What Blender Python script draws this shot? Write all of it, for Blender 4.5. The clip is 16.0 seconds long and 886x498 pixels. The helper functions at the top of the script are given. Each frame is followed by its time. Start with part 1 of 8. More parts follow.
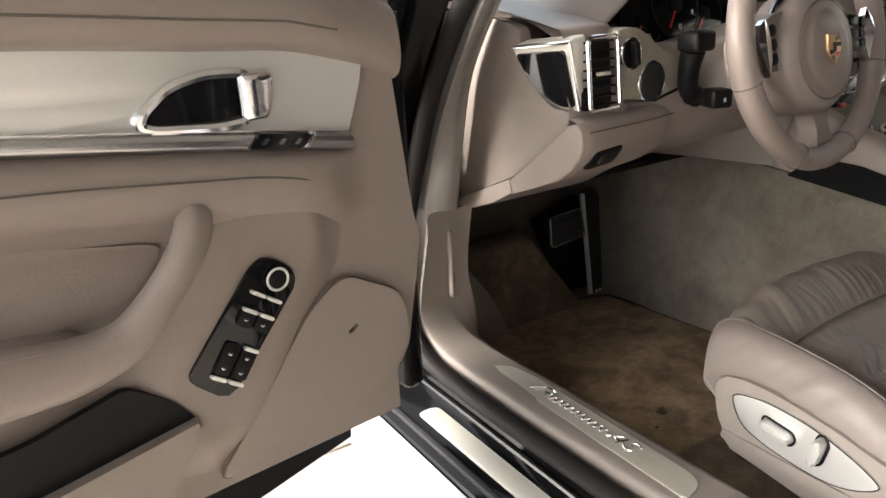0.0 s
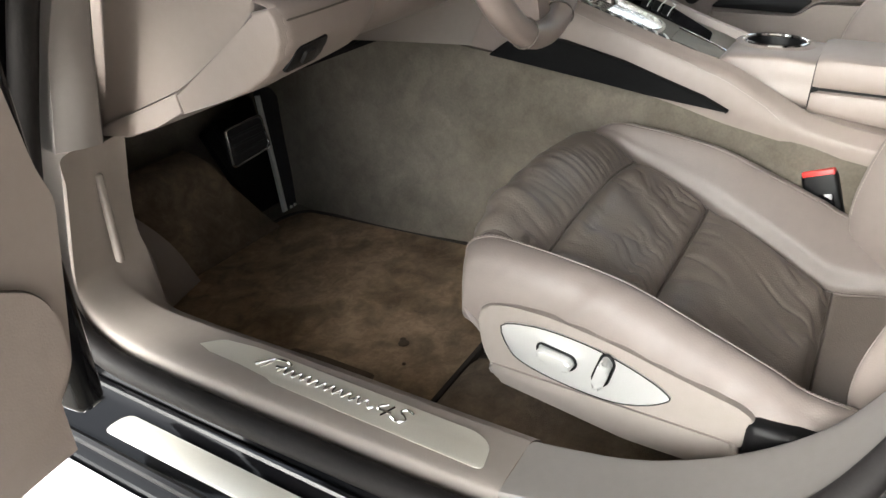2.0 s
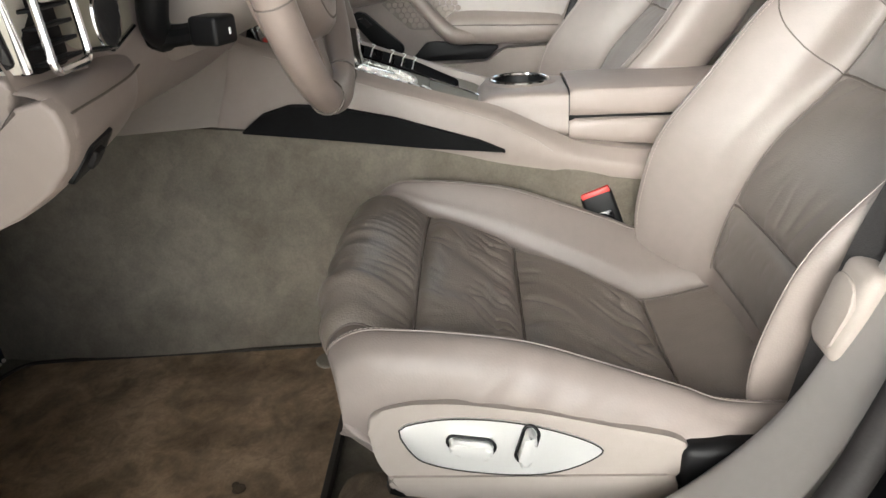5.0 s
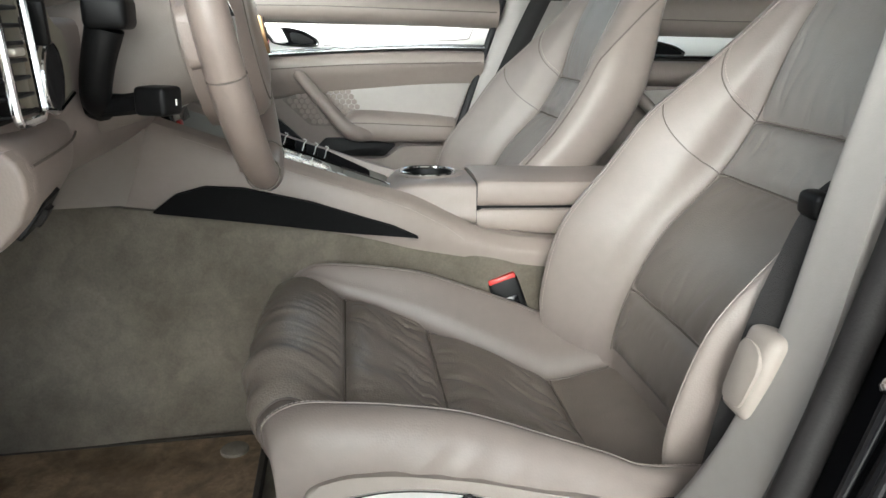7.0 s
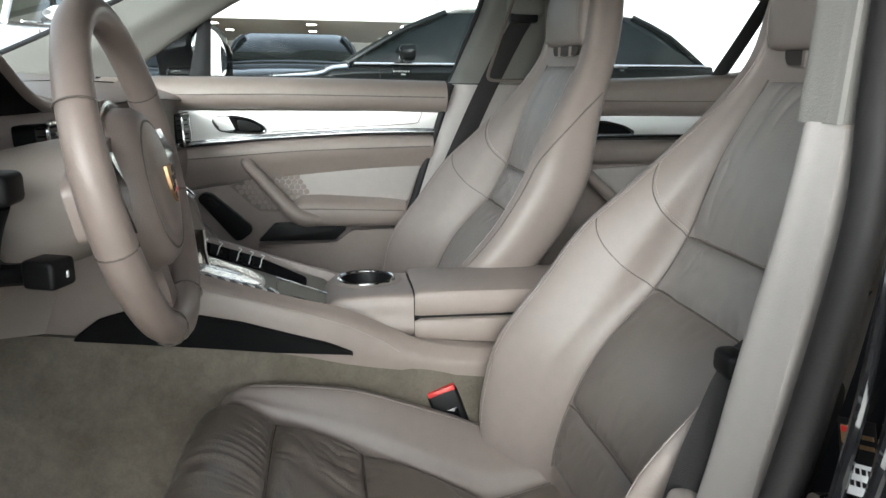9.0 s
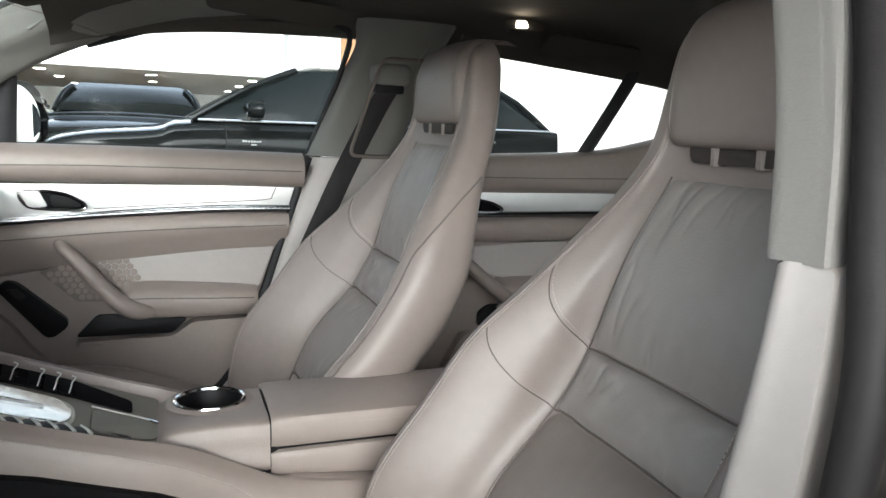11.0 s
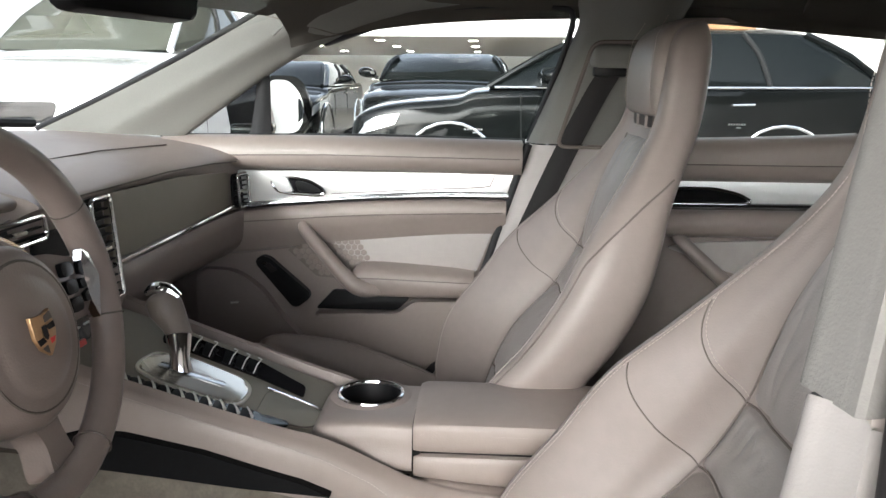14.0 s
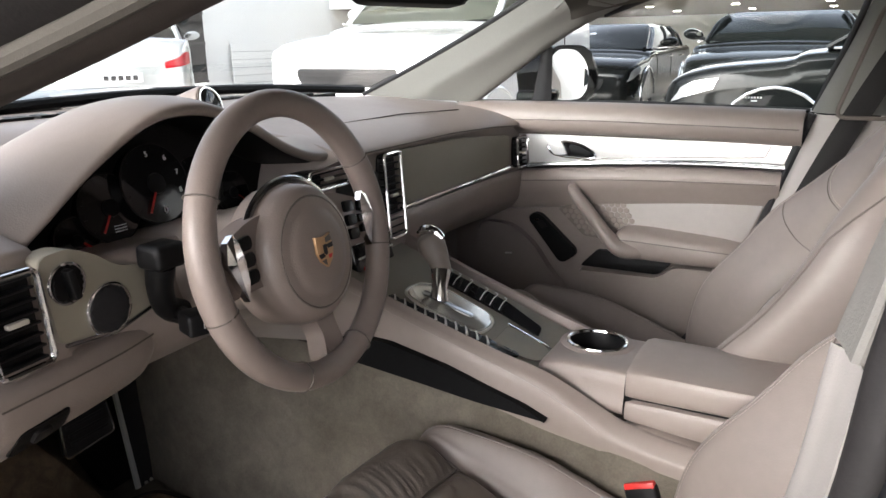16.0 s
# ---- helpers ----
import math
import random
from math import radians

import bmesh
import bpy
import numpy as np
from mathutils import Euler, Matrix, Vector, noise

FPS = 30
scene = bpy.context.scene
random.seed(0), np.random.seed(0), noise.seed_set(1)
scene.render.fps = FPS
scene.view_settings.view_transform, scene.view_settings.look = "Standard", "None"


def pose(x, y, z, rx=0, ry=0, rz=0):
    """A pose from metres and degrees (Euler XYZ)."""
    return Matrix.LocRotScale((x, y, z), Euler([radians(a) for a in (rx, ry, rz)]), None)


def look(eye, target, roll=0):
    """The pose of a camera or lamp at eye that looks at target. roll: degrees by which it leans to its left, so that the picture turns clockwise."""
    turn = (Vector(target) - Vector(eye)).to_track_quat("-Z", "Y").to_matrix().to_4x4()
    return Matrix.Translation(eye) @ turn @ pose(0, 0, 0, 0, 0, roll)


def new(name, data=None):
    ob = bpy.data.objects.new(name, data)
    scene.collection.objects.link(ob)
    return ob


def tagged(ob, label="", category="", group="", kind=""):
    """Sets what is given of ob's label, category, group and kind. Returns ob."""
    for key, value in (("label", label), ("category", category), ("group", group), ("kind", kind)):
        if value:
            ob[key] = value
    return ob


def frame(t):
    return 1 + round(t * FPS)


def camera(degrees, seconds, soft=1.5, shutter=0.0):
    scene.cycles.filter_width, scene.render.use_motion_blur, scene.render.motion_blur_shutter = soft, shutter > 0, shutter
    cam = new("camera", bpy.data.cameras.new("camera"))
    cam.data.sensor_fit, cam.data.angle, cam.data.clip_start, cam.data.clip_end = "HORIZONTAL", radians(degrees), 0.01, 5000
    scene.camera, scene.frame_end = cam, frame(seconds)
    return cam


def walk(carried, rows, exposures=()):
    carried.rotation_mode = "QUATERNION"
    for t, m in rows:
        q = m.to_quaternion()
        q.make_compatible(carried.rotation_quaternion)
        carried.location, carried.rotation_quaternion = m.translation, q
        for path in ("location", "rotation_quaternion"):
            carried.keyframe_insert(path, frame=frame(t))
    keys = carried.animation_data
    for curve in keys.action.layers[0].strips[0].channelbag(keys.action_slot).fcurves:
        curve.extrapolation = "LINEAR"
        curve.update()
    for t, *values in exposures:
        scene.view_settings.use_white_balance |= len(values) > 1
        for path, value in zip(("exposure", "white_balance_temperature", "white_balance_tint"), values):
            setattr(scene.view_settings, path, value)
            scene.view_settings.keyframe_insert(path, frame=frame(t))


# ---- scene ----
cam = camera(62.0, 16.0)
PATH = [
    (0, (-1.495, -0.49, 1.01), (-0.507, 1.114, 0.337), -3.1),
    (0.5, (-1.425, -0.418, 0.992), (-0.279, 1.041, 0.245), -3.1),
    (1, (-1.38, -0.344, 0.967), (-0.04, 0.89, 0.142), -1.6),
    (1.5, (-1.361, -0.277, 0.956), (0.119, 0.742, 0.077), -1.1),
    (2, (-1.35, -0.251, 0.961), (0.151, 0.644, -0.011), -1.2),
    (2.5, (-1.35, -0.231, 0.964), (0.157, 0.604, -0.052), -1.0),
    (3, (-1.354, -0.207, 0.972), (0.161, 0.572, -0.078), -2.3),
    (3.5, (-1.317, -0.139, 0.95), (0.246, 0.516, -0.111), -3.4),
    (4, (-1.265, -0.077, 0.931), (0.396, 0.412, -0.07), -2.3),
    (4.5, (-1.266, -0.052, 0.908), (0.487, 0.236, -0.011), -2.7),
    (5, (-1.292, -0.026, 0.924), (0.527, 0.075, 0.097), -2.8),
    (5.2, (-1.294, -0.011, 0.901), (0.543, 0.033, 0.11), -2.4),
    (7.3, (-1.326, 0.046, 0.906), (0.575, -0.219, 0.343), 1.5),
    (7.5, (-1.319, 0.015, 0.943), (0.581, -0.22, 0.366), 0.9),
    (8, (-1.314, -0.001, 0.964), (0.601, -0.255, 0.444), 0.9),
    (8.5, (-1.305, -0.019, 0.999), (0.616, -0.292, 0.515), 0.8),
    (9, (-1.28, -0.03, 1.022), (0.638, -0.345, 0.549), 0.8),
    (9.5, (-1.232, -0.045, 1.045), (0.678, -0.43, 0.593), 0.6),
    (10, (-1.185, -0.049, 1.058), (0.706, -0.542, 0.631), 0.7),
    (10.2, (-1.16, -0.045, 1.055), (0.717, -0.6, 0.645), 1.3),
    (12.3, (-1.051, -0.042, 1.098), (0.771, -0.822, 0.837), 2.4),
    (12.5, (-1.057, -0.056, 1.106), (0.785, -0.777, 0.815), 2.6),
    (13, (-1.045, -0.125, 1.113), (0.858, -0.635, 0.77), 2.9),
    (13.5, (-1.036, -0.217, 1.125), (0.915, -0.408, 0.726), 1.7),
    (14, (-1.054, -0.272, 1.13), (0.891, -0.157, 0.681), 0.5),
    (14.5, (-1.078, -0.305, 1.131), (0.824, 0.089, 0.657), -0.9),
    (15, (-1.131, -0.374, 1.138), (0.716, 0.211, 0.645), -0.1),
    (15.5, (-1.162, -0.415, 1.14), (0.613, 0.353, 0.635), -1.1),
    (16, (-1.147, -0.42, 1.146), (0.551, 0.491, 0.608), -0.9),
]
# exposure and white balance of the clip's camera: seconds, stops, kelvin, tint
EXPOSURES = [(0.0, 2.48, 6720, 9), (0.6, 2.8, 6330, 8), (1.5, 2.76, 6330, 6), (3.0, 2.72, 6420, 5), (4.4, 2.78, 6580, 6), (5.0, 2.68, 6380, 5), (7.5, 2.31, 6080, 1), (9.0, 2.08, 6000, 2), (10.0, 2.08, 6000, 3), (12.5, 2.3, 6090, 6), (14.5, 2.31, 6250, 9), (16.0, 2.26, 6330, 11)]
walk(cam, [(t, look(eye, target, roll)) for t, eye, target, roll in PATH], EXPOSURES)

# ---- world and light ----
world = bpy.data.worlds.new("world")
scene.world = world
world.use_nodes = True
wn = world.node_tree
sky = wn.nodes.new("ShaderNodeTexSky")
sky.sky_type, sky.sun_disc = "NISHITA", False
sky.air_density, sky.dust_density, sky.ozone_density = 0.7, 2.6, 0.8
sky.sun_elevation, sky.sun_rotation = radians(25), radians(290)
wn.nodes["Background"].inputs["Strength"].default_value = 0.15
haze = wn.nodes.new("ShaderNodeHueSaturation")  # a hazy, whitish sky
haze.inputs["Saturation"].default_value = 0.35
wn.links.new(sky.outputs[0], haze.inputs["Color"])
wn.links.new(haze.outputs[0], wn.nodes["Background"].inputs["Color"])
sun_data = bpy.data.lights.new("sun", "SUN")
sun_data.energy, sun_data.angle, sun_data.color = 0.42, radians(48), (1.0, 0.98, 0.97)
sun_lamp = new("sun", sun_data)
sun_lamp.matrix_world = look((-7.0, 2.6, 3.5), (0, 0, 0))


# ---- materials ----
def material(name, color, rough=0.5, metal=0.0, grain=(), stain=0.0, bump=0.0, bump_scale=200.0, kind="noise", coat=0.0, vary=0.0, stain_scale=3.0, crease=0.0, nap=0.0):
    m = bpy.data.materials.new(name)
    m.use_nodes = True
    n, l = m.node_tree.nodes, m.node_tree.links
    b = n["Principled BSDF"]
    b.inputs["Roughness"].default_value, b.inputs["Metallic"].default_value = rough, metal
    b.inputs["Coat Weight"].default_value = coat
    b.inputs["Coat Roughness"].default_value = 0.04
    co = n.new("ShaderNodeTexCoord").outputs["Object"]
    base = n.new("ShaderNodeRGB")
    base.outputs[0].default_value = (*color, 1)
    out = base.outputs[0]

    def mixed(fac, darker, socket):
        mix = n.new("ShaderNodeMix")
        mix.data_type, mix.blend_type = "RGBA", "MULTIPLY"
        mix.inputs["B"].default_value = (*darker, 1)
        l.new(fac, mix.inputs["Factor"])
        l.new(socket, mix.inputs["A"])
        return mix.outputs["Result"]

    if stain:
        t = n.new("ShaderNodeTexNoise")
        t.inputs["Scale"].default_value, t.inputs["Detail"].default_value, t.inputs["Roughness"].default_value = stain_scale, 5, 0.6
        l.new(co, t.inputs["Vector"])
        r = n.new("ShaderNodeMapRange")
        r.inputs["From Min"].default_value, r.inputs["From Max"].default_value = 0.42, 0.72
        l.new(t.outputs["Fac"], r.inputs["Value"])
        out = mixed(r.outputs[0], (1 - stain, 1 - stain * 1.05, 1 - stain * 1.15), out)
    if grain:
        t = n.new("ShaderNodeTexNoise")
        t.inputs["Scale"].default_value, t.inputs["Detail"].default_value = grain[0], 3
        l.new(co, t.inputs["Vector"])
        out = mixed(t.outputs["Fac"], (1 - grain[1],) * 3, out)
    if nap:  # brushed pile: soft streaks and trodden patches
        for size, weight in ((14.0, nap), (45.0, nap * 0.6)):
            t = n.new("ShaderNodeTexNoise")
            t.inputs["Scale"].default_value, t.inputs["Detail"].default_value, t.inputs["Distortion"].default_value = size, 6, 1.2
            l.new(co, t.inputs["Vector"])
            r = n.new("ShaderNodeMapRange")
            r.inputs["From Min"].default_value, r.inputs["From Max"].default_value = 0.35, 0.65
            l.new(t.outputs["Fac"], r.inputs["Value"])
            out = mixed(r.outputs[0], (1 - weight,) * 3, out)
    if vary:
        o = n.new("ShaderNodeObjectInfo")
        out = mixed(o.outputs["Random"], (1 - vary,) * 3, out)
    l.new(out, b.inputs["Base Color"])
    if bump:
        if kind == "leather":
            t = n.new("ShaderNodeTexVoronoi")
            t.inputs["Scale"].default_value = bump_scale
            src = t.outputs["Distance"]
        else:
            t = n.new("ShaderNodeTexNoise")
            t.inputs["Scale"].default_value, t.inputs["Detail"].default_value = bump_scale, 4
            src = t.outputs["Fac"]
        l.new(co, t.inputs["Vector"])
        k = n.new("ShaderNodeBump")
        k.inputs["Strength"].default_value, k.inputs["Distance"].default_value = bump, 0.002
        l.new(src, k.inputs["Height"])
        last = k.outputs[0]
        if crease:
            mp = n.new("ShaderNodeMapping")
            mp.inputs["Scale"].default_value = (40, 7, 5)
            l.new(co, mp.inputs["Vector"])
            t3 = n.new("ShaderNodeTexNoise")
            t3.noise_type = "RIDGED_MULTIFRACTAL"
            t3.inputs["Scale"].default_value, t3.inputs["Detail"].default_value = 1.0, 3
            l.new(mp.outputs[0], t3.inputs["Vector"])
            k2 = n.new("ShaderNodeBump")
            k2.invert = True
            k2.inputs["Strength"].default_value, k2.inputs["Distance"].default_value = crease, 0.003
            l.new(t3.outputs["Fac"], k2.inputs["Height"])
            l.new(last, k2.inputs["Normal"])
            last = k2.outputs[0]
        l.new(last, b.inputs["Normal"])
        rr = n.new("ShaderNodeMapRange")
        rr.inputs["To Min"].default_value, rr.inputs["To Max"].default_value = max(0.02, rough - 0.06), min(1, rough + 0.08)
        t2 = n.new("ShaderNodeTexNoise")
        t2.inputs["Scale"].default_value = 9
        l.new(co, t2.inputs["Vector"])
        l.new(t2.outputs["Fac"], rr.inputs["Value"])
        l.new(rr.outputs[0], b.inputs["Roughness"])
    return m


def glow(name, color, strength):
    m = material(name, color)
    b = m.node_tree.nodes["Principled BSDF"]
    b.inputs["Emission Color"].default_value, b.inputs["Emission Strength"].default_value = (*color, 1), strength
    return m


def glass_material(name, tint, rough=0.0):
    m = bpy.data.materials.new(name)
    m.use_nodes = True
    n, l = m.node_tree.nodes, m.node_tree.links
    n.remove(n["Principled BSDF"])
    tr, gl, mx, fr = n.new("ShaderNodeBsdfTransparent"), n.new("ShaderNodeBsdfGlossy"), n.new("ShaderNodeMixShader"), n.new("ShaderNodeLayerWeight")
    tr.inputs["Color"].default_value = (*tint, 1)
    gl.inputs["Roughness"].default_value = rough
    fr.inputs["Blend"].default_value = 0.5
    pw, ad = n.new("ShaderNodeMath"), n.new("ShaderNodeMath")
    pw.operation, pw.inputs[1].default_value = "POWER", 5.0
    ad.operation, ad.inputs[1].default_value, ad.inputs[2].default_value = "MULTIPLY_ADD", 0.5, 0.025
    l.new(fr.outputs["Facing"], pw.inputs[0])
    l.new(pw.outputs[0], ad.inputs[0])
    l.new(ad.outputs[0], mx.inputs[0])
    l.new(tr.outputs[0], mx.inputs[1])
    l.new(gl.outputs[0], mx.inputs[2])
    l.new(mx.outputs[0], n["Material Output"].inputs["Surface"])
    return m


LEATHER = material("leather", (0.228, 0.192, 0.175), 0.42, grain=(60, 0.12), stain=0.06, bump=0.06, bump_scale=420, kind="leather")
LEATHER.node_tree.nodes["Principled BSDF"].inputs["Specular IOR Level"].default_value = 0.4
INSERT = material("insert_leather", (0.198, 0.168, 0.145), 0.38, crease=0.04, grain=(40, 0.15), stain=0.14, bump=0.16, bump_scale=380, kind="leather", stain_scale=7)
# insert leather paled for the sky sheen on the backrest
INSERT_LIT = material("lit_insert_leather", (0.268, 0.244, 0.228), 0.40, crease=0.05, grain=(40, 0.12), stain=0.10, bump=0.08, bump_scale=380, kind="leather", stain_scale=7)
# the same leather darkened for the shade low on the driver's backrest
INSERT_SHADED = material("shaded_insert_leather", (0.195, 0.170, 0.152), 0.40, crease=0.10, grain=(40, 0.12), stain=0.12, bump=0.1, bump_scale=380, kind="leather", stain_scale=7)
PALE = material("pale_leather", (0.40, 0.367, 0.345), 0.5, grain=(60, 0.1), bump=0.14, bump_scale=420, kind="leather")
TRIM = material("trim_plastic", (0.290, 0.252, 0.228), 0.6, grain=(90, 0.1), stain=0.06, bump=0.14, bump_scale=600)
DOORLEATHER = material("door_leather", (0.282, 0.235, 0.212), 0.42, grain=(60, 0.12), stain=0.06, bump=0.08, bump_scale=420, kind="leather")
DOORTRIM = material("door_plastic", (0.262, 0.219, 0.196), 0.5, grain=(90, 0.1), stain=0.06, bump=0.14, bump_scale=600)
PANEL = material("panel_plastic", (0.265, 0.243, 0.196), 0.6, grain=(90, 0.08), stain=0.05, bump=0.1, bump_scale=700)
# pillar plastic twice: dimmed for the shaded front pillar, paler for the lit rear
PILLAR_DIM = material("dimmed_pillar_plastic", (0.205, 0.185, 0.174), 0.6, grain=(90, 0.1), stain=0.06, bump=0.1, bump_scale=600)
PILLAR_LIT = material("lit_pillar_plastic", (0.252, 0.232, 0.222), 0.6, grain=(90, 0.1), stain=0.06, bump=0.1, bump_scale=600)
NET = material("pocket_net", (0.006, 0.006, 0.0065), 0.9, grain=(400, 0.4), bump=0.5, bump_scale=900)
PILLAR = material("pillar_fabric", (0.186, 0.184, 0.168), 0.8, grain=(300, 0.15), stain=0.06, bump=0.2, bump_scale=500)
# pillar fabric again, darkened for the shade on the driver's upper pillar
PILLAR_SHADED = material("shaded_pillar_fabric", (0.165, 0.157, 0.145), 0.85, grain=(300, 0.15), stain=0.06, bump=0.2, bump_scale=500)
# taupe lining set well below its own tone to carry the roof's shade
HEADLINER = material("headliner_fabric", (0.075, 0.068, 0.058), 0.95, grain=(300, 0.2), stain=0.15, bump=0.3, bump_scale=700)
CARPET = material("carpet", (0.25, 0.220, 0.178), 0.97, grain=(260, 0.35), stain=0.4, bump=0.8, bump_scale=800, stain_scale=4, nap=0.2)
CONSOLE = material("console_leather", (0.285, 0.236, 0.212), 0.44, grain=(60, 0.12), stain=0.06, bump=0.07, bump_scale=420, kind="leather")
WHEEL = material("wheel_leather", (0.232, 0.187, 0.166), 0.40, grain=(60, 0.12), stain=0.08, bump=0.09, bump_scale=420, kind="leather")
GATE = material("gate_alloy", (0.62, 0.59, 0.54), 0.14, metal=0.75, grain=(300, 0.1), bump=0.03, bump_scale=900)
HEEL = material("worn_heel_strip", (0.10, 0.070, 0.045), 0.95, grain=(300, 0.4), stain=0.4, bump=0.6, bump_scale=700, stain_scale=30)
BINDING = material("mat_binding", (0.035, 0.028, 0.022), 0.9, grain=(400, 0.3), bump=0.3, bump_scale=800)
MAT = material("mat_carpet", (0.50, 0.355, 0.228), 0.97, grain=(240, 0.35), stain=0.6, bump=0.9, bump_scale=800, stain_scale=7, nap=0.42)
RAMP = material("ramp_carpet", (0.30, 0.225, 0.155), 0.97, grain=(240, 0.35), stain=0.5, bump=0.9, bump_scale=800, stain_scale=6, nap=0.4)
SILVER = material("silver_paint", (0.50, 0.49, 0.50), 0.30, metal=0.7, grain=(700, 0.06), bump=0.03, bump_scale=900)
SATIN = material("satin_alloy", (0.66, 0.63, 0.56), 0.36, metal=0.35, grain=(500, 0.08), stain=0.06, bump=0.04, bump_scale=900)
BRIGHT = material("bright_silver_plastic", (0.74, 0.737, 0.72), 0.36, metal=0.6, grain=(500, 0.06), stain=0.04, bump=0.03, bump_scale=900)
CHROME = material("chrome", (0.82, 0.82, 0.83), 0.10, metal=1.0)
SMOKE = material("smoked_chrome", (0.34, 0.35, 0.36), 0.16, metal=1.0)
STRIP = material("brushed_strip", (0.56, 0.56, 0.56), 0.24, metal=1.0, grain=(300, 0.08))
BLACK = material("black_plastic", (0.006, 0.006, 0.0065), 0.45, grain=(200, 0.2), bump=0.1, bump_scale=900)
GLOSS = material("black_gloss", (0.008, 0.008, 0.009), 0.08, coat=0.5)
RUBBER = material("rubber", (0.03, 0.03, 0.032), 0.55, grain=(90, 0.3), stain=0.2, bump=0.15, bump_scale=300)
SEAL = material("door_seal", (0.026, 0.024, 0.024), 0.55, grain=(90, 0.3), stain=0.2, bump=0.15, bump_scale=300)
PAINT = material("black_paint", (0.008, 0.008, 0.009), 0.07, coat=0.0, grain=(6, 0.3))
BELT = material("belt_webbing", (0.032, 0.030, 0.030), 0.75, grain=(500, 0.4), bump=0.4, bump_scale=900)
RED = material("red_plastic", (0.62, 0.03, 0.025), 0.35, grain=(100, 0.1))
STITCH = material("stitch_thread", (0.40, 0.35, 0.31), 0.7, grain=(400, 0.2))
SEAM = material("seam_shadow_cord", (0.12, 0.10, 0.085), 0.7, grain=(300, 0.2))
GOLD = material("gold_enamel", (0.58, 0.37, 0.20), 0.32, metal=0.9, grain=(300, 0.3))
EDGE = material("bright_edge", (0.80, 0.80, 0.76), 0.3, metal=0.25, grain=(300, 0.08))
WHITE = material("white_print", (0.8, 0.8, 0.8), 0.6)
GLASS = glass_material("window_glass", (0.93, 0.96, 0.95))
SCREEN = glass_material("windscreen_glass", (0.90, 0.94, 0.93))

for m in (NET, BLACK, GLOSS, RUBBER, SEAL, PAINT, BELT):
    m.node_tree.nodes["Principled BSDF"].inputs["Specular IOR Level"].default_value = 0.12 if m in (PAINT, SEAL) else 0.2


# ---- mesh tools ----
def finish(name, bm, mat, sharp=35, smooth=True):
    me = bpy.data.meshes.new(name)
    bmesh.ops.recalc_face_normals(bm, faces=bm.faces)
    bm.to_mesh(me)
    bm.free()
    me.materials.append(mat)
    if smooth:
        me.polygons.foreach_set("use_smooth", [True] * len(me.polygons))
        me.set_sharp_from_angle(angle=radians(sharp))
    return me


def part(name, bm, mat, parent, label="", sharp=35):
    ob = new(name, finish(name, bm, mat, sharp))
    ob.parent = parent
    return tagged(ob, label)


def thing(name, label, category, at=(0, 0, 0), kind="", group=""):
    ob = new(name)
    ob.location = at
    ob.empty_display_size = 0.05
    bpy.context.view_layer.update()
    return tagged(ob, label, category, group, kind)


def piece(name, bm, mat, parent, label="", sharp=35):
    """A part whose mesh is given in world coordinates."""
    bm.transform(Matrix.Translation(-parent.location))
    return part(name, bm, mat, parent, label, sharp)


def solo(name, bm, mat, label, category, kind="", group="", sharp=35):
    return tagged(new(name, finish(name, bm, mat, sharp)), label, category, group, kind)


def spline(pts, n, closed=False):
    """n points a span on a Catmull-Rom curve through pts."""
    p = [Vector(q) for q in pts]
    out, m = [], len(p)
    for i in range(m if closed else m - 1):
        if closed:
            a, b, c, d = p[i - 1], p[i], p[(i + 1) % m], p[(i + 2) % m]
        else:
            b, c = p[i], p[i + 1]
            a = p[i - 1] if i else b * 2 - c
            d = p[i + 2] if i + 2 < m else c * 2 - b
        for k in range(n):
            t = k / n
            out.append(0.5 * ((2 * b) + (c - a) * t + (2 * a - 5 * b + 4 * c - d) * t * t + (3 * b - a - 3 * c + d) * t ** 3))
    if not closed:
        out.append(p[-1].copy())
    return out


def mesh_grid(rows, close_u=False, close_v=False, bm=None):
    bm = bm or bmesh.new()
    vs = [[bm.verts.new(p) for p in r] for r in rows]
    nu, nv = len(vs), len(vs[0])
    for i in range(nu if close_u else nu - 1):
        for j in range(nv if close_v else nv - 1):
            a, b, c, d = vs[i][j], vs[(i + 1) % nu][j], vs[(i + 1) % nu][(j + 1) % nv], vs[i][(j + 1) % nv]
            if len({a, b, c, d}) == 4:
                bm.faces.new((a, b, c, d))
    return bm


def surface(ctrl, nu=4, nv=4, thick=0.0, closed=False):
    """A smooth skin through rows of points; thick gives it a back at that distance."""
    rows = [spline(r, nv, closed) for r in ctrl]
    cols = [spline([r[j] for r in rows], nu) for j in range(len(rows[0]))]
    rows = [[c[i] for c in cols] for i in range(len(cols[0]))]
    bm = mesh_grid(rows, close_v=closed)
    if thick:
        bmesh.ops.recalc_face_normals(bm, faces=bm.faces)
        bmesh.ops.solidify(bm, geom=bm.faces[:], thickness=thick)
    return bm


def ends(bm, rows):
    for r in (rows[0], rows[-1]):
        bm.faces.new([bm.verts.new(p) for p in r])
    bmesh.ops.remove_doubles(bm, verts=bm.verts, dist=1e-5)
    return bm


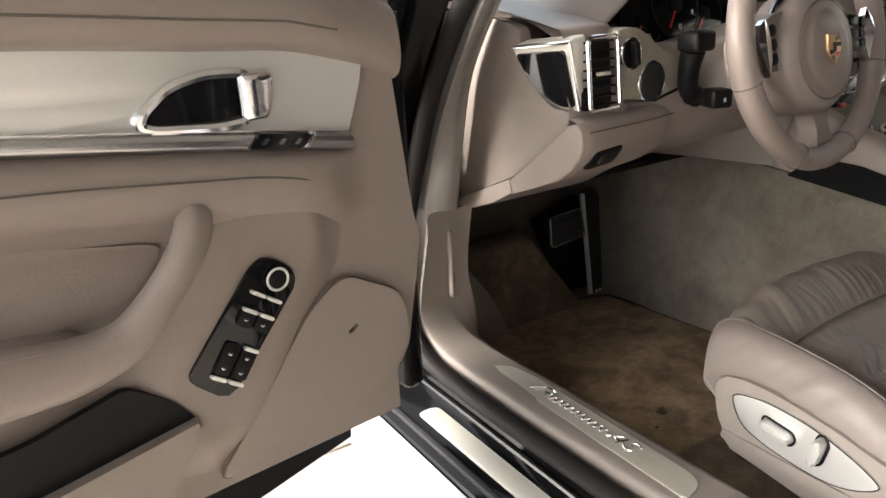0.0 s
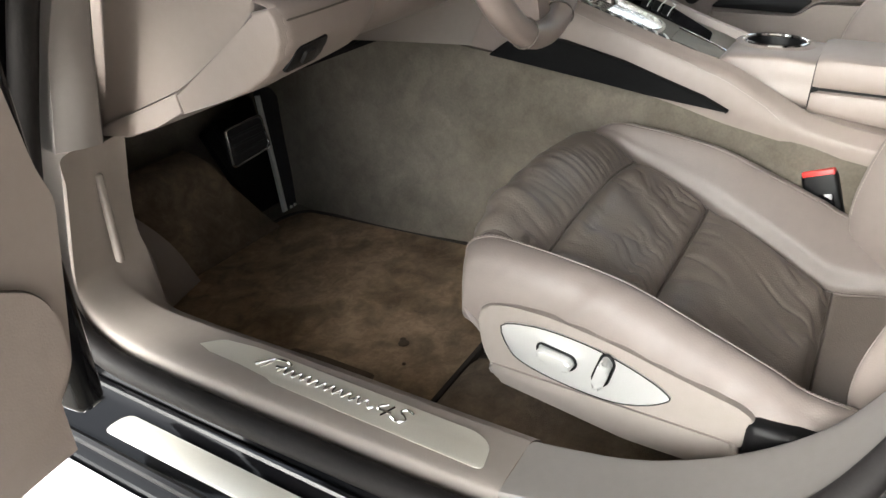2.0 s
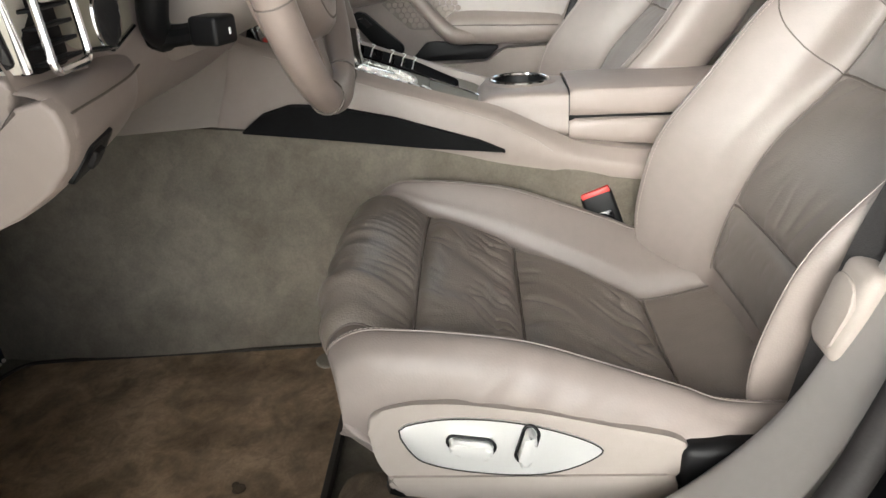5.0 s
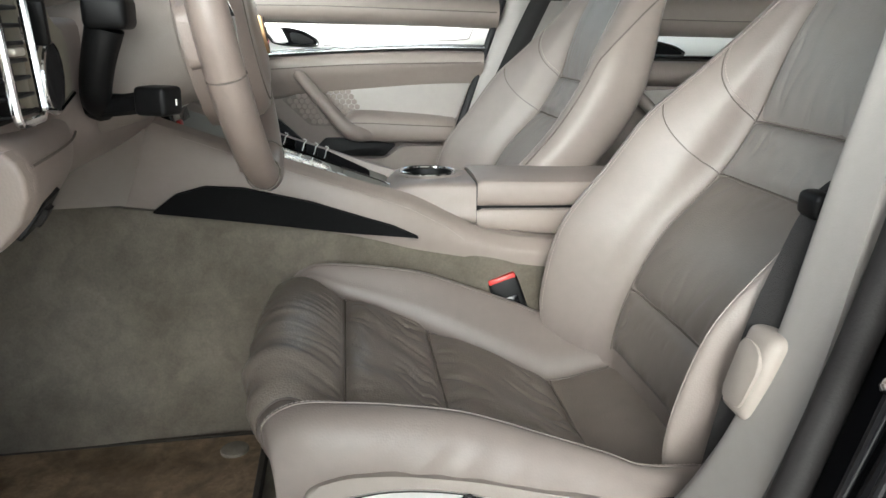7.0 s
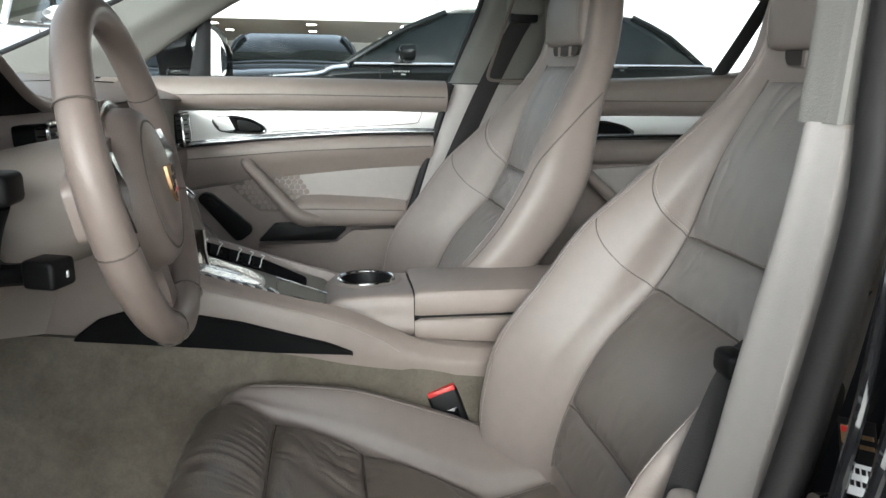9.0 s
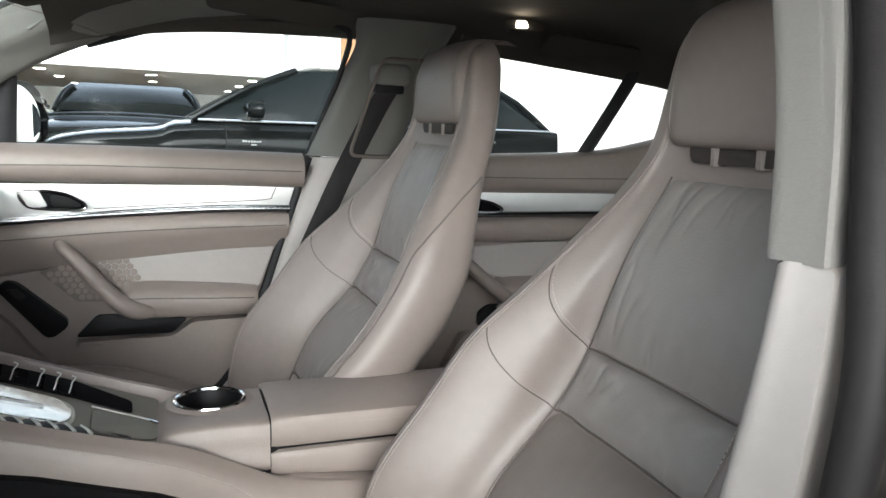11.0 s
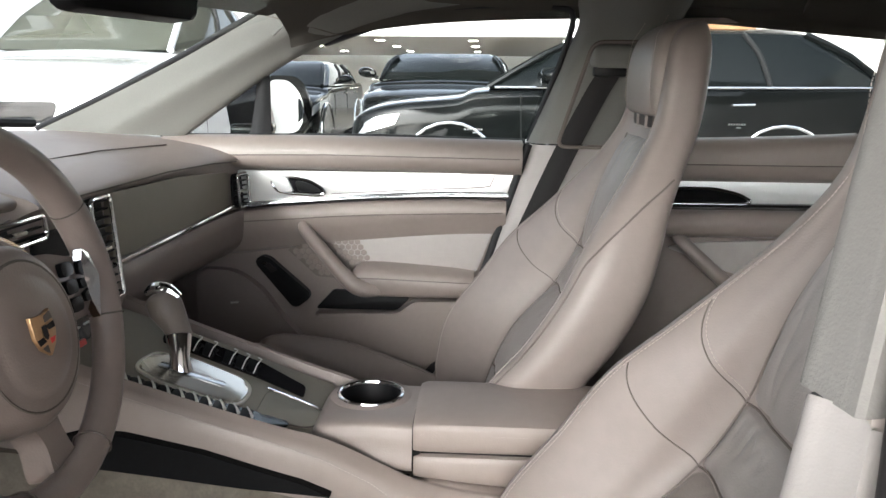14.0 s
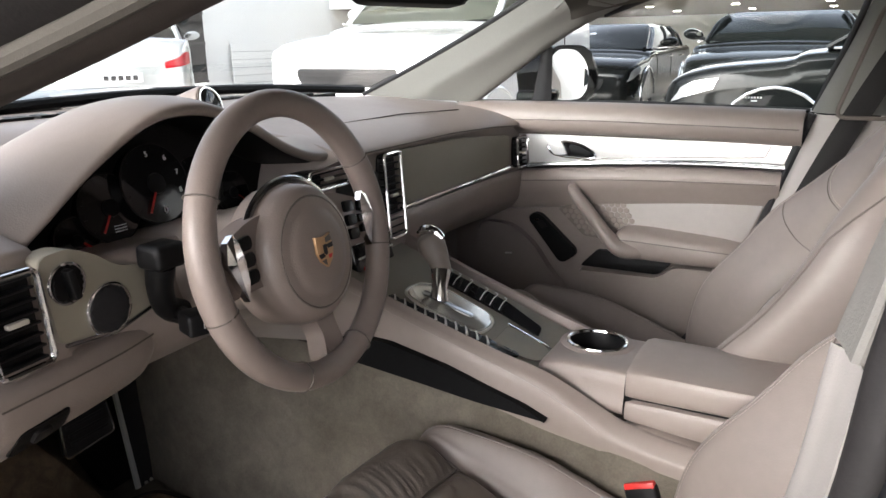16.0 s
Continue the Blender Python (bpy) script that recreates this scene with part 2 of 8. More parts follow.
def tube(pts, r, seg=10, closed=False, n=0, flat=1.0, up=(0, 0, 1), cap=True, bm=None):
    """A round or oval bar along pts. r: a radius, or one for each point; flat: height over width."""
    radii = list(r) if isinstance(r, (list, tuple)) else [r] * len(pts)
    if n:
        path = spline(pts, n, closed)
        rr = []
        m = len(radii)
        for i in range(m if closed else m - 1):
            for k in range(n):
                rr.append(radii[i] + (radii[(i + 1) % m] - radii[i]) * k / n)
        if not closed:
            rr.append(radii[-1])
    else:
        path, rr = [Vector(p) for p in pts], radii
    rings, m, up = [], len(path), Vector(up)
    for i, p in enumerate(path):
        a = path[i - 1] if (i or closed) else p
        b = path[(i + 1) % m] if (i + 1 < m or closed) else p
        t = (b - a).normalized()
        s = t.cross(up)
        s = s.normalized() if s.length > 1e-4 else t.orthogonal().normalized()
        w = s.cross(t)
        rings.append([p + s * (math.cos(2 * math.pi * k / seg) * rr[i]) + w * (math.sin(2 * math.pi * k / seg) * rr[i] * flat) for k in range(seg)])
    bm = mesh_grid(rings, close_u=closed, close_v=True, bm=bm)
    if not closed and cap:
        ends(bm, rings)
    return bm


def box(lo, hi, bevel=0.0, seg=2, bm=None):
    bm = bm or bmesh.new()
    got = bmesh.ops.create_cube(bm, size=1)["verts"]
    lo, hi = Vector(lo), Vector(hi)
    for v in got:
        v.co = Vector(((lo[k] + hi[k]) / 2 + v.co[k] * (hi[k] - lo[k]) for k in range(3)))
    if bevel:
        es = list({e for v in got for e in v.link_edges})
        bmesh.ops.bevel(bm, geom=es, offset=bevel, segments=seg, profile=0.5, affect="EDGES")
    return bm


def frame_of(origin, u, v):
    """The pose whose x and y axes are u and v."""
    u, v = Vector(u).normalized(), Vector(v)
    w = u.cross(v).normalized()
    v = w.cross(u)
    return Matrix(((u.x, v.x, w.x, origin[0]), (u.y, v.y, w.y, origin[1]), (u.z, v.z, w.z, origin[2]), (0, 0, 0, 1)))


def rounded(poly, r, n=4):
    """A polygon with its corners rounded."""
    out, m = [], len(poly)
    for i in range(m):
        a, b, c = (Vector((*poly[k % m][:2], 0)) for k in (i - 1, i, i + 1))
        ra = min(r, (a - b).length * 0.48, (c - b).length * 0.48)
        p, q = b + (a - b).normalized() * ra, b + (c - b).normalized() * ra
        for k in range(n + 1):
            t = k / n
            w = p * (1 - t) ** 2 + b * 2 * t * (1 - t) + q * t * t
            out.append((w.x, w.y))
    return out


def plate(poly, depth, m=None, bevel=0.003, seg=3, bm=None, dish=0.0):
    """A slab: the polygon in the x-y plane, its face at z = 0, its back at -depth."""
    bm = bm or bmesh.new()
    area = sum(a[0] * b[1] - b[0] * a[1] for a, b in zip(poly, poly[1:] + poly[:1]))
    poly = poly if area > 0 else poly[::-1]
    top = [bm.verts.new((x, y, 0)) for x, y in poly]
    low = [bm.verts.new((x, y, -depth)) for x, y in poly]
    f = bm.faces.new(top)
    bm.faces.new(low[::-1])
    k = len(poly)
    for i in range(k):
        bm.faces.new((top[i], low[i], low[(i + 1) % k], top[(i + 1) % k]))
    if bevel:
        bmesh.ops.bevel(bm, geom=list(f.edges), offset=bevel, segments=seg, profile=0.5, affect="EDGES")
    if m:
        bm.transform(m)
    return bm


def hoop(poly, r, m=None, seg=8, flat=1.0):
    """A bar along the edge of a closed outline in the x-y plane."""
    bm = tube([(x, y, 0) for x, y in poly], r, seg, closed=True, flat=flat, up=(0, 0, 1))
    if m:
        bm.transform(m)
    return bm


def disc(r, depth, m=None, bevel=0.002, n=32):
    return plate([(r * math.cos(2 * math.pi * k / n), r * math.sin(2 * math.pi * k / n)) for k in range(n)], depth, m, bevel, 2)


def circle(r, n=40, ry=None):
    return [(r * math.cos(2 * math.pi * k / n), (ry or r) * math.sin(2 * math.pi * k / n)) for k in range(n)]


def merged(*bms):
    out = bmesh.new()
    for b in bms:
        me = bpy.data.meshes.new("tmp")
        b.to_mesh(me)
        b.free()
        out.from_mesh(me)
        bpy.data.meshes.remove(me)
    return out


def stitches(pts, step=0.0055, length=0.0036, r=0.0006):
    """A row of short threads along a line."""
    path = [Vector(p) for p in pts]
    bm, run, nxt = bmesh.new(), 0.0, 0.0
    for a, b in zip(path, path[1:]):
        d = (b - a).length
        while nxt < run + d:
            p = a.lerp(b, (nxt - run) / d)
            q = p + (b - a).normalized() * length
            tube([p, q], r, 4, cap=False, bm=bm)
            nxt += step
        run += d
    return bm


def writing(body, size, m, depth=0.0005):
    cu = bpy.data.curves.new("text", "FONT")
    cu.body, cu.size, cu.extrude = body, size, depth
    cu.align_x, cu.align_y = "CENTER", "CENTER"
    ob = bpy.data.objects.new("text", cu)
    scene.collection.objects.link(ob)
    bpy.context.view_layer.update()
    me = bpy.data.meshes.new_from_object(ob.evaluated_get(bpy.context.evaluated_depsgraph_get()))
    bpy.data.objects.remove(ob)
    bm = bmesh.new()
    bm.from_mesh(me)
    bm.transform(m)
    return bm


# ---- ground and car shell ----
def tiles():
    bm = bmesh.new()
    bmesh.ops.create_grid(bm, x_segments=1, y_segments=1, size=60)
    ground = solo("ground", bm, GROUT, "pale grout bed of the showroom floor", "floor", "structure")
    me = finish("floor_tile", plate(rounded([(-0.297, -0.297), (0.297, -0.297), (0.297, 0.297), (-0.297, 0.297)], 0.004, 1), 0.006, None, 0.002, 1), TILE)
    for i in range(-7, 4):
        for j in range(-5, 9):
            ob = new("floor_tile", me)
            ob.parent = ground
            ob.location = (i * 0.6, j * 0.6, 0.0065)


GROUT = material("floor_far", (0.62, 0.57, 0.50), 0.25, grain=(3, 0.1), stain=0.1)
TILE = material("floor_tile", (0.72, 0.66, 0.58), 0.12, grain=(5, 0.08), stain=0.08, vary=0.06, bump=0.02, bump_scale=30)
tiles()

CARFLOOR = 0.255
def floor_z(y):
    """Height of the carpet at y: level under the seats, falling towards the pedals."""
    return float(np.interp(y, (-2.4, 0.15, 0.80, 0.90), (0.255, 0.255, 0.222, 0.200)))


rows = [[(x, y, floor_z(y)) for y in (-2.4, -1.5, -0.6, 0.0, 0.15, 0.5, 0.80, 0.86, 0.90, 0.96, 1.04, 1.10)] for x in (-0.80, -0.3, 0.3, 0.80)]
rows = [[(x, y, {0.96: 0.235, 1.04: 0.38, 1.10: 0.62}.get(y, z)) for x, y, z in r] + [(r[0][0], 1.10, 0.95)] for r in rows]
solo("car_floor", surface(rows, 2, 3, 0.02), CARPET, "grey-brown carpet over the car floor and toe board", "floor", "structure")
for x0, x1 in ((-0.83, -0.80), (0.70, 0.73)):
    solo("kick_panel", box((x0, 0.42 if x0 > 0 else 0.585, 0.2), (x1, 1.12, 0.97)), TRIM, "plain lining at the side of the footwell", "wall", "structure")
# carpeted tunnel under the console
rows = []
for y, xl, zt, xr in ((1.05, -0.125, 0.70, 0.20), (0.84, -0.160, 0.682, 0.19), (0.70, -0.205, 0.672, 0.18), (0.45, -0.185, 0.642, 0.14), (0.20, -0.165, 0.610, 0.11), (-0.06, -0.150, 0.568, 0.10), (-0.30, -0.145, 0.530, 0.10), (-0.60, -0.145, 0.505, 0.10), (-1.1, -0.145, 0.50, 0.10)):
    fl = 0.05 if y < 0.5 else 0.015
    rows.append([(xl - fl, y, 0.19), (xl - fl * 0.7, y, 0.30), (xl - 0.012, y, 0.42), (xl, y, zt - 0.02), (xl + 0.012, y, zt), (0, y, zt + 0.01), (xr - 0.012, y, zt), (xr, y, zt - 0.02), (xr + 0.02, y, 0.42), (xr + 0.05, y, 0.19)])
solo("tunnel_carpet", surface(rows, 4, 3), CARPET, "grey-brown carpeted tunnel wall below the console", "carpet", "structure")

# driver's door sill: black rocker, seal, beige trim
def along(profile, ys, mat, name, label, category, n=3, shift=None):
    rows = [[(x, y, z) for x, z in profile] for y in ys]
    return solo(name, surface(rows, 1, n, 0.004), mat, label, category, "structure")


ys = (0.85, 0.6, 0.3, 0.0, -0.3, -0.6, -1.2, -2.0)
along([(-0.86, 0.20), (-0.97, 0.16), (-1.015, 0.19), (-1.022, 0.24), (-0.99, 0.285)], ys, PAINT, "rocker_panel", "glossy black rocker panel below the door", "car body")
along([(-1.034, 0.205), (-1.040, 0.225), (-1.026, 0.262), (-1.000, 0.283)], ys, SILVER, "rocker_trim", "bright silver strip along the rocker panel", "trim")
along([(-0.992, 0.287), (-0.972, 0.300), (-0.940, 0.315), (-0.915, 0.330), (-0.905, 0.345), (-0.88, 0.350), (-0.86, 0.352)], ys, PAINT, "door_step", "glossy black painted door step", "car body", 2)
for x, z, r, m in ((-0.978, 0.300, 0.007, RUBBER), (-0.915, 0.336, 0.006, GLOSS)):
    solo("step_seal", tube([(x, y, z) for y in (0.62, 0.3, 0.0, -0.3, -0.6)], r, 8), m, "narrow ridge along the black door step", "seal", "structure")
step_plate = thing("step_plate", "satin silver kick plate on the black door step", "sill plate", (-0.945, 0.2, 0.314))
piece("plate", plate(rounded([(-0.49, -0.016), (0.30, -0.016), (0.31, 0.016), (-0.47, 0.016)], 0.012), 0.004, frame_of((-0.948, 0.0, 0.3185), (0, -1, 0), (0.9, 0, 0.42)), 0.0015, 2), SATIN, step_plate)

# beige sill trim, sweeping up into the pillars
trim_rows = []
for y, z, xi, xo in ((0.558, 0.640, -0.830, -0.878), (0.572, 0.560, -0.832, -0.884), (0.582, 0.500, -0.828, -0.888), (0.582, 0.448, -0.820, -0.890), (0.550, 0.410, -0.812, -0.890), (0.480, 0.396, -0.805, -0.890), (0.300, 0.394, -0.797, -0.888), (0.100, 0.393, -0.793, -0.882), (-0.026, 0.393, -0.790, -0.876)):
    trim_rows.append([(xi + 0.045, y - 0.002, 0.27 if z < 0.42 else z), (xi + 0.030, y, z - 0.035 if z < 0.42 else z), (xi, y, z - 0.004), (xi - 0.012, y, z), ((xi + xo) / 2, y, z + 0.001), (xo + 0.010, y, z), (xo, y, z - 0.008), (xo, y, z - 0.035)])
solo("sill_trim", surface(trim_rows, 4, 3), TRIM, "beige plastic sill trim along the door opening", "trim", "structure")
rear_rows = []
for y, z, xi, xo in ((-0.0263, 0.393, -0.790, -0.876), (-0.120, 0.394, -0.768, -0.852), (-0.190, 0.402, -0.738, -0.832), (-0.250, 0.428, -0.716, -0.816), (-0.300, 0.475, -0.706, -0.800), (-0.340, 0.550, -0.702, -0.785), (-0.372, 0.640, -0.700, -0.772), (-0.398, 0.780, -0.700, -0.765), (-0.420, 0.900, -0.702, -0.760), (-0.430, 0.984, -0.704, -0.756)):
    t = min(1.0, max(0.0, (0.62 - z) / 0.2))
    dy, dz = -0.05 * (1 - t), -0.035 * t
    k = min(1.0, max(0.0, (z - 0.62) / 0.33))
    xo += 0.015 * k
    rear_rows.append([(xi + 0.035, y - 0.06 * (1 - t), z - 0.12 * t), (xi + 0.020, y + dy * 0.7, z + dz), (xi, y - 0.004, z - 0.004), (xi - 0.010, y, z), ((xi + xo) / 2, y - 0.002 * (1 - t) - 0.005 * k, z), (xo + 0.006, y - 0.004 * (1 - t) - 0.010 * k, z), (xo, y - 0.008 * (1 - t) - 0.013 * k, z - 0.006), (xo + 0.004 + 0.012 * (1 - t), y + dy - 0.01 - 0.010 * k, z + dz)])
solo("b_pillar_trim", surface(rear_rows, 4, 3), PILLAR_LIT, "beige lower pillar trim sweeping up from the sill", "trim", "structure")
up_rows = []
for z, (lx, ly), (bx, by), (rx, ry) in ((0.983, (-0.694, -0.431), (-0.727, -0.437), (-0.739, -0.443)), (1.08, (-0.660, -0.459), (-0.698, -0.463), (-0.711, -0.468)), (1.19, (-0.588, -0.509), (-0.633, -0.513), (-0.651, -0.519)), (1.29, (-0.517, -0.553), (-0.565, -0.557), (-0.586, -0.563))):
    up_rows.append([(lx + 0.008, ly - 0.07, z), (lx + 0.004, ly - 0.02, z), (lx - 0.002, ly - 0.001, z), ((lx + bx) / 2, (ly + by) / 2, z), (bx + 0.002, by, z), (bx - 0.002, by - 0.001, z), (rx, ry, z), (rx + 0.010, ry - 0.03, z)])
solo("b_pillar_upper", surface(up_rows, 4, 3), PILLAR_SHADED, "grey fabric upper pillar cover", "trim", "structure")
solo("pillar_core", box((-0.736, -0.500, 0.940), (-0.712, -0.447, 0.984), 0.004), TRIM, "beige inner core at the joint of the pillar covers", "trim", "structure")
low_rows = []
for z, xo, yo, xi, yi in ((1.06, -0.845, 0.335, -0.815, 0.345), (0.99, -0.862, 0.388, -0.832, 0.396), (0.88, -0.872, 0.460, -0.838, 0.469), (0.774, -0.877, 0.515, -0.840, 0.500), (0.700, -0.878, 0.540, -0.838, 0.520), (0.644, -0.878, 0.558, -0.832, 0.540)):
    low_rows.append([(xi + 0.04, yi + 0.05, z), (xi + 0.008, yi + 0.004, z), (xi - 0.004, yi, z), ((xi + xo) / 2, (yi + yo) / 2 - 0.003, z), (xo + 0.004, yo, z), (xo, yo + 0.008, z), (xo + 0.01, yo + 0.06, z)])
solo("a_pillar_trim", surface(low_rows, 4, 3), PILLAR_DIM, "beige lower windscreen pillar trim beside the dashboard, dimmed for shade", "trim", "structure")
solo("a_pillar_handle", box((-0.834, 0.560, 0.470), (-0.824, 0.572, 0.600), 0.004, 3), TRIM, "narrow pull flap in the pillar trim", "trim", "structure")

# seal round the driver's opening and the dark gap in front of the door
loop = [(-0.78, 0.25, 1.13), (-0.86, 0.38, 1.04), (-0.888, 0.480, 0.89), (-0.896, 0.550, 0.74), (-0.900, 0.598, 0.60), (-0.906, 0.606, 0.50), (-0.908, 0.590, 0.425), (-0.908, 0.545, 0.386), (-0.908, 0.46, 0.371), (-0.904, 0.20, 0.368), (-0.894, -0.05, 0.368), (-0.868, -0.17, 0.380), (-0.842, -0.25, 0.412), (-0.822, -0.31, 0.480), (-0.805, -0.355, 0.58), (-0.790, -0.403, 0.72), (-0.772, -0.448, 0.90), (-0.753, -0.462, 1.0), (-0.725, -0.484, 1.09), (-0.667, -0.533, 1.19), (-0.601, -0.579, 1.29)]
solo("door_seal", tube(loop, 0.0155, 24, n=8), SEAL, "grey rubber door seal round the opening", "seal", "structure")
jamb = surface([[(-0.88, y0, z), (-0.93, y0 + 0.03, z), (-0.955, y0 + 0.01, z), (-0.968, y0 - 0.01, z)] for z, y0 in ((0.30, 0.62), (0.5, 0.62), (0.8, 0.56), (1.0, 0.45))], 2, 3, 0.01)
solo("front_door_jamb", jamb, PAINT, "black painted hinge jamb of the door", "car body", "structure")
fender = surface([[(-0.965, y, 0.25), (-0.985, y, 0.55), (-0.965, y, 0.85), (-0.90, y, 0.98), (-0.80, y, 1.0)] for y in (0.66, 1.0, 1.4)], 2, 3, 0.01)
solo("front_fender", fender, PAINT, "glossy black front wing", "car body", "structure")
# rear door edge and its painted jamb
jrow = []
for z, y in ((0.30, -0.16), (0.36, -0.20), (0.45, -0.29), (0.55, -0.34), (0.70, -0.385), (0.85, -0.415), (1.0, -0.455), (1.09, -0.49), (1.19, -0.545), (1.30, -0.60)):
    dx = max(0.0, (z - 0.9) * 0.42)
    jrow.append([(-0.80 + dx, y - 0.03, z), (-0.84 + dx, y - 0.028, z), (-0.862 + dx, y - 0.012, z), (-0.874 + dx, y - 0.004, z), (-0.892 + dx, y - 0.016, z), (-0.93 + dx, y - 0.02, z), (-0.945 + dx, y - 0.08, z), (-0.95 + dx, -0.9, z)])
jamb = solo("rear_door_jamb", surface(jrow, 3, 3), PAINT, "glossy black painted pillar and rear door edge", "car body", "structure")
for dx, top in ((0.018, 0.93), (0.046, 0.90)):
    solo("jamb_ridge", tube([(-0.850 - dx, -0.325, 0.52), (-0.848 - dx, -0.372, 0.68), (-0.846 - dx, -0.392, 0.80), (-0.838 - dx * 0.5, -0.412, top)], [0.004, 0.0055, 0.005, 0.003], 10, n=4), GLOSS, "glossy pressed ridge in the black door pillar", "car body", "structure")
striker = thing("door_striker", "bright steel door striker bolted to the pillar", "door striker", (-0.89, -0.39, 0.67))
piece("plate", plate(rounded([(-0.022, -0.04), (0.022, -0.04), (0.022, 0.04), (-0.022, 0.04)], 0.01), 0.006, frame_of((-0.905, -0.382, 0.67), (-1, 0, 0), (0, 0, 1)), 0.002), SMOKE, striker)
piece("loop", tube([(-0.915, -0.385, 0.685), (-0.915, -0.345, 0.688), (-0.90, -0.335, 0.675), (-0.885, -0.345, 0.662), (-0.885, -0.385, 0.660)], 0.006, 8, n=3), CHROME, striker)
for z in (0.645, 0.698):
    piece("bolt", tube([(-0.905, -0.385, z), (-0.905, -0.372, z)], 0.010, 6), CHROME, striker)
for z in (0.715, 0.675):
    solo("jamb_bolt", tube([(-0.852, -0.40, z), (-0.852, -0.378, z)], 0.011, 12), CHROME, "steel bolt in the black door pillar", "bolt", group="pillar bolts")
sticker = thing("service_sticker", "small black and white service sticker on the black door pillar", "sticker", (-0.866, -0.394, 0.754))
mm = frame_of((-0.8635, -0.3975, 0.760), (-0.94, -0.10, 0.30), (0.25, 0, 1))
card = lambda name, x0, y0, x1, y1, lift, mat: piece(name, plate([(x0, y0), (x1, y0), (x1, y1), (x0, y1)], 0.0004, mm @ Matrix.Translation((0, 0, lift)), 0), mat, sticker)
card("backing", -0.017, -0.004, 0.017, 0.027, 0.0006, BLACK)
card("white_field", -0.017, -0.027, 0.015, -0.004, 0.0006, WHITE)
piece("shield", plate([(-0.014, 0.022), (-0.014, 0.010), (-0.008, 0.003), (-0.002, 0.010), (-0.002, 0.022)], 0.0004, mm @ Matrix.Translation((0, 0, 0.0012)), 0), GOLD, sticker)
card("shield_top", -0.013, 0.017, -0.003, 0.021, 0.0016, RED)
for y in (0.014, 0.007):
    card("gold_bar", 0.001, y, 0.015, y + 0.003, 0.0012, GOLD)
for y in (-0.011, -0.020):
    for k in range(5):
        card("text_bar", -0.0145 + k * 0.0056, y, -0.0110 + k * 0.0056, y + 0.004, 0.0012, BLACK)

# roof
rows = []
for y, zc, w in ((0.16, 1.285, 0.50), (0.05, 1.315, 0.53), (-0.2, 1.345, 0.56), (-0.6, 1.352, 0.57), (-1.0, 1.335, 0.56), (-1.4, 1.29, 0.54), (-1.9, 1.19, 0.50), (-2.3, 1.08, 0.46)):
    e = zc - 0.062 if y > -1.0 else zc - 0.075
    rows.append([(-w - 0.085, y, e - 0.03), (-w - 0.06, y, e), (-w + 0.06, y, zc - 0.022), (-0.25, y, zc - 0.004), (0, y, zc), (0.25, y, zc - 0.004), (w - 0.06, y, zc - 0.022), (w + 0.06, y, e), (w + 0.085, y, e - 0.03)])
solo("headliner", surface(rows, 4, 4, 0.0), HEADLINER, "taupe fabric headliner darkened for the unlit roof", "ceiling", "structure")
rows2 = [[(x * 1.04, y, z + 0.03) for x, y, z in r] for r in rows]
solo("roof_skin", surface(rows2, 4, 4, 0.0), PAINT, "glossy black roof skin", "car body", "structure")
# pillars and frame on the passenger side
rows = []
for f, b in (((0.66, 0.80, 1.005), (0.675, 0.455, 0.992)), ((0.625, 0.60, 1.085), (0.655, 0.330, 1.075)), ((0.600, 0.40, 1.175), (0.632, 0.185, 1.165)), ((0.565, 0.22, 1.262), (0.615, 0.060, 1.222))):
    f, b = Vector(f), Vector(b)
    mid = (f + b) / 2 + Vector((-0.025, -0.01, 0.0))
    rows.append([f + Vector((0.03, 0, 0)), f, f.lerp(mid, 0.6), mid, b.lerp(mid, 0.5), b, b + Vector((0.03, 0, 0))])
solo("passenger_a_pillar", surface(rows, 4, 3), PILLAR, "pale grey fabric windscreen pillar cover", "trim", "structure")
solo("windscreen_seal", tube([(0.662, 0.802, 1.008), (0.627, 0.602, 1.090), (0.600, 0.402, 1.181), (0.565, 0.222, 1.268), (0.538, 0.140, 1.302)], 0.0065, 8, n=4), RUBBER, "black rubber seal between the windscreen and its pillar", "seal", "structure")
solo("pillar_seam", tube([p + Vector((-0.0008, 0, 0)) for p in spline(rows[-1][1:6], 6)], 0.0018, 6), SEAM, "thin dark joint between the pillar cover and the headliner", "trim", "structure")
rows = []
for f, b in (((0.566, 0.222, 1.262), (0.616, 0.062, 1.222)), ((0.54, 0.14, 1.298), (0.607, -0.01, 1.250)), ((0.50, 0.07, 1.325), (0.600, -0.10, 1.272)), ((0.46, 0.0, 1.345), (0.598, -0.22, 1.290))):
    f, b = Vector(f), Vector(b)
    mid = (f + b) / 2 + Vector((-0.028, -0.012, -0.002))
    rows.append([f + Vector((0.03, 0.05, 0.02)), f, f.lerp(mid, 0.6), mid, b.lerp(mid, 0.5), b, b + Vector((0.03, 0, 0))])
solo("passenger_roof_corner", surface(rows, 4, 3), PILLAR, "grey headliner corner above the windscreen pillar", "trim", "structure")
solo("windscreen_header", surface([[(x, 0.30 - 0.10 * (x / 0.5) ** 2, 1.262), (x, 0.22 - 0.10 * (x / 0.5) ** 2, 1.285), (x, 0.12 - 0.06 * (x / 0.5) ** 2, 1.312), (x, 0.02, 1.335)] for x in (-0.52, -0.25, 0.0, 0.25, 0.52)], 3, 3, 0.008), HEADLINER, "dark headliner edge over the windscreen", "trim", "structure")
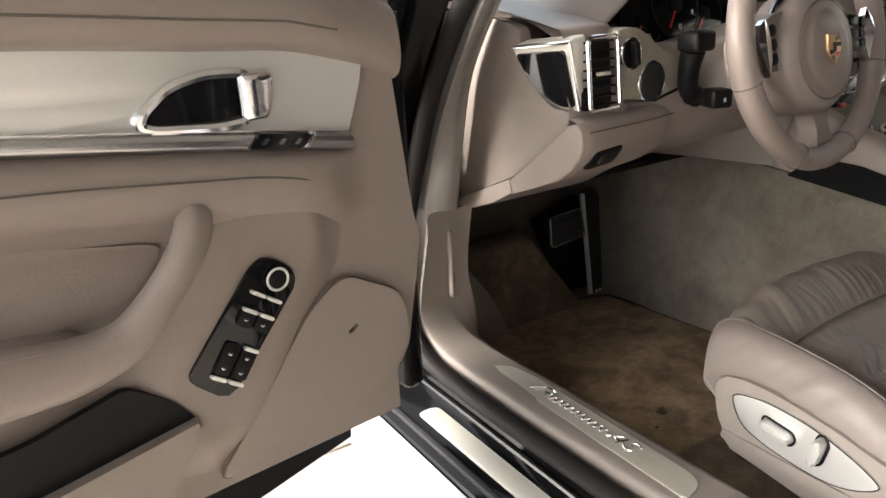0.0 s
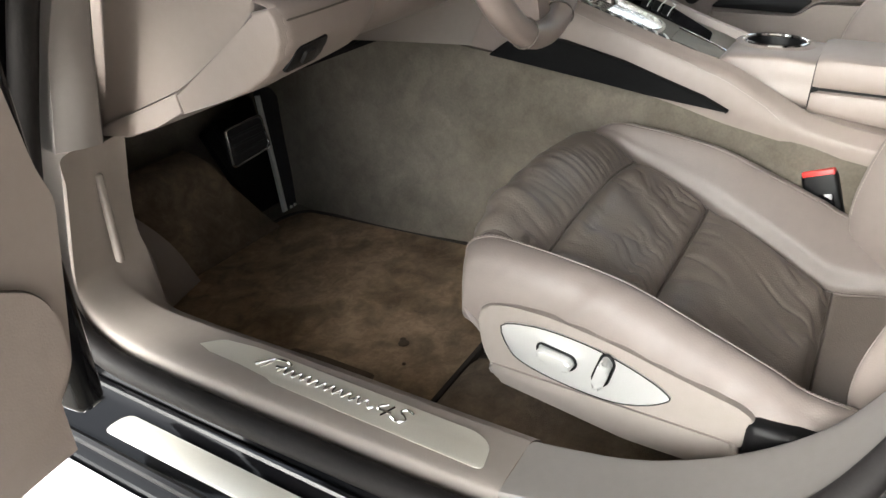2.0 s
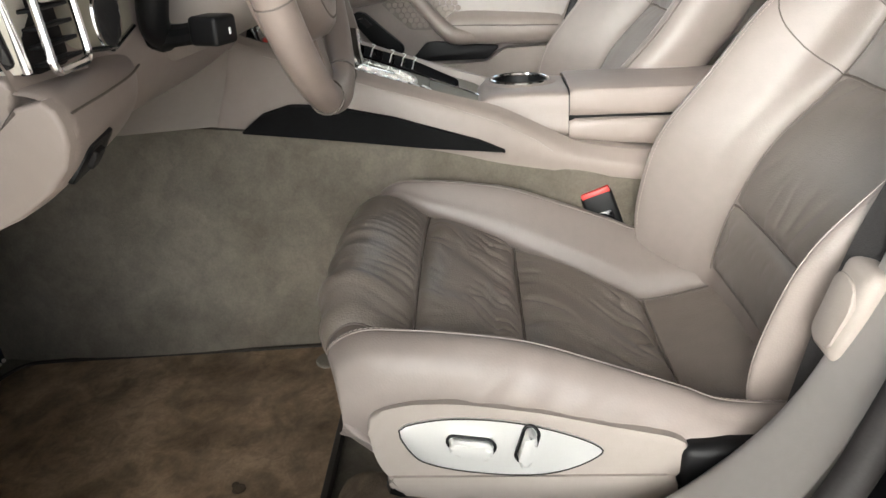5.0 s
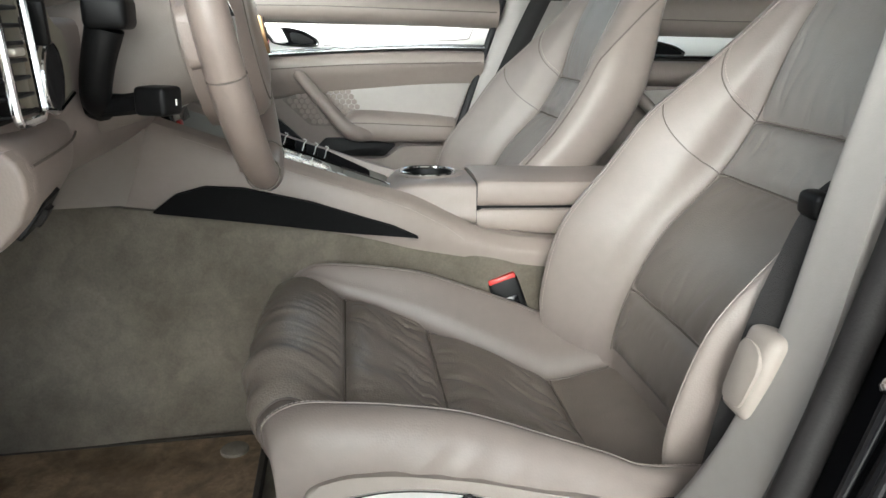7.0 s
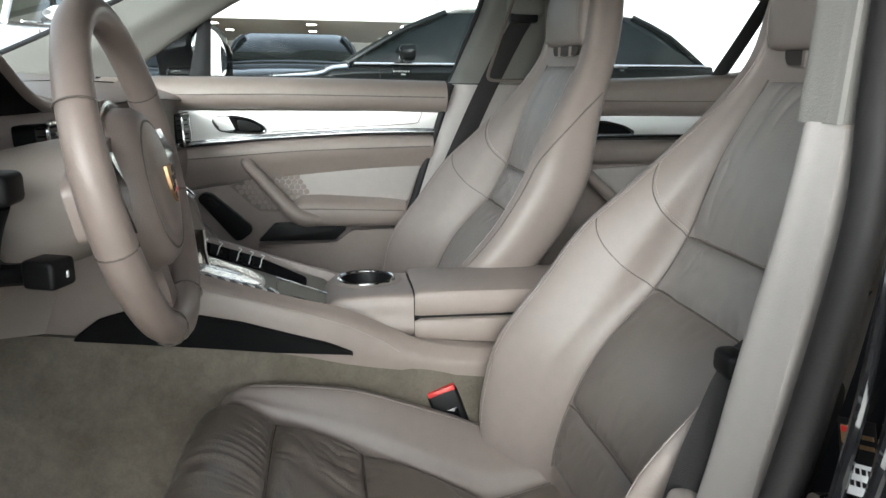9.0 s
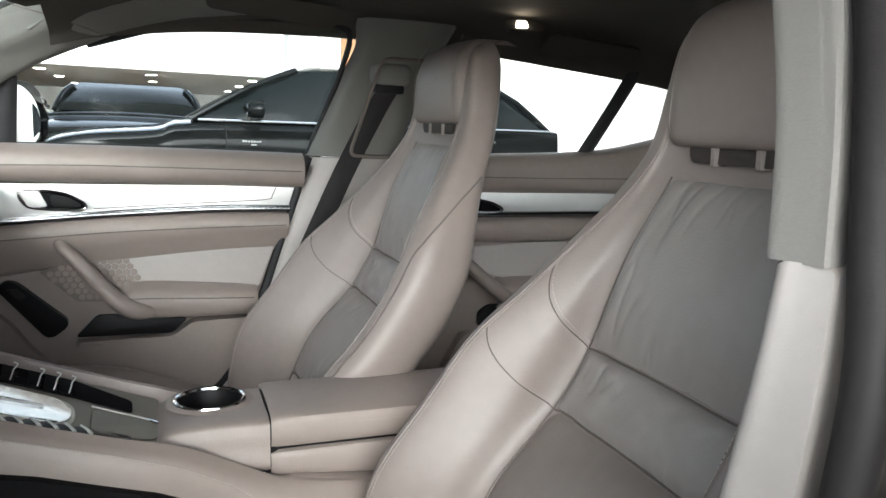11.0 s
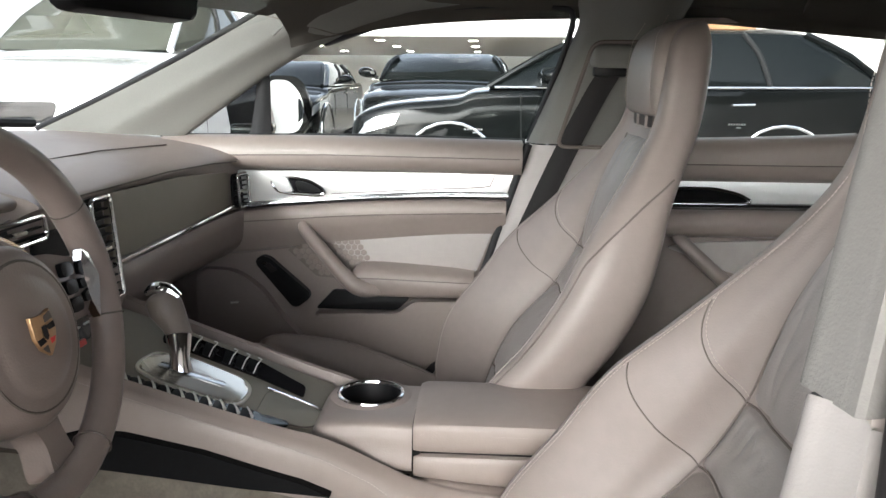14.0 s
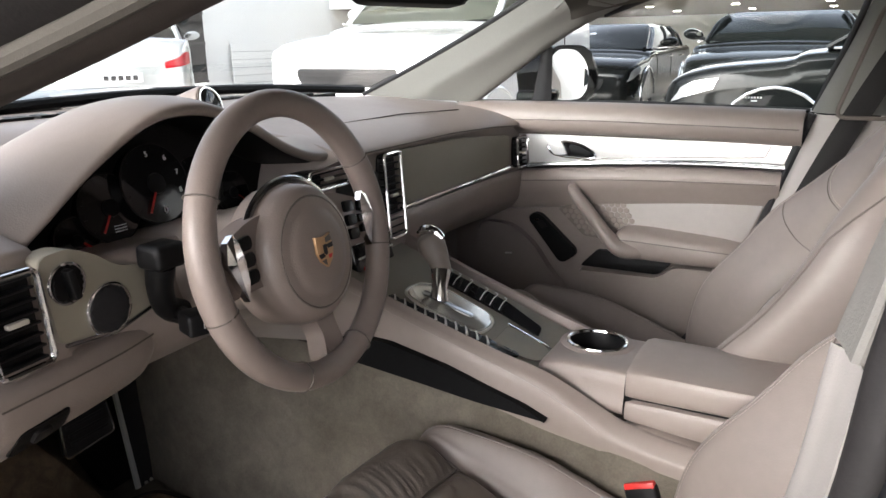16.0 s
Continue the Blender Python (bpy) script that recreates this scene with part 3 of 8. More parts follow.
solo("airbag_tab", plate(rounded([(-0.020, -0.009), (0.020, -0.009), (0.020, 0.009), (-0.020, 0.009)], 0.006), 0.004, frame_of((0.572, 0.185, 1.236), (-0.1, -0.76, 0.62), (0.5, 0.5, 0.7)), 0.0015), PILLAR, "small moulded tab on the windscreen pillar", "trim", "structure")
# roof rail over the passenger's windows
rail = [(0.60, -0.08, 1.265), (0.60, -0.20, 1.285), (0.598, -0.32, 1.292), (0.60, -0.42, 1.286), (0.60, -0.56, 1.285), (0.603, -0.70, 1.284), (0.607, -0.90, 1.272), (0.612, -1.10, 1.246), (0.62, -1.30, 1.213), (0.63, -1.50, 1.17), (0.64, -1.8, 1.10)]
rows = [[(x + 0.035, y, z + 0.002), (x + 0.012, y, z), (x - 0.004, y, z + 0.012), (x - 0.03, y, z + 0.03), (x - 0.07, y, z + 0.045)] for x, y, z in rail]
solo("passenger_roof_rail", surface(rows, 3, 3), HEADLINER, "taupe headliner edge over the side windows, darkened for shade", "trim", "structure")
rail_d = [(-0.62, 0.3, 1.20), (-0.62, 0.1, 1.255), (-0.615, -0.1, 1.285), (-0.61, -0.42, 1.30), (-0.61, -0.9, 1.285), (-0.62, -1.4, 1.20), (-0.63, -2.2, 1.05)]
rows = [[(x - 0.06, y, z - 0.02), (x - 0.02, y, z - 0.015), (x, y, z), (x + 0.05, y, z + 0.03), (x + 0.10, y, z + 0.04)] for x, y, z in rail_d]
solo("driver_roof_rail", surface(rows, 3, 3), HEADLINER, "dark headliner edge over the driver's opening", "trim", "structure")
a_rows = []
for f, b in (((-0.80, 0.62, 1.0), (-0.835, 0.40, 1.0)), ((-0.755, 0.44, 1.105), (-0.80, 0.30, 1.07)), ((-0.71, 0.24, 1.185), (-0.735, 0.12, 1.145)), ((-0.65, 0.10, 1.25), (-0.69, -0.05, 1.21)), ((-0.60, 0.0, 1.29), (-0.65, -0.18, 1.25))):
    f, b = Vector(f), Vector(b)
    a_rows.append([f, f.lerp(b, 0.3) + Vector((-0.02, 0, 0.02)), f.lerp(b, 0.7) + Vector((-0.03, 0, 0.005)), b, b.lerp(f, 0.3) + Vector((0.03, 0, -0.02)), f.lerp(b, 0.3) + Vector((0.04, 0, -0.01))])
# near-black base carries the shade of the pillar's backlit inner face
SHADETRIM = material("shaded_trim_plastic", (0.036, 0.028, 0.024), 0.7, grain=(200, 0.15), stain=0.06, bump=0.15, bump_scale=600)
solo("driver_a_pillar", surface(a_rows, 4, 3, closed=True), SHADETRIM, "taupe windscreen pillar cover darkened to its shaded look", "trim", "structure")
edge = [Vector(p) for p in ((-0.835, 0.40, 1.0), (-0.80, 0.30, 1.07), (-0.735, 0.12, 1.145), (-0.69, -0.05, 1.21), (-0.65, -0.18, 1.25))]
# the beige moulding takes the dark headliner colour in place of its shade
solo("pillar_edge_trim", tube([p + Vector((-0.020, -0.012, 0.018)) for p in edge], 0.011, 10, n=4), HEADLINER, "beige edge moulding along the windscreen pillar, darkened for shade", "trim", "structure")
solo("pillar_outer_frame", surface([[p + Vector(q) for q in ((-0.012, -0.004, 0.014), (-0.052, -0.022, 0.050), (-0.085, -0.024, 0.105), (-0.080, 0.01, 0.17))] for p in edge], 4, 4, 0.006), SEAL, "black outer frame of the windscreen pillar", "car body", "structure")
# b pillar of the passenger side
rows = []
for z, yf, yb, xi in ((0.30, -0.05, -0.40, 0.66), (0.42, -0.145, -0.45, 0.66), (0.50, -0.205, -0.47, 0.655), (0.66, -0.262, -0.50, 0.65), (0.80, -0.305, -0.54, 0.65), (0.985, -0.368, -0.58, 0.65)):
    rows.append([(xi + 0.05, yf - 0.002, z), (xi + 0.02, yf - 0.008, z), (xi, yf - 0.03, z), (xi - 0.012, (yf + yb) / 2, z), (xi, yb + 0.03, z), (xi + 0.05, yb, z)])
solo("passenger_b_pillar", surface(rows, 4, 4), PALE, "pale grey lower pillar trim behind the passenger door", "trim", "structure")
rows = []
for z, yf, yb, xi in ((0.988, -0.368, -0.58, 0.65), (1.08, -0.405, -0.62, 0.635), (1.18, -0.445, -0.66, 0.61), (1.25, -0.470, -0.68, 0.588), (1.30, -0.46, -0.70, 0.555)):
    rows.append([(xi + 0.045, yf + 0.006, z), (xi + 0.015, yf - 0.006, z), (xi, yf - 0.03, z), (xi - 0.01, (yf + yb) / 2, z), (xi, yb + 0.03, z), (xi + 0.045, yb, z)])
solo("passenger_b_pillar_upper", surface(rows, 4, 4), PILLAR, "pale grey fabric upper pillar cover", "trim", "structure")

# glass
def pane(name, pts, mat, label, parent=None):
    bm = bmesh.new()
    bm.faces.new([bm.verts.new(p) for p in pts])
    bmesh.ops.solidify(bm, geom=bm.faces[:], thickness=0.004)
    ob = solo(name, bm, mat, label, "window", "structure")
    ob.visible_shadow = False
    return ob


pane("window_1", [(0.715, 0.60, 0.985), (0.715, -0.37, 0.985), (0.640, -0.48, 1.30), (0.640, -0.10, 1.28), (0.66, 0.1, 1.21)], GLASS, "clear side glass of the passenger door")
pane("window_2", [(0.715, -0.55, 0.99), (0.715, -1.5, 0.99), (0.650, -1.6, 1.20), (0.640, -0.6, 1.30)], GLASS, "clear side glass of the rear door")
rows = [[(x * 1.0, 0.98 - 0.10 * (x / 0.8) ** 2, 1.045 - 0.035 * (x / 0.8) ** 2), (x * 0.93, 0.72 - 0.08 * (x / 0.8) ** 2, 1.10), (x * 0.84, 0.42 - 0.06 * (x / 0.8) ** 2, 1.20), (x * 0.74, 0.13 - 0.04 * (x / 0.8) ** 2, 1.285)] for x in (-0.78, -0.4, 0, 0.4, 0.78)]
ob = solo("windscreen", surface(rows, 3, 3), SCREEN, "clear raked windscreen", "windscreen", "structure")
ob.visible_shadow = False
solo("windscreen_edge", tube([r[0] for r in rows], 0.012, 8, n=4), BLACK, "black band along the foot of the windscreen", "seal", "structure")
solo("window_seal", tube([(0.652, 0.10, 1.205), (0.638, -0.08, 1.262), (0.632, -0.2, 1.283), (0.630, -0.32, 1.289), (0.632, -0.42, 1.284), (0.637, -0.452, 1.262), (0.655, -0.43, 1.17), (0.680, -0.395, 1.07), (0.695, -0.368, 0.99)], 0.007, 8, n=4), RUBBER, "black rubber window seal", "seal", "structure")
solo("window_divider", surface([[(0.70, -1.100, 1.0), (0.69, -1.118, 1.0), (0.70, -1.136, 1.0)], [(0.66, -1.160, 1.13), (0.655, -1.178, 1.13), (0.66, -1.196, 1.13)], [(0.63, -1.215, 1.25), (0.62, -1.232, 1.25), (0.63, -1.250, 1.25)]], 3, 3, 0.01), RUBBER, "black divider bar in the rear side window", "window", "structure")
solo("hood", surface([[(x, 1.00, 1.035 - 0.05 * (x / 0.8) ** 2), (x, 1.12, 1.045 - 0.045 * (x / 0.8) ** 2), (x, 1.35, 1.048 - 0.045 * (x / 0.8) ** 2), (x, 1.75, 1.00 - 0.05 * (x / 0.8) ** 2), (x, 2.15, 0.86 - 0.05 * (x / 0.8) ** 2), (x, 2.35, 0.70), (x, 2.4, 0.45), (x, 2.4, 0.2)] for x in (-0.85, -0.45, 0, 0.45, 0.85)], 3, 3, 0.0), PAINT, "glossy black bonnet", "car body", "structure")
solo("tail_wall", box((-0.75, -2.42, 0.2), (0.75, -2.36, 1.12)), CARPET, "dark rear bulkhead of the cabin", "wall", "structure")
rows = [[(-0.79, y, 0.25), (-0.74, y, 0.40), (-0.70, y, 0.7), (-0.70, y, 0.97), (-0.76, y, 0.99)] for y in (-0.50, -1.0, -1.6, -2.4)]
solo("rear_door_lining", surface(rows, 2, 3, 0.01), TRIM, "beige lining of the rear door behind the driver", "door", "structure")
pane("window_3", [(-0.76, -0.56, 0.98), (-0.76, -1.6, 0.98), (-0.67, -1.6, 1.18), (-0.66, -0.64, 1.27)], GLASS, "side glass behind the driver's pillar")

solo("seat_carpet", box((-0.785, -0.44, 0.20), (-0.590, 0.150, 0.328), 0.034, 4), RAMP, "carpeted hump between the sill and the seat rail", "carpet", "structure")
# floor mats
mat = [(-0.755, 0.175), (-0.225, 0.18), (-0.225, 0.36), (-0.222, 0.70), (-0.225, 0.775), (-0.27, 0.80), (-0.36, 0.80), (-0.50, 0.80), (-0.64, 0.78), (-0.70, 0.70), (-0.755, 0.5)]
TILTED = pose(0, 0.175, CARFLOOR + 0.013, -2.9) @ pose(0, -0.175, 0)
fm = thing("floor_mat", "worn tan carpet floor mat in the driver's footwell", "floor mat", (-0.48, 0.45, 0.245))
piece("mat", plate(rounded(mat, 0.03), 0.012, TILTED, 0.004, 2), MAT, fm)
piece("edging", hoop(rounded(mat, 0.03), 0.0075, TILTED @ Matrix.Translation((0, 0, -0.004)), 6), BINDING, fm, "dark bound edge")
piece("fixing", disc(0.022, 0.006, TILTED @ Matrix.Translation((-0.275, 0.225, 0.005)), 0.002, 24), CARPET, fm, "round mat fixing")
piece("heel_bar", plate(rounded([(-0.692, 0.286), (-0.656, 0.284), (-0.652, 0.380), (-0.655, 0.446), (-0.690, 0.448)], 0.006), 0.004, TILTED @ Matrix.Translation((0, 0, 0.0025)), 0.0015), HEEL, fm, "dark worn heel strip")
for x, y, r in ((-0.567, 0.292, 0.009), (-0.559, 0.299, 0.005), (-0.613, 0.262, 0.003)):
    piece("burnt_spot", disc(r, 0.003, TILTED @ Matrix.Translation((x, y, 0.0022)), 0.001, 9), HEEL, fm, "small dark burnt spot")
fm2 = thing("floor_mat", "tan carpet floor mat in the passenger footwell", "floor mat", (0.38, 0.45, 0.245))
piece("mat", plate(rounded([(0.16, 0.18), (0.64, 0.18), (0.64, 0.78), (0.16, 0.78)], 0.04), 0.012, TILTED, 0.004, 2), MAT, fm2)
rest = thing("foot_rest", "ribbed foot rest and tan carpeted ramp beside the pedals", "foot rest", (-0.60, 0.80, 0.23))
piece("ramp", surface([[(x0, 0.745, 0.226), (x0 + 0.2 * (x1 - x0), 0.785, 0.246), (x0 + 0.6 * (x1 - x0), 0.855, 0.330), (x1, 0.893, 0.395), (x1, 0.95, 0.405)] for x0, x1 in ((-0.775, -0.775), (-0.62, -0.63), (-0.45, -0.50), (-0.30, -0.385))], 3, 4, 0.01), RAMP, rest, "tan carpet ramp")
top_l, top_r, low_l, low_r = (Vector(p) for p in ((-0.760, 0.640, 0.470), (-0.725, 0.742, 0.470), (-0.690, 0.735, 0.232), (-0.560, 0.768, 0.236)))
piece("rest_plate", surface([[a, a.lerp(b, 0.5) + Vector((0.012, -0.012, 0.0)), b] for a, b in ((top_l, low_l), (top_l.lerp(top_r, 0.5), low_l.lerp(low_r, 0.5)), (top_r, low_r))], 3, 4, 0.012), TRIM, rest, "moulded plastic rest")
for k in range(5):
    a, b = top_l.lerp(top_r, 0.1 + 0.2 * k), low_l.lerp(low_r, 0.1 + 0.2 * k)
    piece("rib", tube([a + Vector((0.004, -0.004, 0)), a.lerp(b, 0.5) + Vector((0.016, -0.016, 0.0)), b + Vector((0.004, -0.004, 0))], 0.0065, 6, n=3), TRIM, rest)
# pedals
gas = thing("accelerator_pedal", "tall black accelerator pedal with a bright steel edge", "pedal", (-0.2, 0.88, 0.2))
pm = frame_of((-0.205, 0.862, 0.335), (1, 0.05, 0), (0.06, 0.10, 1))
piece("pad", plate(rounded([(-0.005, -0.135), (0.052, -0.135), (0.058, 0.10), (0.03, 0.16), (-0.015, 0.16)], 0.01), 0.014, pm, 0.003), RUBBER, gas)
# pale silver paints in the reflection along the pedal's steel edge
piece("edge_strip", plate([(-0.012, -0.138), (-0.002, -0.138), (-0.012, 0.152), (-0.020, 0.152)], 0.010, pm @ Matrix.Translation((0, 0, 0.003)), 0.002), BRIGHT, gas, "steel edge strip paled for its reflection")
for k in range(3):
    piece("stud", disc(0.004, 0.004, pm @ Matrix.Translation((0.012 + 0.014 * k, -0.12, 0.004)), 0.001, 10), SATIN, gas)
piece("foot", plate(rounded([(-0.34, 0.43), (-0.18, 0.47), (-0.150, 0.205), (-0.245, 0.205)], 0.01), 0.02, frame_of((0, 0.900, 0), (1, 0.05, 0), (0, 0.10, 1)), 0.004), BLACK, gas)
brake = thing("brake_pedal", "black brake pedal with a chrome rim", "pedal", (-0.35, 0.82, 0.42))
bmx = frame_of((-0.345, 0.80, 0.440), (1, 0.05, 0), (0, 0.25, 1))
piece("pad", plate(rounded([(-0.055, -0.036), (0.055, -0.030), (0.055, 0.034), (-0.045, 0.034)], 0.01), 0.012, bmx, 0.003), RUBBER, brake)
piece("rim", hoop(rounded([(-0.057, -0.038), (0.057, -0.032), (0.057, 0.036), (-0.047, 0.036)], 0.01), 0.0025, bmx), CHROME, brake, "chrome rim")
for k in range(3):
    piece("grip_rib", box((-0.04, -0.018 + k * 0.016, 0), (0.045, -0.012 + k * 0.016, 0.004), 0.001), RUBBER, brake).matrix_basis = Matrix.Translation(-brake.location) @ bmx @ Matrix.Translation(brake.location)
piece("arm", tube([(-0.34, 0.812, 0.43), (-0.325, 0.86, 0.40), (-0.30, 0.92, 0.44)], [0.014, 0.016, 0.018], 8), BLACK, brake)


# ---- front seats ----
def seat_skin(rows, n=10):
    rows = [spline(r, n) for r in rows]
    cols = [spline([r[j] for r in rows], n) for j in range(len(rows[0]))]
    return [[c[i] for c in cols] for i in range(len(cols[0]))]


def normal_at(skin, i, j):
    du = skin[min(i + 1, len(skin) - 1)][j] - skin[max(i - 1, 0)][j]
    dv = skin[i][min(j + 1, len(skin[0]) - 1)] - skin[i][max(j - 1, 0)]
    return du.cross(dv).normalized()


def pad(skin, i0, i1, j0, j1, rise=0.008, wrinkle=0.0, lines=22.0, seed=0.0, skew=0.0, ends=0.5, fine=3, warp=1.0):
    """A stuffed panel over a patch of the skin, edges tucked in, with creases that run from seam to seam."""
    nr = [[normal_at(skin, i, j) for j in range(j0, j1 + 1)] for i in range(i0, i1 + 1)]
    nj, ni = (j1 - j0) * fine, (i1 - i0) * 2
    out = []
    for p in range(ni + 1):
        i, ti = min(p // 2, i1 - i0 - 1), 0
        ti = p / 2 - i
        row = []
        for q in range(nj + 1):
            j = min(q // fine, j1 - j0 - 1)
            tj = q / fine - j
            base = skin[i0 + i][j0 + j].lerp(skin[i0 + i][j0 + j + 1], tj).lerp(skin[i0 + i + 1][j0 + j].lerp(skin[i0 + i + 1][j0 + j + 1], tj), ti)
            nrm = nr[i][j].lerp(nr[i][j + 1], tj).lerp(nr[i + 1][j].lerp(nr[i + 1][j + 1], tj), ti)
            a, b = p / ni, q / nj
            e = (1 - abs(2 * a - 1) ** 7) * (1 - abs(2 * b - 1) ** 14)
            w = b + skew * (a - 0.5) + warp * (0.09 * noise.noise((a * 2.6, b * 2.3, seed)) + 0.02 * noise.noise((a * 8, b * 6, seed + 3)))
            crease = 1 - min(1.0, abs(noise.noise((w * lines, a * 1.6 + seed, seed * 1.7))) * 3.2)
            soft = noise.noise((w * lines * 0.45, a * 1.1, seed + 5))
            patch = min(1.25, max(0.04, 0.30 + 1.6 * noise.noise((b * 2.6 + seed, a * 2.2, 2 * seed)) + ends * abs(2 * a - 1) ** 3))
            row.append(base + nrm * (rise * e - 0.0018 + wrinkle * e * (0.7 * soft - crease ** 1.5 * 0.55 * patch)))
        out.append(row)
    return mesh_grid(out)


def seam_line(skin, path, lift=0.0006):
    """Points on the skin along a path of (row, column) steps."""
    out = []
    for q in spline([(a, b, 0) for a, b in path], 6):
        i, j = q.x, q.y
        i1, j1 = min(int(i), len(skin) - 2), min(int(j), len(skin[0]) - 2)
        p = skin[i1][j1].lerp(skin[i1][j1 + 1], j - j1).lerp(skin[i1 + 1][j1].lerp(skin[i1 + 1][j1 + 1], j - j1), i - i1)
        out.append(p + normal_at(skin, i1, j1) * lift)
    return out


def front_seat(label, panel, crown=0.0, slim=0.0, cut=1.0, flat=11):
    cx = -0.42
    seat = thing("front_seat", label, "car seat", (cx, -0.12, 0.27), group="front seats")
    # cushion
    st = [  # y, z at the seam, half width at the seam, z of the ridge
        (0.115, 0.430, 0.185, 0.440), (0.145, 0.470, 0.187, 0.485), (0.150, 0.505, 0.188, 0.520), (0.118, 0.527, 0.188, 0.541),
        (0.051, 0.497, 0.187, 0.541), (-0.010, 0.473, 0.182, 0.535), (-0.078, 0.446, 0.174, 0.523), (-0.160, 0.410, 0.163, 0.494),
        (-0.230, 0.380, 0.153, 0.468), (-0.275, 0.366, 0.147, 0.450), (-0.345, 0.380, 0.146, 0.445), (-0.400, 0.395, 0.146, 0.450)]
    rows = []
    for k, (y, zs, ws, zr) in enumerate(st):
        half = []
        low = min((0.43, 0.437, 0.437, 0.425, 0.41)[k] if k < 5 else 0.40, zr - 0.03)
        bow = 0.016 if k < 5 else (-0.006 if 5 < k < 10 else 0.0)
        for dx, z in ((0.245, low - 0.02 + (0.008 if k < 4 else 0)), (0.262, low + (0.006 if k < 4 else 0.02)), (0.268, max(zr - 0.050, low + 0.012)), (0.255, max(zr - 0.012, low + 0.018)), (0.228, zr), (ws + 0.022, zs + (zr - zs) * 0.45), (ws, zs), (ws * 0.5, zs + bow * 0.8)):
            back = 0.035 * (dx / 0.27) ** 4 if k < 4 else 0
            half.append((dx, y - back, z))
        rows.append([(cx - dx, yy, z) for dx, yy, z in half] + [(cx, y, zs + bow)] + [(cx + dx, yy, z) for dx, yy, z in half[::-1]])
    skin = seat_skin(rows)
    for i, row in enumerate(skin):  # puckers in the leather below the piping
        for j, p in enumerate(row):
            d = min(j, len(row) - 1 - j)
            if d < 38:
                fade = min(1.0, (38 - d) / 6) * min(1.0, d / 6) * min(1.0, max(0.0, (i - 30) / 18))
                w = p.y * 30 + p.z * 26
                p.x += (1 if j < 80 else -1) * fade * (0.0040 * noise.noise((w, p.z * 5, 2.0)) + 0.0032 * max(0.0, noise.noise((w * 2.1, p.z * 9, 7.0))))
    piece("cushion", mesh_grid(skin), LEATHER, seat)
    sj0, sj1 = 6 * 10, 10 * 10
    at = lambda k: k * 10
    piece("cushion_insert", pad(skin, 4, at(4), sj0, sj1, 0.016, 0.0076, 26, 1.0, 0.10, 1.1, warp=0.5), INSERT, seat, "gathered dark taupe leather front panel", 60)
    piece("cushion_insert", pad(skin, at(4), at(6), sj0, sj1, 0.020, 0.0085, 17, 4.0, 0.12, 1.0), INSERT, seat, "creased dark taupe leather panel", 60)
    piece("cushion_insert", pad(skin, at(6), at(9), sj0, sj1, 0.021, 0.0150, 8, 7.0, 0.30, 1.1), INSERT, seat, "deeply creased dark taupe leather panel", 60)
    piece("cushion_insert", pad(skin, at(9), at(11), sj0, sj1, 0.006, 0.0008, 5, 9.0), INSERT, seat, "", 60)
    for j in (4 * 10, 12 * 10):
        line = [skin[i][j] + Vector((0, 0, 0.0008)) for i in range(14, at(10))]
        sgn = -1 if j < 80 else 1
        piece("piping", tube(line, 0.0010, 6), LEATHER, seat)
        if sgn < 0:
            row = [skin[i][j + 1].lerp(skin[i][j + 2], 0.5) for i in range(14, at(10))]
            piece("stitching", stitches([p + Vector((0, 0, 0.0012)) for p in row]), STITCH, seat)
    for i in (at(4), at(6), at(9)):
        piece("seam", tube([skin[i][j] + normal_at(skin, i, j) * 0.0005 for j in range(sj0, sj1 + 1)], 0.0016, 5), SEAM, seat)
    for j in (sj0, sj1):
        piece("seam", tube([skin[i][j] + normal_at(skin, i, j) * 0.0005 for i in range(4, at(11))], 0.0014, 5), SEAM, seat)
    # backrest
    bs = [  # z, y at the seam, insert half width, bolster depth, ridge half width, outer half width, thickness
        (0.385, -0.372, 0.146, 0.075, 0.205, 0.240, 0.09), (0.450, -0.378, 0.147, 0.105, 0.212, 0.250, 0.10), (0.520, -0.397, 0.147, 0.122, 0.214, 0.256, 0.10),
        (0.610, -0.440, 0.146, 0.140, 0.216, 0.262, 0.09), (0.703, -0.520, 0.146, 0.152, 0.218, 0.264, 0.075), (0.784, -0.564, 0.142, 0.138, 0.216, 0.260, 0.07),
        (0.850, -0.583, 0.135, 0.090, 0.203, 0.248, 0.07), (0.910, -0.600, 0.125, 0.050, 0.186, 0.226, 0.068), (0.970, -0.624, 0.112, 0.026, 0.160, 0.198, 0.066),
        (1.020, -0.645, 0.103, 0.016, 0.140, 0.176, 0.065), (1.060, -0.655, 0.098, 0.012, 0.128, 0.162, 0.066), (1.120, -0.662, 0.095, 0.010, 0.122, 0.153, 0.066),
        (1.180 - crown * 0.7, -0.668, 0.090, 0.008, 0.114, 0.142, 0.062), (1.213 - crown, -0.682, 0.080, 0.006, 0.098, 0.120, 0.045), (1.226 - crown, -0.706, 0.060, 0.0, 0.080, 0.090, 0.018)]
    rows = []
    for z, y, wi, dep, wr, wo, th in bs:
        half = [(0.0, -th, 0), (wo * 0.6, -th, 0), (wo * 0.93, -th * 0.75, 0), (wo, -th * 0.2 + dep * 0.2, 0), (wo - 0.008, dep * 0.72, 0), (wr, dep, 0), (wi + 0.025, dep * 0.5, 0), (wi, 0, 0), (wi * 0.5, -0.006, 0)]
        k = slim * min(1.0, max(0.0, (1.0 - z) / 0.2))

        def near(a, b):
            """The side towards the open door is narrower and flatter."""
            if not k:
                return a, b
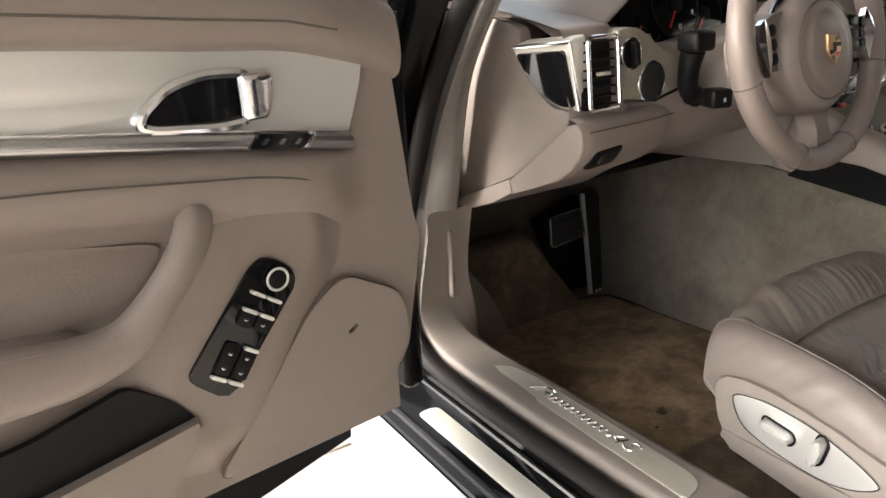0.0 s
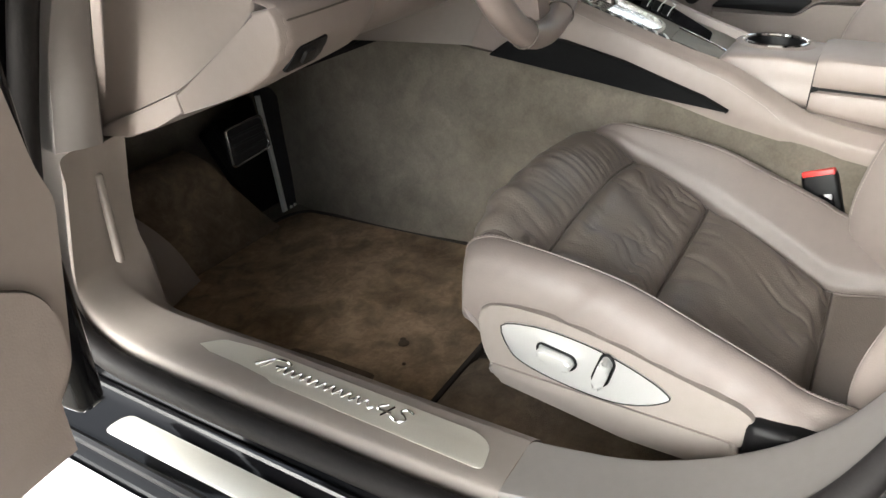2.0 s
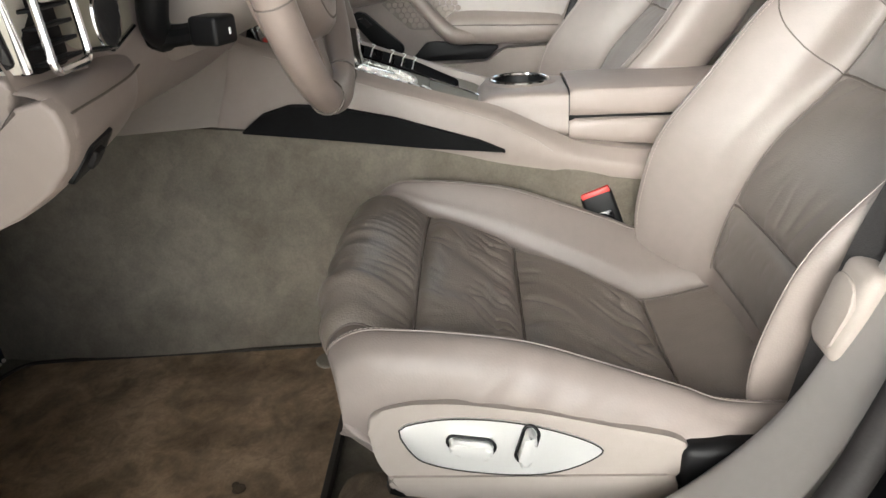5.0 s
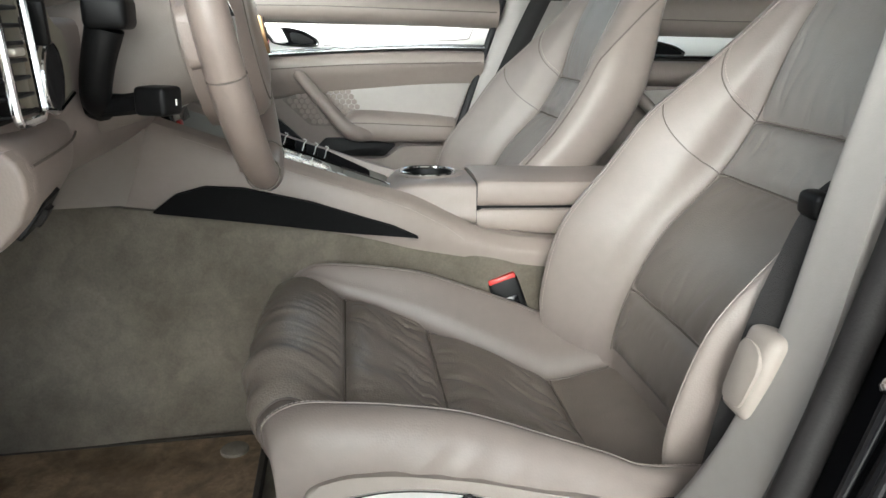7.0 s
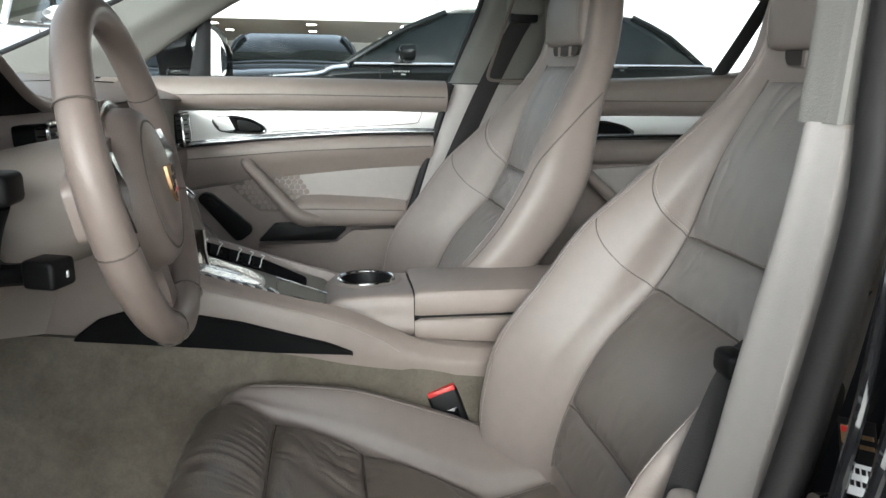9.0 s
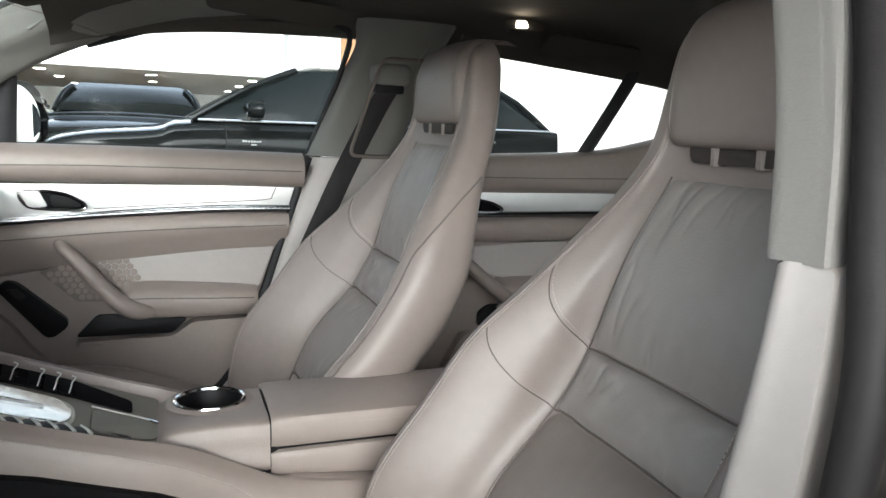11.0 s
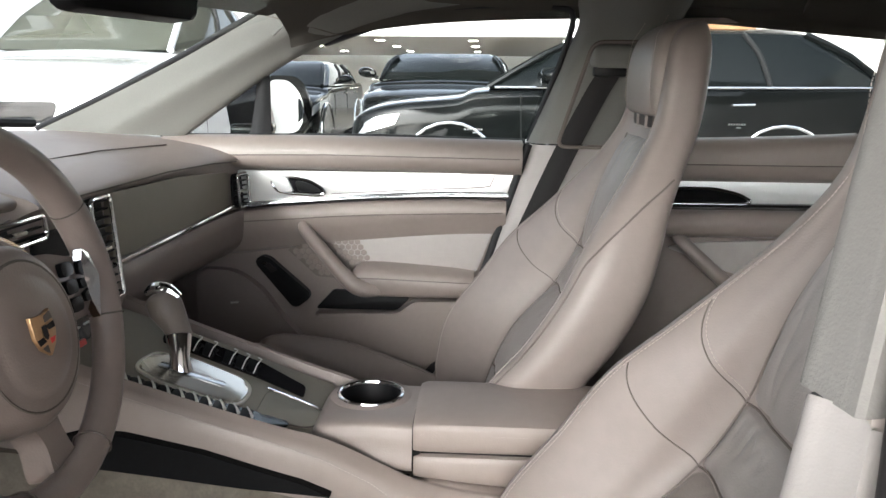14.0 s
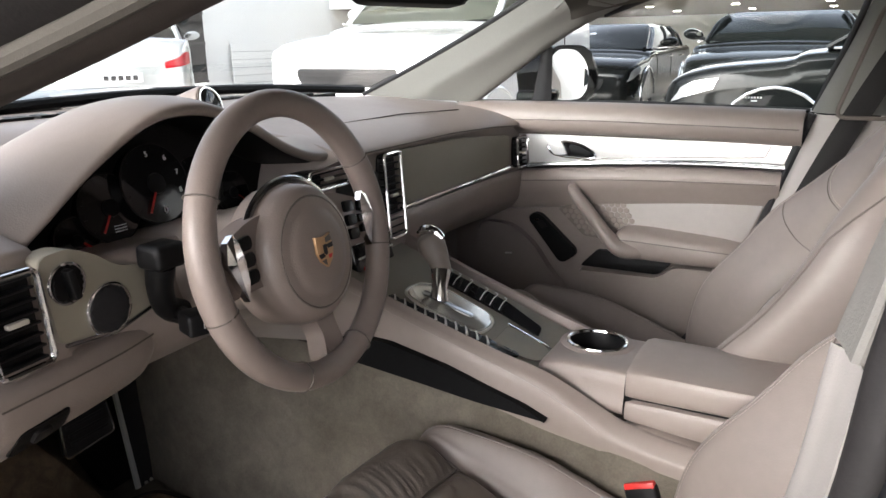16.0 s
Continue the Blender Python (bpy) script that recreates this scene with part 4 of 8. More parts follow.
            return (a * (wi + k) / wi if a <= wi else wi + k + (a - wi) * (wo - k * cut - wi - k) / (wo - wi)), (b * (1 - flat * k) if b > 0 else b)

        rows.append([(cx - near(a, b)[0], y + near(a, b)[1], z) for a, b, _ in half] + [(cx, y - 0.008, z)] + [(cx + a, y + b, z) for a, b, _ in half[:0:-1]])
    rows = [spline(r, 8, True) for r in rows]
    cols = [spline([r[j] for r in rows], 8) for j in range(len(rows[0]))]
    skin = [[c[i] for c in cols] for i in range(len(cols[0]))]
    bm = mesh_grid(skin, close_v=True)
    bm.faces.new([bm.verts.new(p) for p in skin[-1]])
    bmesh.ops.remove_doubles(bm, verts=bm.verts, dist=1e-5)
    piece("backrest", bm, LEATHER, seat)
    j0, j1 = 7 * 8, 11 * 8
    sk, a, b = skin, j0, j1
    piece("backrest_insert", pad(sk, 4, 16, a, b, 0.010, 0.004, 10, 2.0, 0.2), INSERT_SHADED if panel else INSERT_LIT, seat, "", 60)
    piece("backrest_insert", pad(sk, 16, 32, a, b, 0.012, 0.0065, 9, 5.0, 0.15, 0.5, warp=0.4), INSERT_SHADED if panel else INSERT_LIT, seat, "creased dark taupe leather panel", 60)
    piece("backrest_insert", pad(sk, 32, 40, a, b, 0.013, 0.0065, 12, 6.0, 0.05, 0.7, warp=0.3), INSERT_LIT, seat, "", 60)
    piece("backrest_insert", pad(sk, 40, 71, a, b, 0.012, 0.0060, 11, 8.0, 0.03, 0.9, warp=0.25), INSERT_LIT, seat, "softly wrinkled taupe leather upper panel", 60)
    for i in (16, 32, 40):
        piece("seam", tube([sk[i][j] + Vector((0, 0.0006, 0)) for j in range(a, b + 1)], 0.0016, 5), SEAM, seat)
    for j in (a, b):
        piece("seam", tube([sk[i][j] + Vector((0, 0.0006, 0)) for i in range(4, 72)], 0.0014, 5), SEAM, seat)
    for edge, ridge, out in ((a, a - 16, a - 30), (b, b + 16, b + 30)):
        s = 1 if ridge > edge else -1
        piece("seam", tube(seam_line(sk, [(32, edge), (34, edge + s * 5), (37, edge + s * 10), (42, edge + s * 15)]), 0.0010, 5), SEAM, seat)
        for k in (0, 0.8):
            piece("seam" if not k else "stitching", tube(seam_line(sk, [(40 + k, edge), (43 + k, edge + s * 5), (47 + k, edge + s * 10), (53 + k, edge + s * 15)]), 0.0010, 5) if not k else stitches(seam_line(sk, [(40 + k, edge), (43 + k, edge + s * 5), (47 + k, edge + s * 10), (53 + k, edge + s * 15)], 0.0012), 0.005, 0.0035), SEAM if not k else STITCH, seat)
        if panel and s < 0:
            continue
        piece("seam", tube(seam_line(sk, [(4, edge + s * 20), (30, edge + s * 20), (44, edge + s * 21), (49, edge + s * 24), (55, edge + s * 30), (63, edge + s * 38)]), 0.0016, 5), SEAM, seat, "dark seam between bolster and seat side")
    for j in (5 * 8, 13 * 8):
        piece("stitching", stitches([skin[i][j + (1 if j < 70 else -1)] + Vector((0, 0.0012, 0.0004)) for i in range(10, 76)]), STITCH, seat)
        piece("piping", tube([skin[i][j] for i in range(6, 104)], 0.0013, 6), LEATHER, seat)
    # headrest pad with the slot under it
    hr = []
    for z, y, w, d in ((1.052, -0.668, 0.100, 0.0), (1.056, -0.640, 0.116, 0.0), (1.080, -0.634, 0.121, 0.0), (1.130, -0.634, 0.119, 0.0), (1.180 - crown * 0.7, -0.640, 0.113, 0.0), (1.213 - crown, -0.655, 0.100, 0.0), (1.231 - crown, -0.690, 0.080, 0.0), (1.224 - crown, -0.722, 0.070, 0.0)):
        hr.append([(cx - w, y - 0.055, z), (cx - w * 1.01, y - 0.018, z), (cx - w * 0.9, y - 0.003, z), (cx - w * 0.5, y + 0.002, z), (cx, y + 0.003, z), (cx + w * 0.5, y + 0.002, z), (cx + w * 0.9, y - 0.003, z), (cx + w * 1.01, y - 0.018, z), (cx + w, y - 0.055, z)])
    bm = surface(hr, 4, 3)
    piece("headrest", bm, LEATHER, seat)
    for s in (-1, 1):
        piece("stitching", stitches([(cx + s * w * 0.90, y + 0.0005, z) for z, y, w in ((1.058, -0.641, 0.116), (1.08, -0.635, 0.121), (1.13, -0.635, 0.119), (1.18, -0.641, 0.113), (1.21, -0.658, 0.1))], 0.005, 0.0035), STITCH, seat)
        piece("headrest_post", tube([(cx + s * 0.036, -0.654, 1.032), (cx + s * 0.036, -0.653, 1.07)], 0.0095, 10), LEATHER, seat)
    # flat dark plate stands for the shade in the gap below the headrest
    piece("headrest_slot", plate(rounded([(-0.078, 1.034), (0.078, 1.034), (0.082, 1.058), (-0.082, 1.058)], 0.008), 0.02, frame_of((cx, -0.6475, 0), (-1, 0, 0), (0, 0, 1)), 0.002), SHADETRIM, seat, "dark plate for the shaded gap under the headrest")
    # base
    if panel:
        base = [(0.095, 0.470), (0.055, 0.484), (0.0, 0.484), (-0.08, 0.472), (-0.16, 0.452), (-0.215, 0.440), (-0.235, 0.425), (-0.225, 0.385), (-0.1, 0.368), (0.02, 0.374), (0.066, 0.380), (0.086, 0.41)]
        mm = frame_of((-0.6945, 0, 0), (0, -1, 0), (0, 0, 1))
        flip = lambda pts: [(-y, z) for y, z in pts]
        piece("side_cover", plate(rounded(flip(base), 0.02), 0.03, mm, 0.004, 3), TRIM, seat, "moulded beige side cover")
        lip = [(0.080, 0.395), (-0.22, 0.394), (-0.225, 0.352), (-0.1, 0.350), (0.068, 0.372)]
        piece("side_skirt", plate(rounded(flip(lip), 0.01), 0.03, frame_of((-0.698, 0, 0), (0, -1, 0), (0, 0, 1)), 0.006, 3), TRIM, seat)
        leaf = [(0.060, 0.455), (0.03, 0.466), (-0.01, 0.468), (-0.06, 0.462), (-0.11, 0.447), (-0.141, 0.431), (-0.139, 0.420), (-0.11, 0.404), (-0.07, 0.397), (-0.01, 0.402), (0.03, 0.412), (0.048, 0.425)]
        piece("control_panel", plate([(p.x, p.y) for p in spline([(x, z, 0) for x, z in flip(leaf)], 3, True)], 0.006, frame_of((-0.698, 0, 0), (0, -1, 0), (0, 0, 1)), 0.0015, 2), BRIGHT, seat, "leaf-shaped satin silver control panel")
        piece("panel_gap", hoop([(p.x, p.y) for p in spline([(x, z, 0) for x, z in flip(leaf)], 3, True)], 0.0008, frame_of((-0.698, 0, 0), (0, -1, 0), (0, 0, 1)), 6), BLACK, seat, "dark gap round the control panel")
        b1 = [(y * 0.82 - 0.012, z + 0.010) for y, z in ((0.024, 0.437), (-0.022, 0.432), (-0.028, 0.424), (-0.020, 0.414), (0.020, 0.420), (0.028, 0.430))]
        piece("control_bezel", hoop(rounded(flip([((y + 0.012) * 1.1 - 0.012, (z - 0.436) * 1.2 + 0.436) for y, z in b1]), 0.008), 0.0016, frame_of((-0.6987, 0, 0), (0, -1, 0), (0, 0, 1))), BLACK, seat)
        piece("seat_switch", plate(rounded(flip(b1), 0.008), 0.014, frame_of((-0.711, 0, 0), (0, -1, 0), (0, 0, 1)), 0.004, 3), BRIGHT, seat, "chrome fore-and-aft switch")
        b2 = [(y, z + 0.009) for y, z in ((-0.066, 0.447), (-0.072, 0.449), (-0.078, 0.440), (-0.072, 0.412), (-0.064, 0.406), (-0.058, 0.414))]
        piece("recline_switch", plate(rounded(flip(b2), 0.006), 0.016, frame_of((-0.713, 0, 0), (0, -1, 0), (0, 0, 1)), 0.004, 3), BRIGHT, seat, "chrome upright backrest switch")
        piece("control_bezel", hoop(rounded(flip([((y + 0.068) * 1.25 - 0.068, (z - 0.436) * 1.12 + 0.436) for y, z in b2]), 0.007), 0.0018, frame_of((-0.6987, 0, 0), (0, -1, 0), (0, 0, 1))), BLACK, seat)
        # black stands for the dark hinge and the shade of the recess round it
        piece("hinge_cover", box((-0.702, -0.335, 0.370), (-0.66, -0.222, 0.430), 0.012, 3), BLACK, seat, "backrest hinge cover, black for dark mechanism and shaded recess")
    else:
        piece("side_cover", plate(rounded([(-0.09, 0.36), (0.36, 0.36), (0.36, 0.43), (-0.09, 0.47)], 0.02), 0.02, frame_of((cx - 0.262, 0, 0), (0, -1, 0), (0, 0, 1)), 0.006, 3), TRIM, seat)
    piece("seat_pan", box((cx - 0.235, -0.33, 0.30), (cx + 0.235, 0.09, 0.345), 0.02, 2), BLACK, seat)
    for dx in (-0.20, 0.20):
        piece("seat_rail", merged(box((cx + dx - 0.025, -0.42, 0.262 if panel else 0.238), (cx + dx + 0.025, 0.13, 0.30), 0.005), box((cx + dx - 0.018, -0.3, 0.295), (cx + dx + 0.018, 0.05, 0.345), 0.005)), BLACK, seat)
        piece("rail_bolt", tube([(cx + dx, 0.10, 0.30), (cx + dx, 0.10, 0.308)], 0.011, 6), CHROME, seat)
    return seat


front_seat("taupe leather bucket seat with creased cushion and side controls", True, 0.0, 0.030)
passenger = front_seat("taupe leather bucket seat beside the passenger door", False, 0.022, 0.020, 0.0, 25)
passenger.location += Vector((0.700, 0.105, 0.020))


# ---- dashboard ----
dash = thing("dashboard", "taupe leather dashboard with hooded instruments and silver trim", "dashboard", (0, 0.5, 0.62))


def section(x):
    """The dashboard's outline at x, from the windscreen over the top and down to the knees."""
    if x < -0.68:
        return [(0.95, 1.030), (0.72, 1.022), (0.55, 0.985), (0.42, 0.962), (0.345, 0.948), (0.318, 0.938), (0.312, 0.90), (0.306, 0.850), (0.296, 0.818), (0.295, 0.785), (0.34, 0.736), (0.44, 0.698), (0.56, 0.660), (0.66, 0.645)]
    if x < -0.18:
        return [(0.95, 1.030), (0.72, 1.026), (0.62, 1.000), (0.52, 0.960), (0.485, 0.915), (0.462, 0.893), (0.39, 0.897), (0.335, 0.908), (0.312, 0.890), (0.312, 0.800), (0.36, 0.740), (0.45, 0.700), (0.56, 0.660), (0.66, 0.645)]
    return [(0.95, 1.032), (0.72, 1.024), (0.55, 1.004), (0.42, 0.985), (0.352, 0.966), (0.332, 0.952), (0.350, 0.944), (0.352, 0.832), (0.335, 0.820), (0.330, 0.790), (0.35, 0.735), (0.42, 0.690), (0.52, 0.655), (0.66, 0.63)]


rows = []
for x in (-0.785, -0.69, -0.66, -0.55, -0.40, -0.25, -0.19, -0.13, -0.10, 0.0, 0.2, 0.4, 0.55, 0.64, 0.69):
    bend = 0.03 * max(0, (x - 0.3) / 0.39) ** 2
    rows.append([(x, y - (bend if y < 0.6 else 0), z - ((0.012 + 0.022 * max(0.0, (y - 0.5) / 0.45)) * max(0, (x - 0.2) / 0.49) if z > 0.9 else 0)) for y, z in section(x)])
piece("dash_body", surface(rows, 3, 4), DOORLEATHER, dash)
# end cap towards the driver's door
cap = [(0.470, 0.958), (0.408, 0.945), (0.402, 0.905), (0.372, 0.858), (0.330, 0.832), (0.300, 0.834), (0.298, 0.815), (0.340, 0.772), (0.433, 0.714), (0.60, 0.640), (0.62, 0.72), (0.63, 0.80), (0.62, 0.88), (0.58, 0.94)]
em = frame_of((-0.789, 0, 0), (0, -1, 0), (0, 0, 1))
piece("end_cap", plate(rounded([(-y, z) for y, z in cap], 0.014), 0.02, em, 0.004, 3), DOORTRIM, dash, "smooth beige panel at the end of the dashboard")
knee = [(0.306, 0.826), (0.276, 0.818), (0.264, 0.800), (0.270, 0.768), (0.315, 0.730), (0.420, 0.690), (0.536, 0.640), (0.64, 0.632)]
outline = [(p.x, p.y) for p in spline([(y, z, 0) for y, z in knee], 2)]
front = [(0.4325, 0.7122), (0.3393, 0.7702), (0.2972, 0.8135)] + [q for k, q in enumerate(outline) if k > 1 and q[0] < 0.424] + [(0.4245, 0.6882)]
rear = [(0.4255, 0.6878)] + [q for q in outline if 0.424 < q[0] < 0.60] + [(0.600, 0.6345), (0.600, 0.641), (0.532, 0.6690), (0.434, 0.7112)]
piece("end_strip", plate([(-y, z) for y, z in front], 0.02, frame_of((-0.796, 0, 0), (0, -1, 0), (0, 0, 1)), 0.004, 3), DOORLEATHER, dash)
piece("end_strip", plate([(-y, z) for y, z in rear], 0.02, frame_of((-0.795, 0, 0), (0, -1, 0), (0, 0, 1)), 0.003, 3), DOORTRIM, dash)
# knee panel
rows = []
for x, d, inset in ((-0.788, 0.0, 0.002), (-0.780, 0.0, 0.0), (-0.760, 0.002, 0.0), (-0.70, 0.012, 0.0), (-0.62, 0.028, 0.0), (-0.56, 0.046, 0.0), (-0.54, 0.060, 0.006)):
    rows.append([(x, y + d * max(0.0, (0.50 - y) / 0.22) + inset, z + (inset if z < 0.78 else -inset)) for y, z in knee])
piece("knee_panel", surface(rows, 3, 5, 0.0), DOORLEATHER, dash)
piece("knee_seam", tube([(-0.780, 0.2640, 0.806), (-0.70, 0.2755, 0.804), (-0.62, 0.291, 0.802), (-0.56, 0.308, 0.801)], 0.0012, 5, n=4), SEAM, dash)
bm2 = frame_of((-0.742, 0.2815, 0.765), (1, 0.15, 0), (0, -0.55, 0.83)) @ Matrix.Translation((0, 0, 0.005))
piece("release_recess", plate(rounded([(-0.034, -0.017), (0.038, -0.017), (0.040, 0.015), (-0.026, 0.015)], 0.008), 0.01, bm2, 0.002), BLACK, dash, "black parking brake switch recess")
piece("brake_switch", plate(rounded([(-0.008, -0.009), (0.014, -0.009), (0.014, 0.007), (-0.008, 0.007)], 0.004), 0.01, bm2 @ Matrix.Translation((0, 0, 0.004)), 0.002), SEAL, dash)
piece("under_tray", surface([[(x, 0.56, 0.645), (x, 0.75, 0.62), (x, 1.08, 0.62)] for x in (-0.785, 0.0, 0.68)], 2, 2, 0.01), BLACK, dash)
# instrument hood
rows = []
lip = [(-0.775, 0.925), (-0.70, 0.933), (-0.657, 0.957), (-0.584, 1.009), (-0.494, 1.056), (-0.418, 1.066), (-0.357, 1.053), (-0.302, 1.030), (-0.229, 0.990), (-0.166, 0.967), (-0.10, 0.960)]
back = [(-0.775, 0.955), (-0.71, 0.965), (-0.65, 0.99), (-0.58, 1.030), (-0.50, 1.060), (-0.42, 1.068), (-0.345, 1.056), (-0.28, 1.030), (-0.21, 1.0), (-0.14, 0.985), (-0.07, 0.985)]
for (x, z), (xb, zb) in zip(lip, back):
    rows.append([(x, 0.46, z - 0.016), (x, 0.375, z - 0.009), (x, 0.352, z - 0.007), (x, 0.346, z + 0.001), (x * 0.998, 0.358, z + 0.010), ((x + xb) / 2, 0.42, (z + zb) / 2 + 0.016), (xb, 0.50, zb + 0.004), (xb, 0.60, zb * 0.4 + 0.588), (xb, 0.69, 0.982)])
piece("instrument_hood", surface(rows, 4, 4), DOORLEATHER, dash)
piece("hood_lining", surface([[(x, 0.354, z - 0.0095), (x, 0.375, z - 0.0125), (x, 0.461, z - 0.020)] for x, z in lip[1:10]], 4, 3), BLACK, dash, "black lining under the instrument hood")
cl = [(x, z - 0.012) for x, z in lip[1:10]] + [(-0.15, 0.90), (-0.24, 0.855), (-0.40, 0.845), (-0.53, 0.85), (-0.60, 0.885), (-0.69, 0.91)]
piece("cluster_well", plate(rounded([(x, z) for x, z in cl], 0.02), 0.01, frame_of((0, 0.462, 0), (1, 0, 0), (0, 0, 1)), 0), BLACK, dash, "black instrument well")
GAUGES = ((-0.548, 0.903, 0.032, 320), (-0.492, 0.936, 0.048, 235), (-0.418, 0.958, 0.058, 238), (-0.330, 0.938, 0.048, 230), (-0.258, 0.915, 0.036, 320))
for gx, gz, gr, ang in GAUGES:
    gm = frame_of((gx, 0.438 if gr > 0.05 else 0.446, gz), (1, 0, 0), (0, 0.25, 1))
    piece("gauge", disc(gr, 0.03, gm, 0.002, 40), GLOSS, dash, "black round gauge")
    piece("gauge_rim", hoop(circle(gr), 0.0012, gm, 6), SEAL, dash)
    for k in range(0, 20, 2):
        a = radians(220 - 260 * k / 19)
        piece("tick", plate([(-0.0005, gr * 0.84), (0.0005, gr * 0.84), (0.0005, gr * 0.93), (-0.0005, gr * 0.93)], 0.0004, gm @ Matrix.Rotation(a - math.pi / 2, 4, "Z") @ Matrix.Translation((0, 0, 0.001)), 0), SEAL, dash)
    a = radians(ang)
    b = tube([(gr * 0.25 * math.cos(a), gr * 0.25 * math.sin(a), 0.004), (gr * 0.8 * math.cos(a), gr * 0.8 * math.sin(a), 0.004)], 0.0016, 5)
    b.transform(gm)
    piece("needle", b, RED, dash, "red gauge needle")
    piece("needle_hub", disc(gr * 0.26, 0.006, gm @ Matrix.Translation((0, 0, 0.004)), 0.002, 20), BLACK, dash)
gm = frame_of((-0.418, 0.438, 0.958), (1, 0, 0), (0, 0.25, 1))
for body, a in (("5", 95), ("6", 52), ("7", 14), ("8", -22)):
    piece("dial_figure", writing(body, 0.011, gm @ Matrix.Translation((0.043 * math.cos(radians(a)), 0.043 * math.sin(radians(a)), 0.0012))), WHITE, dash)
piece("dial_figure", writing("0", 0.015, gm @ Matrix.Translation((0.004, -0.040, 0.0012))), WHITE, dash)
for k in range(3):
    piece("dial_print", plate([(-0.010, 0), (0.010, 0), (0.010, 0.0012), (-0.010, 0.0012)], 0.0004, frame_of((-0.486, 0.445, 0.936), (1, 0, 0), (0, 0.25, 1)) @ Matrix.Translation((0, -0.026 - 0.004 * k, 0.0012)), 0), WHITE, dash)
# driver's switch panel with the outer vent
sp = [(-0.705, 0.938), (-0.665, 0.940), (-0.635, 0.927), (-0.600, 0.902), (-0.560, 0.893), (-0.555, 0.845), (-0.562, 0.828), (-0.69, 0.836)]
spm = frame_of((-0.645, 0.2985, 0), (1, 0.10, 0), (0, 0.0, 1))
piece("switch_panel", plate(rounded([(x + 0.645, z) for x, z in sp], 0.012), 0.03, spm, 0.003), PANEL, dash, "greenish grey switch panel")
for kx, kz, kr, mt in ((-0.027, 0.9025, 0.0205, BLACK), (0.024, 0.856, 0.0285, RUBBER)):
    km = spm @ Matrix.Translation((kx, kz, 0.0))
    piece("rotary_knob", disc(kr, 0.012, km @ Matrix.Translation((0, 0, 0.003)), 0.003, 36), mt, dash, "black rotary switch")
    piece("knob_rim", hoop(circle(kr + 0.0015), 0.0026, km, 8), CHROME, dash, "chrome ring")
b = box((-0.005, -0.018, 0.0), (0.005, 0.018, 0.014), 0.003)
b.transform(spm @ Matrix.Translation((-0.027, 0.9025, 0.0)) @ Matrix.Rotation(radians(12), 4, "Z"))
piece("knob_grip", b, BLACK, dash)
piece("panel_strip", tube([spm @ Vector(p) for p in ((-0.04, 0.835, 0.001), (0.03, 0.827, 0.001), (0.088, 0.838, 0.001))], 0.0025, 6), SMOKE, dash)


def vent(cx, y, cz, w, h, slats, lean=0.0, turn=0.0):
    vm = frame_of((cx, y, cz), (math.cos(turn), -math.sin(turn), 0), (lean, 0.06, 1))
    out = rounded([(-w, -h), (w, -h), (w, h), (-w, h)], 0.010)
    piece("vent_well", plate(rounded([(-w, -h), (w, -h), (w, h), (-w, h)], 0.010), 0.03, vm @ Matrix.Translation((0, 0, -0.012)), 0), BLACK, dash)
    piece("vent_frame", hoop(out, 0.0034, vm @ Matrix.Translation((0, 0, 0.004)), 8), CHROME, dash, "chrome vent surround")
    for k in range(slats):
        z = -h + (k + 0.5) * 2 * h / slats
        b = box((-w + 0.003, z - 0.0015, -0.012), (w - 0.003, z + 0.0015, 0.001), 0.0008, 1)
        b.transform(vm)
        piece("vent_slat", b, BLACK, dash)
    b = box((-0.012, -0.003, -0.002), (0.012, 0.003, 0.006), 0.002)
    b.transform(vm)
    piece("vent_tab", b, SATIN, dash)


vent(-0.741, 0.283, 0.882, 0.031, 0.050, 8, -0.25, -0.08)
# dark flank with a silver edge beside the outer vent
sm = frame_of((-0.800, 0.400, 0.880), (0.13, -0.99, 0), (-0.22, 0, 1))
flank = [(0.0, 0.042), (0.112, 0.052), (0.112, -0.048), (0.078, -0.047), (0.050, -0.036), (0.024, -0.010), (0.008, 0.018)]
piece("vent_side", plate(rounded(flank, 0.006), 0.03, sm, 0.003), SATIN, dash, "dark-faced silver flank beside the outer vent")
piece("vent_side_face", plate(rounded([(0.005, 0.031), (0.100, 0.039), (0.106, -0.043), (0.079, -0.0435), (0.051, -0.033), (0.026, -0.009)], 0.007), 0.006, sm @ Matrix.Translation((0, 0, 0.003)), 0.002), GLOSS, dash, "black panel")
piece("vent_side_lip", tube([sm @ Vector(p) for p in ((0.001, 0.040, 0.002), (0.112, 0.050, 0.002), (0.1125, -0.046, 0.002))], 0.0035, 8), CHROME, dash)
vent(0.055, 0.332, 0.862, 0.030, 0.082, 12, 0.0, 0.0)
vent(0.655, 0.308, 0.868, 0.022, 0.040, 7, -0.02, 0.25)
vent(-0.135, 0.345, 0.925, 0.055, 0.016, 3)
gl = [(0.098, 0.832), (0.615, 0.838), (0.618, 0.915), (0.35, 0.938), (0.10, 0.944)]
piece("glove_panel", plate(rounded(gl, 0.01), 0.02, frame_of((0, 0.345, 0), (1, -0.03, 0), (0, 0, 1)), 0.004), PANEL, dash, "flat greenish grey trim panel")
piece("glove_strip", tube([(0.095, 0.340, 0.826), (0.35, 0.332, 0.829), (0.62, 0.322, 0.834)], 0.0045, 8), CHROME, dash, "bright strip under the trim panel")
piece("dash_seam", tube([(-0.05, 0.329, 0.957), (0.3, 0.329, 0.955), (0.5, 0.320, 0.948), (0.62, 0.308, 0.940)], 0.0016, 6), SEAM, dash)
